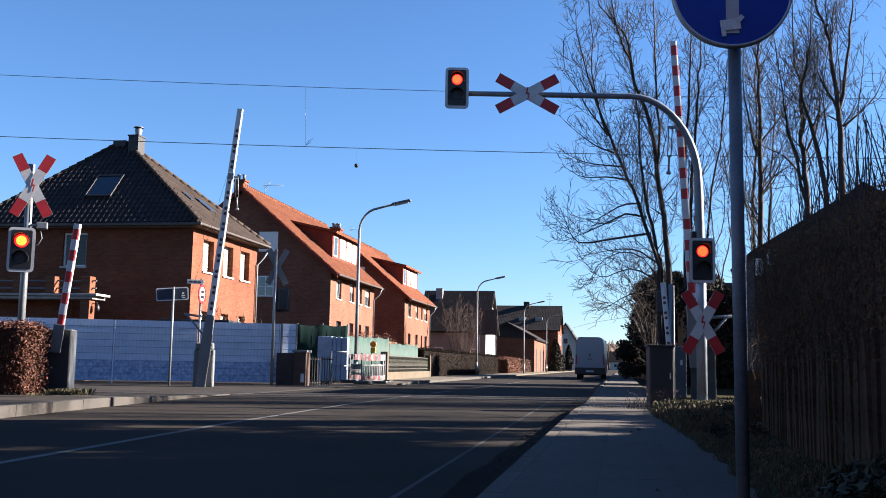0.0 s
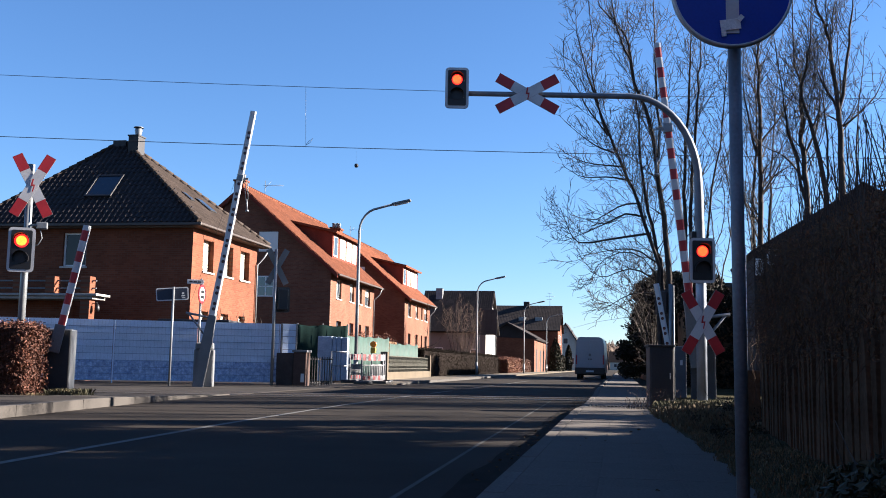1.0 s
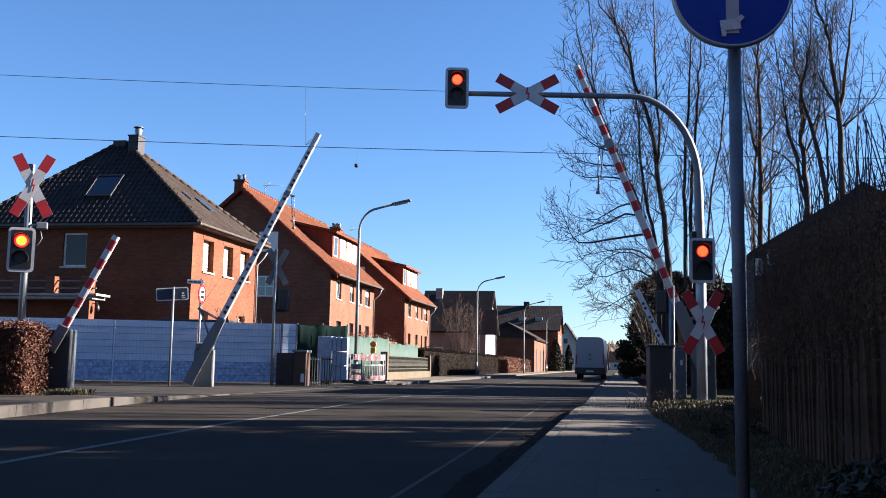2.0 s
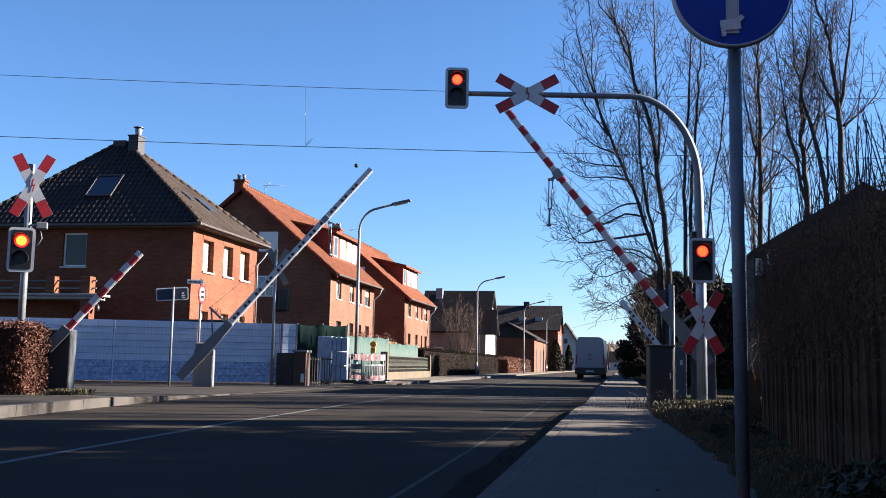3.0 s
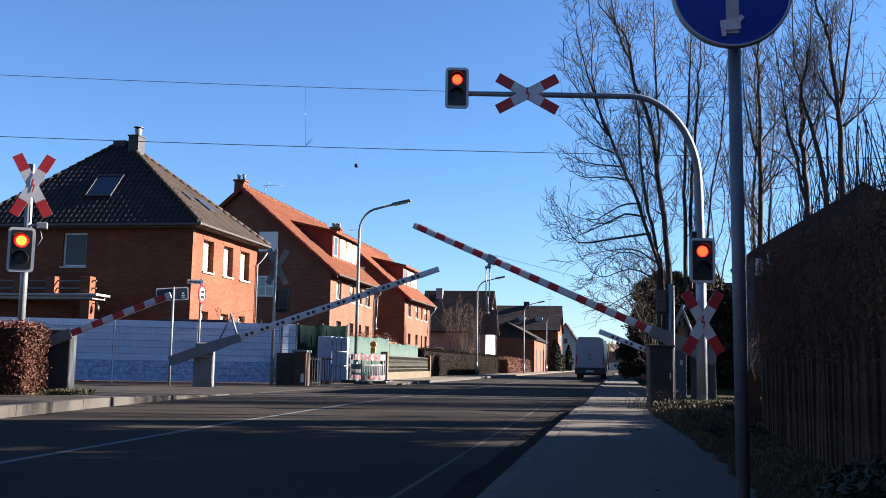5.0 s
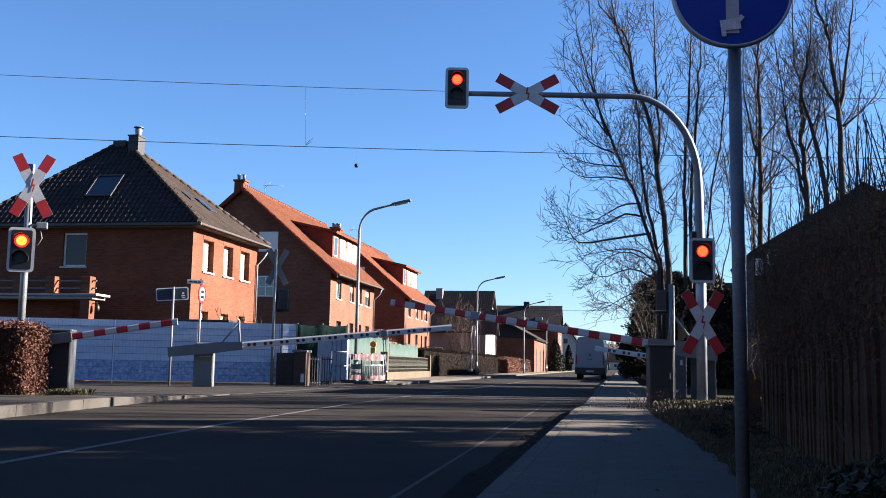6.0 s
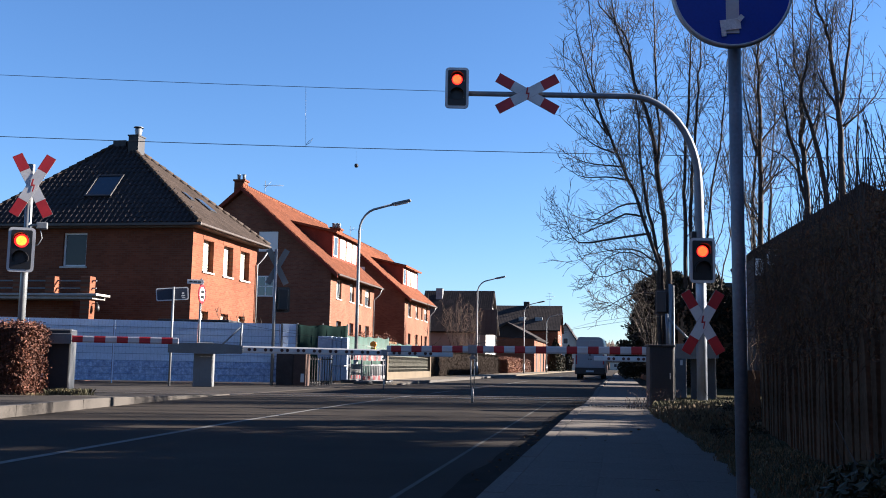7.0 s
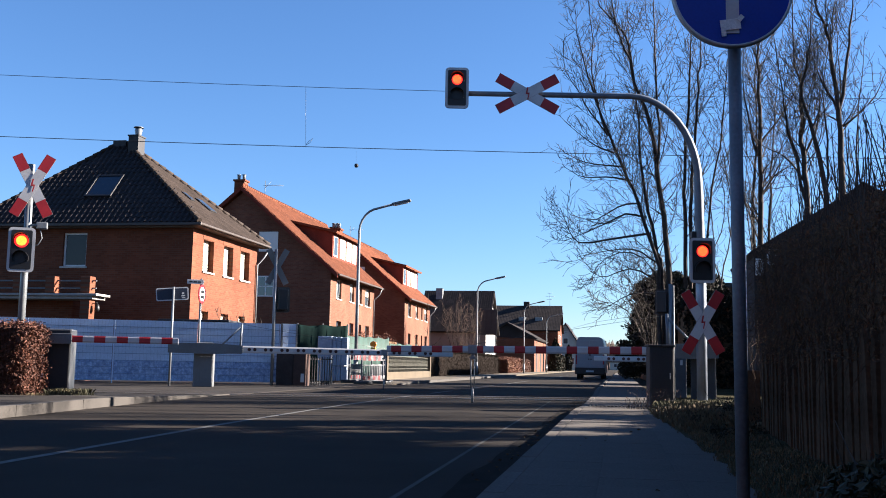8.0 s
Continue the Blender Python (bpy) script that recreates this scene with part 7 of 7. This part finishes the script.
# ---- cabinet, verge and small things beside the footpath ----
cb = thing("switch_cabinet", "dark grey steel switch cabinet beside the footpath", "cabinet", pose(0.66, 17.0, 0.03, 0, 0, 8))
bm = BM()
box(bm, (-0.20, -0.16, 0.0), (0.20, 0.2, 1.05), 0.015)
part("case", bm, DARK_CASE, cb)
bm = BM()
box(bm, (-0.225, -0.18, 1.05), (0.225, 0.22, 1.085), 0.01)
part("lid", bm, DARK_CASE, cb)
bm = BM()
box(bm, (-0.18, -0.172, 0.1), (0.18, -0.161, 1.0), 0.004)
dr = part("door", bm, DARK_CASE, cb)
bm = BM()
box(bm, (0.12, -0.19, 0.52), (0.14, -0.173, 0.62), 0.004)
part("handle", bm, GREY_METAL, dr)
bm = BM()
tube(bm, [(0.25, 0.1, 0.0), (0.25, 0.1, 2.1)], 0.014, 8)
solo("marker_pole", bm, GREY_METAL, "thin galvanised marker pole beside the cabinet", "pole", m=pose(0.66, 17.0, 0.03, 0, 0, 8))

cb2 = thing("switch_cabinet", "pale grey switch cabinet with a small label", "cabinet", pose(1.17, 20.65, 0.1, 0, 0, 8))
bm = BM()
box(bm, (-0.13, -0.12, 0.0), (0.13, 0.15, 1.08), 0.012)
part("case", bm, mat("blue grey cabinet paint", (0.060, 0.068, 0.082), 0.55, vary=0.2, bump=0.08), cb2)
bm = BM()
box(bm, (0.0, -0.127, 0.70), (0.05, -0.121, 0.80), 0.003)
part("label_plate", bm, SIGN_WHITE, cb2)
shed = thing("slatted_screen", "dark slatted screen panel beside a house", "screen", pose(-13.75, 96.0, 0.0))
for k in range(7):
    bm = BM()
    box(bm, (k * 0.28, 0.03 * (k % 2), 3.7), (k * 0.28 + 0.285, 0.03 * (k % 2) + 0.08, 6.2), 0.01)
    part("slat", bm, DARK_CASE, shed)
for x in (0.1, 1.75):
    bm = BM()
    box(bm, (x, 0.1, -0.1), (x + 0.1, 0.2, 6.1), 0.01)
    part("post", bm, DARK_GREY, shed)

bm = BM()
tube(bm, [(0, 0, 0), (0, 0, 3.1)], 0.028, 8)
solo("steel_post", bm, SIGN_WHITE, "thin pale steel post behind the fence", "post", m=pose(2.46, 20.4, 0.08))
cp = thing("carport", "dark flat carport roof behind the privacy fence", "carport", pose(-15.75, 32.0, -0.05, 0, 0, 8))
bm = BM()
box(bm, (0, 0, 2.10), (2.5, 1.8, 2.18), 0.02)
part("roof", bm, DARK_CASE, cp)
for x in (0.1, 2.4):
    for y in (0.1, 1.6):
        bm = BM()
        box(bm, (x, y, -0.15), (x + 0.1, y + 0.1, 2.10), 0.008)
        part("post", bm, DARK_CASE, cp)
bm = BM()
tube(bm, [(-6.9, 150.0, 6.6), (-2.6, 100.0, 5.2), (2.2, 51.0, 3.6)], 0.014, 5)
solo("street_cable", bm, BLACK, "thin black cable across the far street", "cable")

ss = thing("speed_sign", "round red-edged sign on a thin post along the street", "sign", pose(0.42, 78.0, 0.05))
bm = BM()
tube(bm, [(0, 0, 0), (0, 0, 2.55)], 0.03, 8)
part("post", bm, GREY_METAL, ss)
bm = BM()
disc(bm, (0, -0.05, 2.25), (0, 1, 0), 0.30, 0.02, 24)
sp_ = part("plate", bm, RED, ss, "red-edged round plate")
bm = BM()
disc(bm, (0, -0.063, 2.25), (0, 1, 0), 0.22, 0.004, 24)
part("white_disc", bm, SIGN_WHITE, sp_)

# raised verge and grass, creeping over the edge of the slabs
EDGE_X = [(0, 0.64), (7.0, 0.68), (9.0, 0.62), (11.0, 0.56), (14.0, 0.42), (16.2, 0.42), (17.2, 0.74), (18.5, 0.80), (40, 0.84)]


def verge_edge(y):
    return ramp(y, EDGE_X) + 0.05 * noise.noise(Vector((0, y * 2.3, 7))) + 0.03 * noise.noise(Vector((0, y * 7.0, 2)))


def verge_z(x, y):
    d = x - verge_edge(y)
    return ramp(y, RIGHT_Z) + ramp(d, [(-1, -0.05), (0, -0.004), (0.06, 0.018), (0.4, 0.05), (1.2, 0.07), (5.0, 0.02), (12.0, -0.10)]) + 0.035 * noise.noise(Vector((x, y, 0)) * 1.6) * min(1, max(0, d * 4))


bm = BM()
rows = []
for y in steps(1.0, 31, 0.18):
    e = verge_edge(y)
    rows.append([bm.verts.new((e + d, y, verge_z(e + d, y))) for d in (-0.01, 0.05, 0.16, 0.34, 0.6, 1.0, 1.7, 2.8, 5.2, 11.0)])
for a, b in zip(rows, rows[1:]):
    for k in range(9):
        bm.faces.new((a[k], a[k + 1], b[k + 1], b[k])).smooth = True
solo("verge", bm, mat("mossy verge soil", (0.046, 0.041, 0.019), 0.95, vary=0.5, scale=3, fine=40, bump=0.7, depth=0.02, spec=0.04), "raised verge of earth and dead grass", "verge", kind="structure")


def blades(name, label, n, area, h, material, seed, ground=lambda x, y: 0.0):
    rng = np.random.default_rng(seed)
    x = area[0] + (area[1] - area[0]) * rng.random(n)
    y = area[2] + (area[3] - area[2]) * rng.random(n)
    V, Fc = [], []
    for a, b in zip(x, y):
        if ground is verge_z and a < verge_edge(b) - 0.02:
            continue
        z = ground(a, b)
        hh = h * (0.4 + 0.9 * rng.random())
        az = rng.random() * 6.28
        lean = hh * (0.1 + 0.5 * rng.random())
        w = 0.0045
        dx, dy = math.cos(az), math.sin(az)
        i = len(V)
        V += [(a - dy * w, b + dx * w, z), (a + dy * w, b - dx * w, z), (a + dx * lean * 0.4, b + dy * lean * 0.4, z + hh * 0.65), (a + dx * lean, b + dy * lean, z + hh * 0.85)]
        Fc += [(i, i + 1, i + 2), (i + 1, i + 3, i + 2)]
    me = bpy.data.meshes.new(name)
    me.from_pydata(V, [], Fc)
    me.materials.append(material)
    return tagged(new(name, me), label, "grass", kind="stuff")


blades("grass", "tufts of dry yellow-green grass on the verge", 14000, (0.50, 2.4, 14.6, 20.5), 0.10, VERGEGRASS, 51, verge_z)
blades("grass", "long dry grass and weeds along the slabs", 5000, (0.42, 1.5, 10.0, 15.2), 0.08, DRYGRASS, 55, verge_z)
blades("grass", "short dead grass along the fence foot", 5000, (0.62, 1.22, 3.0, 10.0), 0.035, DRYGRASS, 52, verge_z)
blades("grass", "tuft of grass at the barrier foot", 1000, (-9.30, -8.72, 14.95, 15.6), 0.13, VERGEGRASS, 53, lambda x, y: 0.09)
blades("grass", "dry grass under the hedge", 2200, (-11.5, -9.2, 14.5, 15.1), 0.08, DRYGRASS, 54, lambda x, y: 0.08)
sh2 = thing("dry_shrub", "small bare thorny shrub beside the cabinet", "shrub", pose(0.45, 16.2, 0.03))
V, Fc = [], []
for _ in range(60):
    ps, _d = bend(rr, Vector((rr.uniform(-0.35, 0.5), rr.uniform(-0.5, 0.3), 0)), Vector((rr.uniform(-0.8, 0.8), rr.uniform(-0.8, 0.8), 1)), rr.uniform(0.15, 0.5), 4, 0.3, 0.0)
    limb(V, Fc, ps, 0.006, 0.002, 4)
me = bpy.data.meshes.new("stem_growth")
me.from_pydata([tuple(v) for v in V], [], Fc)
me.materials.append(TWIG)
st = new("stem_growth", me)
st.parent = sh2
tagged(st, kind="stuff")
leaf_mass("leaves", sh2, [(rr.uniform(-0.4, 0.55), rr.uniform(-0.55, 0.35), rr.uniform(0.03, 0.4)) for _ in range(90)], 0.016, BEECH, 61)

# fallen leaves and grit along the gutter and on the footpath
rng = np.random.default_rng(95)
lit = np.concatenate([np.stack([-0.98 + 0.3 * rng.random(150), 6.0 + 15.0 * rng.random(150), np.full(150, 0.014)], 1),
                      np.stack([-0.5 + 1.2 * rng.random(12), 3.5 + 11.0 * rng.random(12), np.full(12, 0.108)], 1)])
ll = leaf_mass("leaf_litter", None, lit, 0.018, mat("dead leaf", (0.085, 0.058, 0.032), 0.9, vary=0.4, bump=0, spec=0.1, piece=0.4), 96, flat=0.85)
tagged(ll, "dead leaves and grit along the gutter and footpath", "leaves", kind="stuff")


def motions():
    for key, boom in (("R", boom_r), ("M", boom_m), ("L", boom_l), ("F", boom_f)):
        rows = ANGLES[key]
        walk(boom, [(t, pose(0, 0, 0, 0, -a, 0) @ Matrix.Translation((0, 0, OFFSETS[key]))) for t, a in rows])
        for ob in boom.children:
            if ob.name.startswith("hanging_support"):
                times = sorted({t for t, _ in rows} | {t for t, _ in LEANS})
                walk(ob, [(t, pose(ob["hang"], 0.0, -0.17, 0, angle_at(rows, t) - angle_at(LEANS, t), 0)) for t in times])


motions()
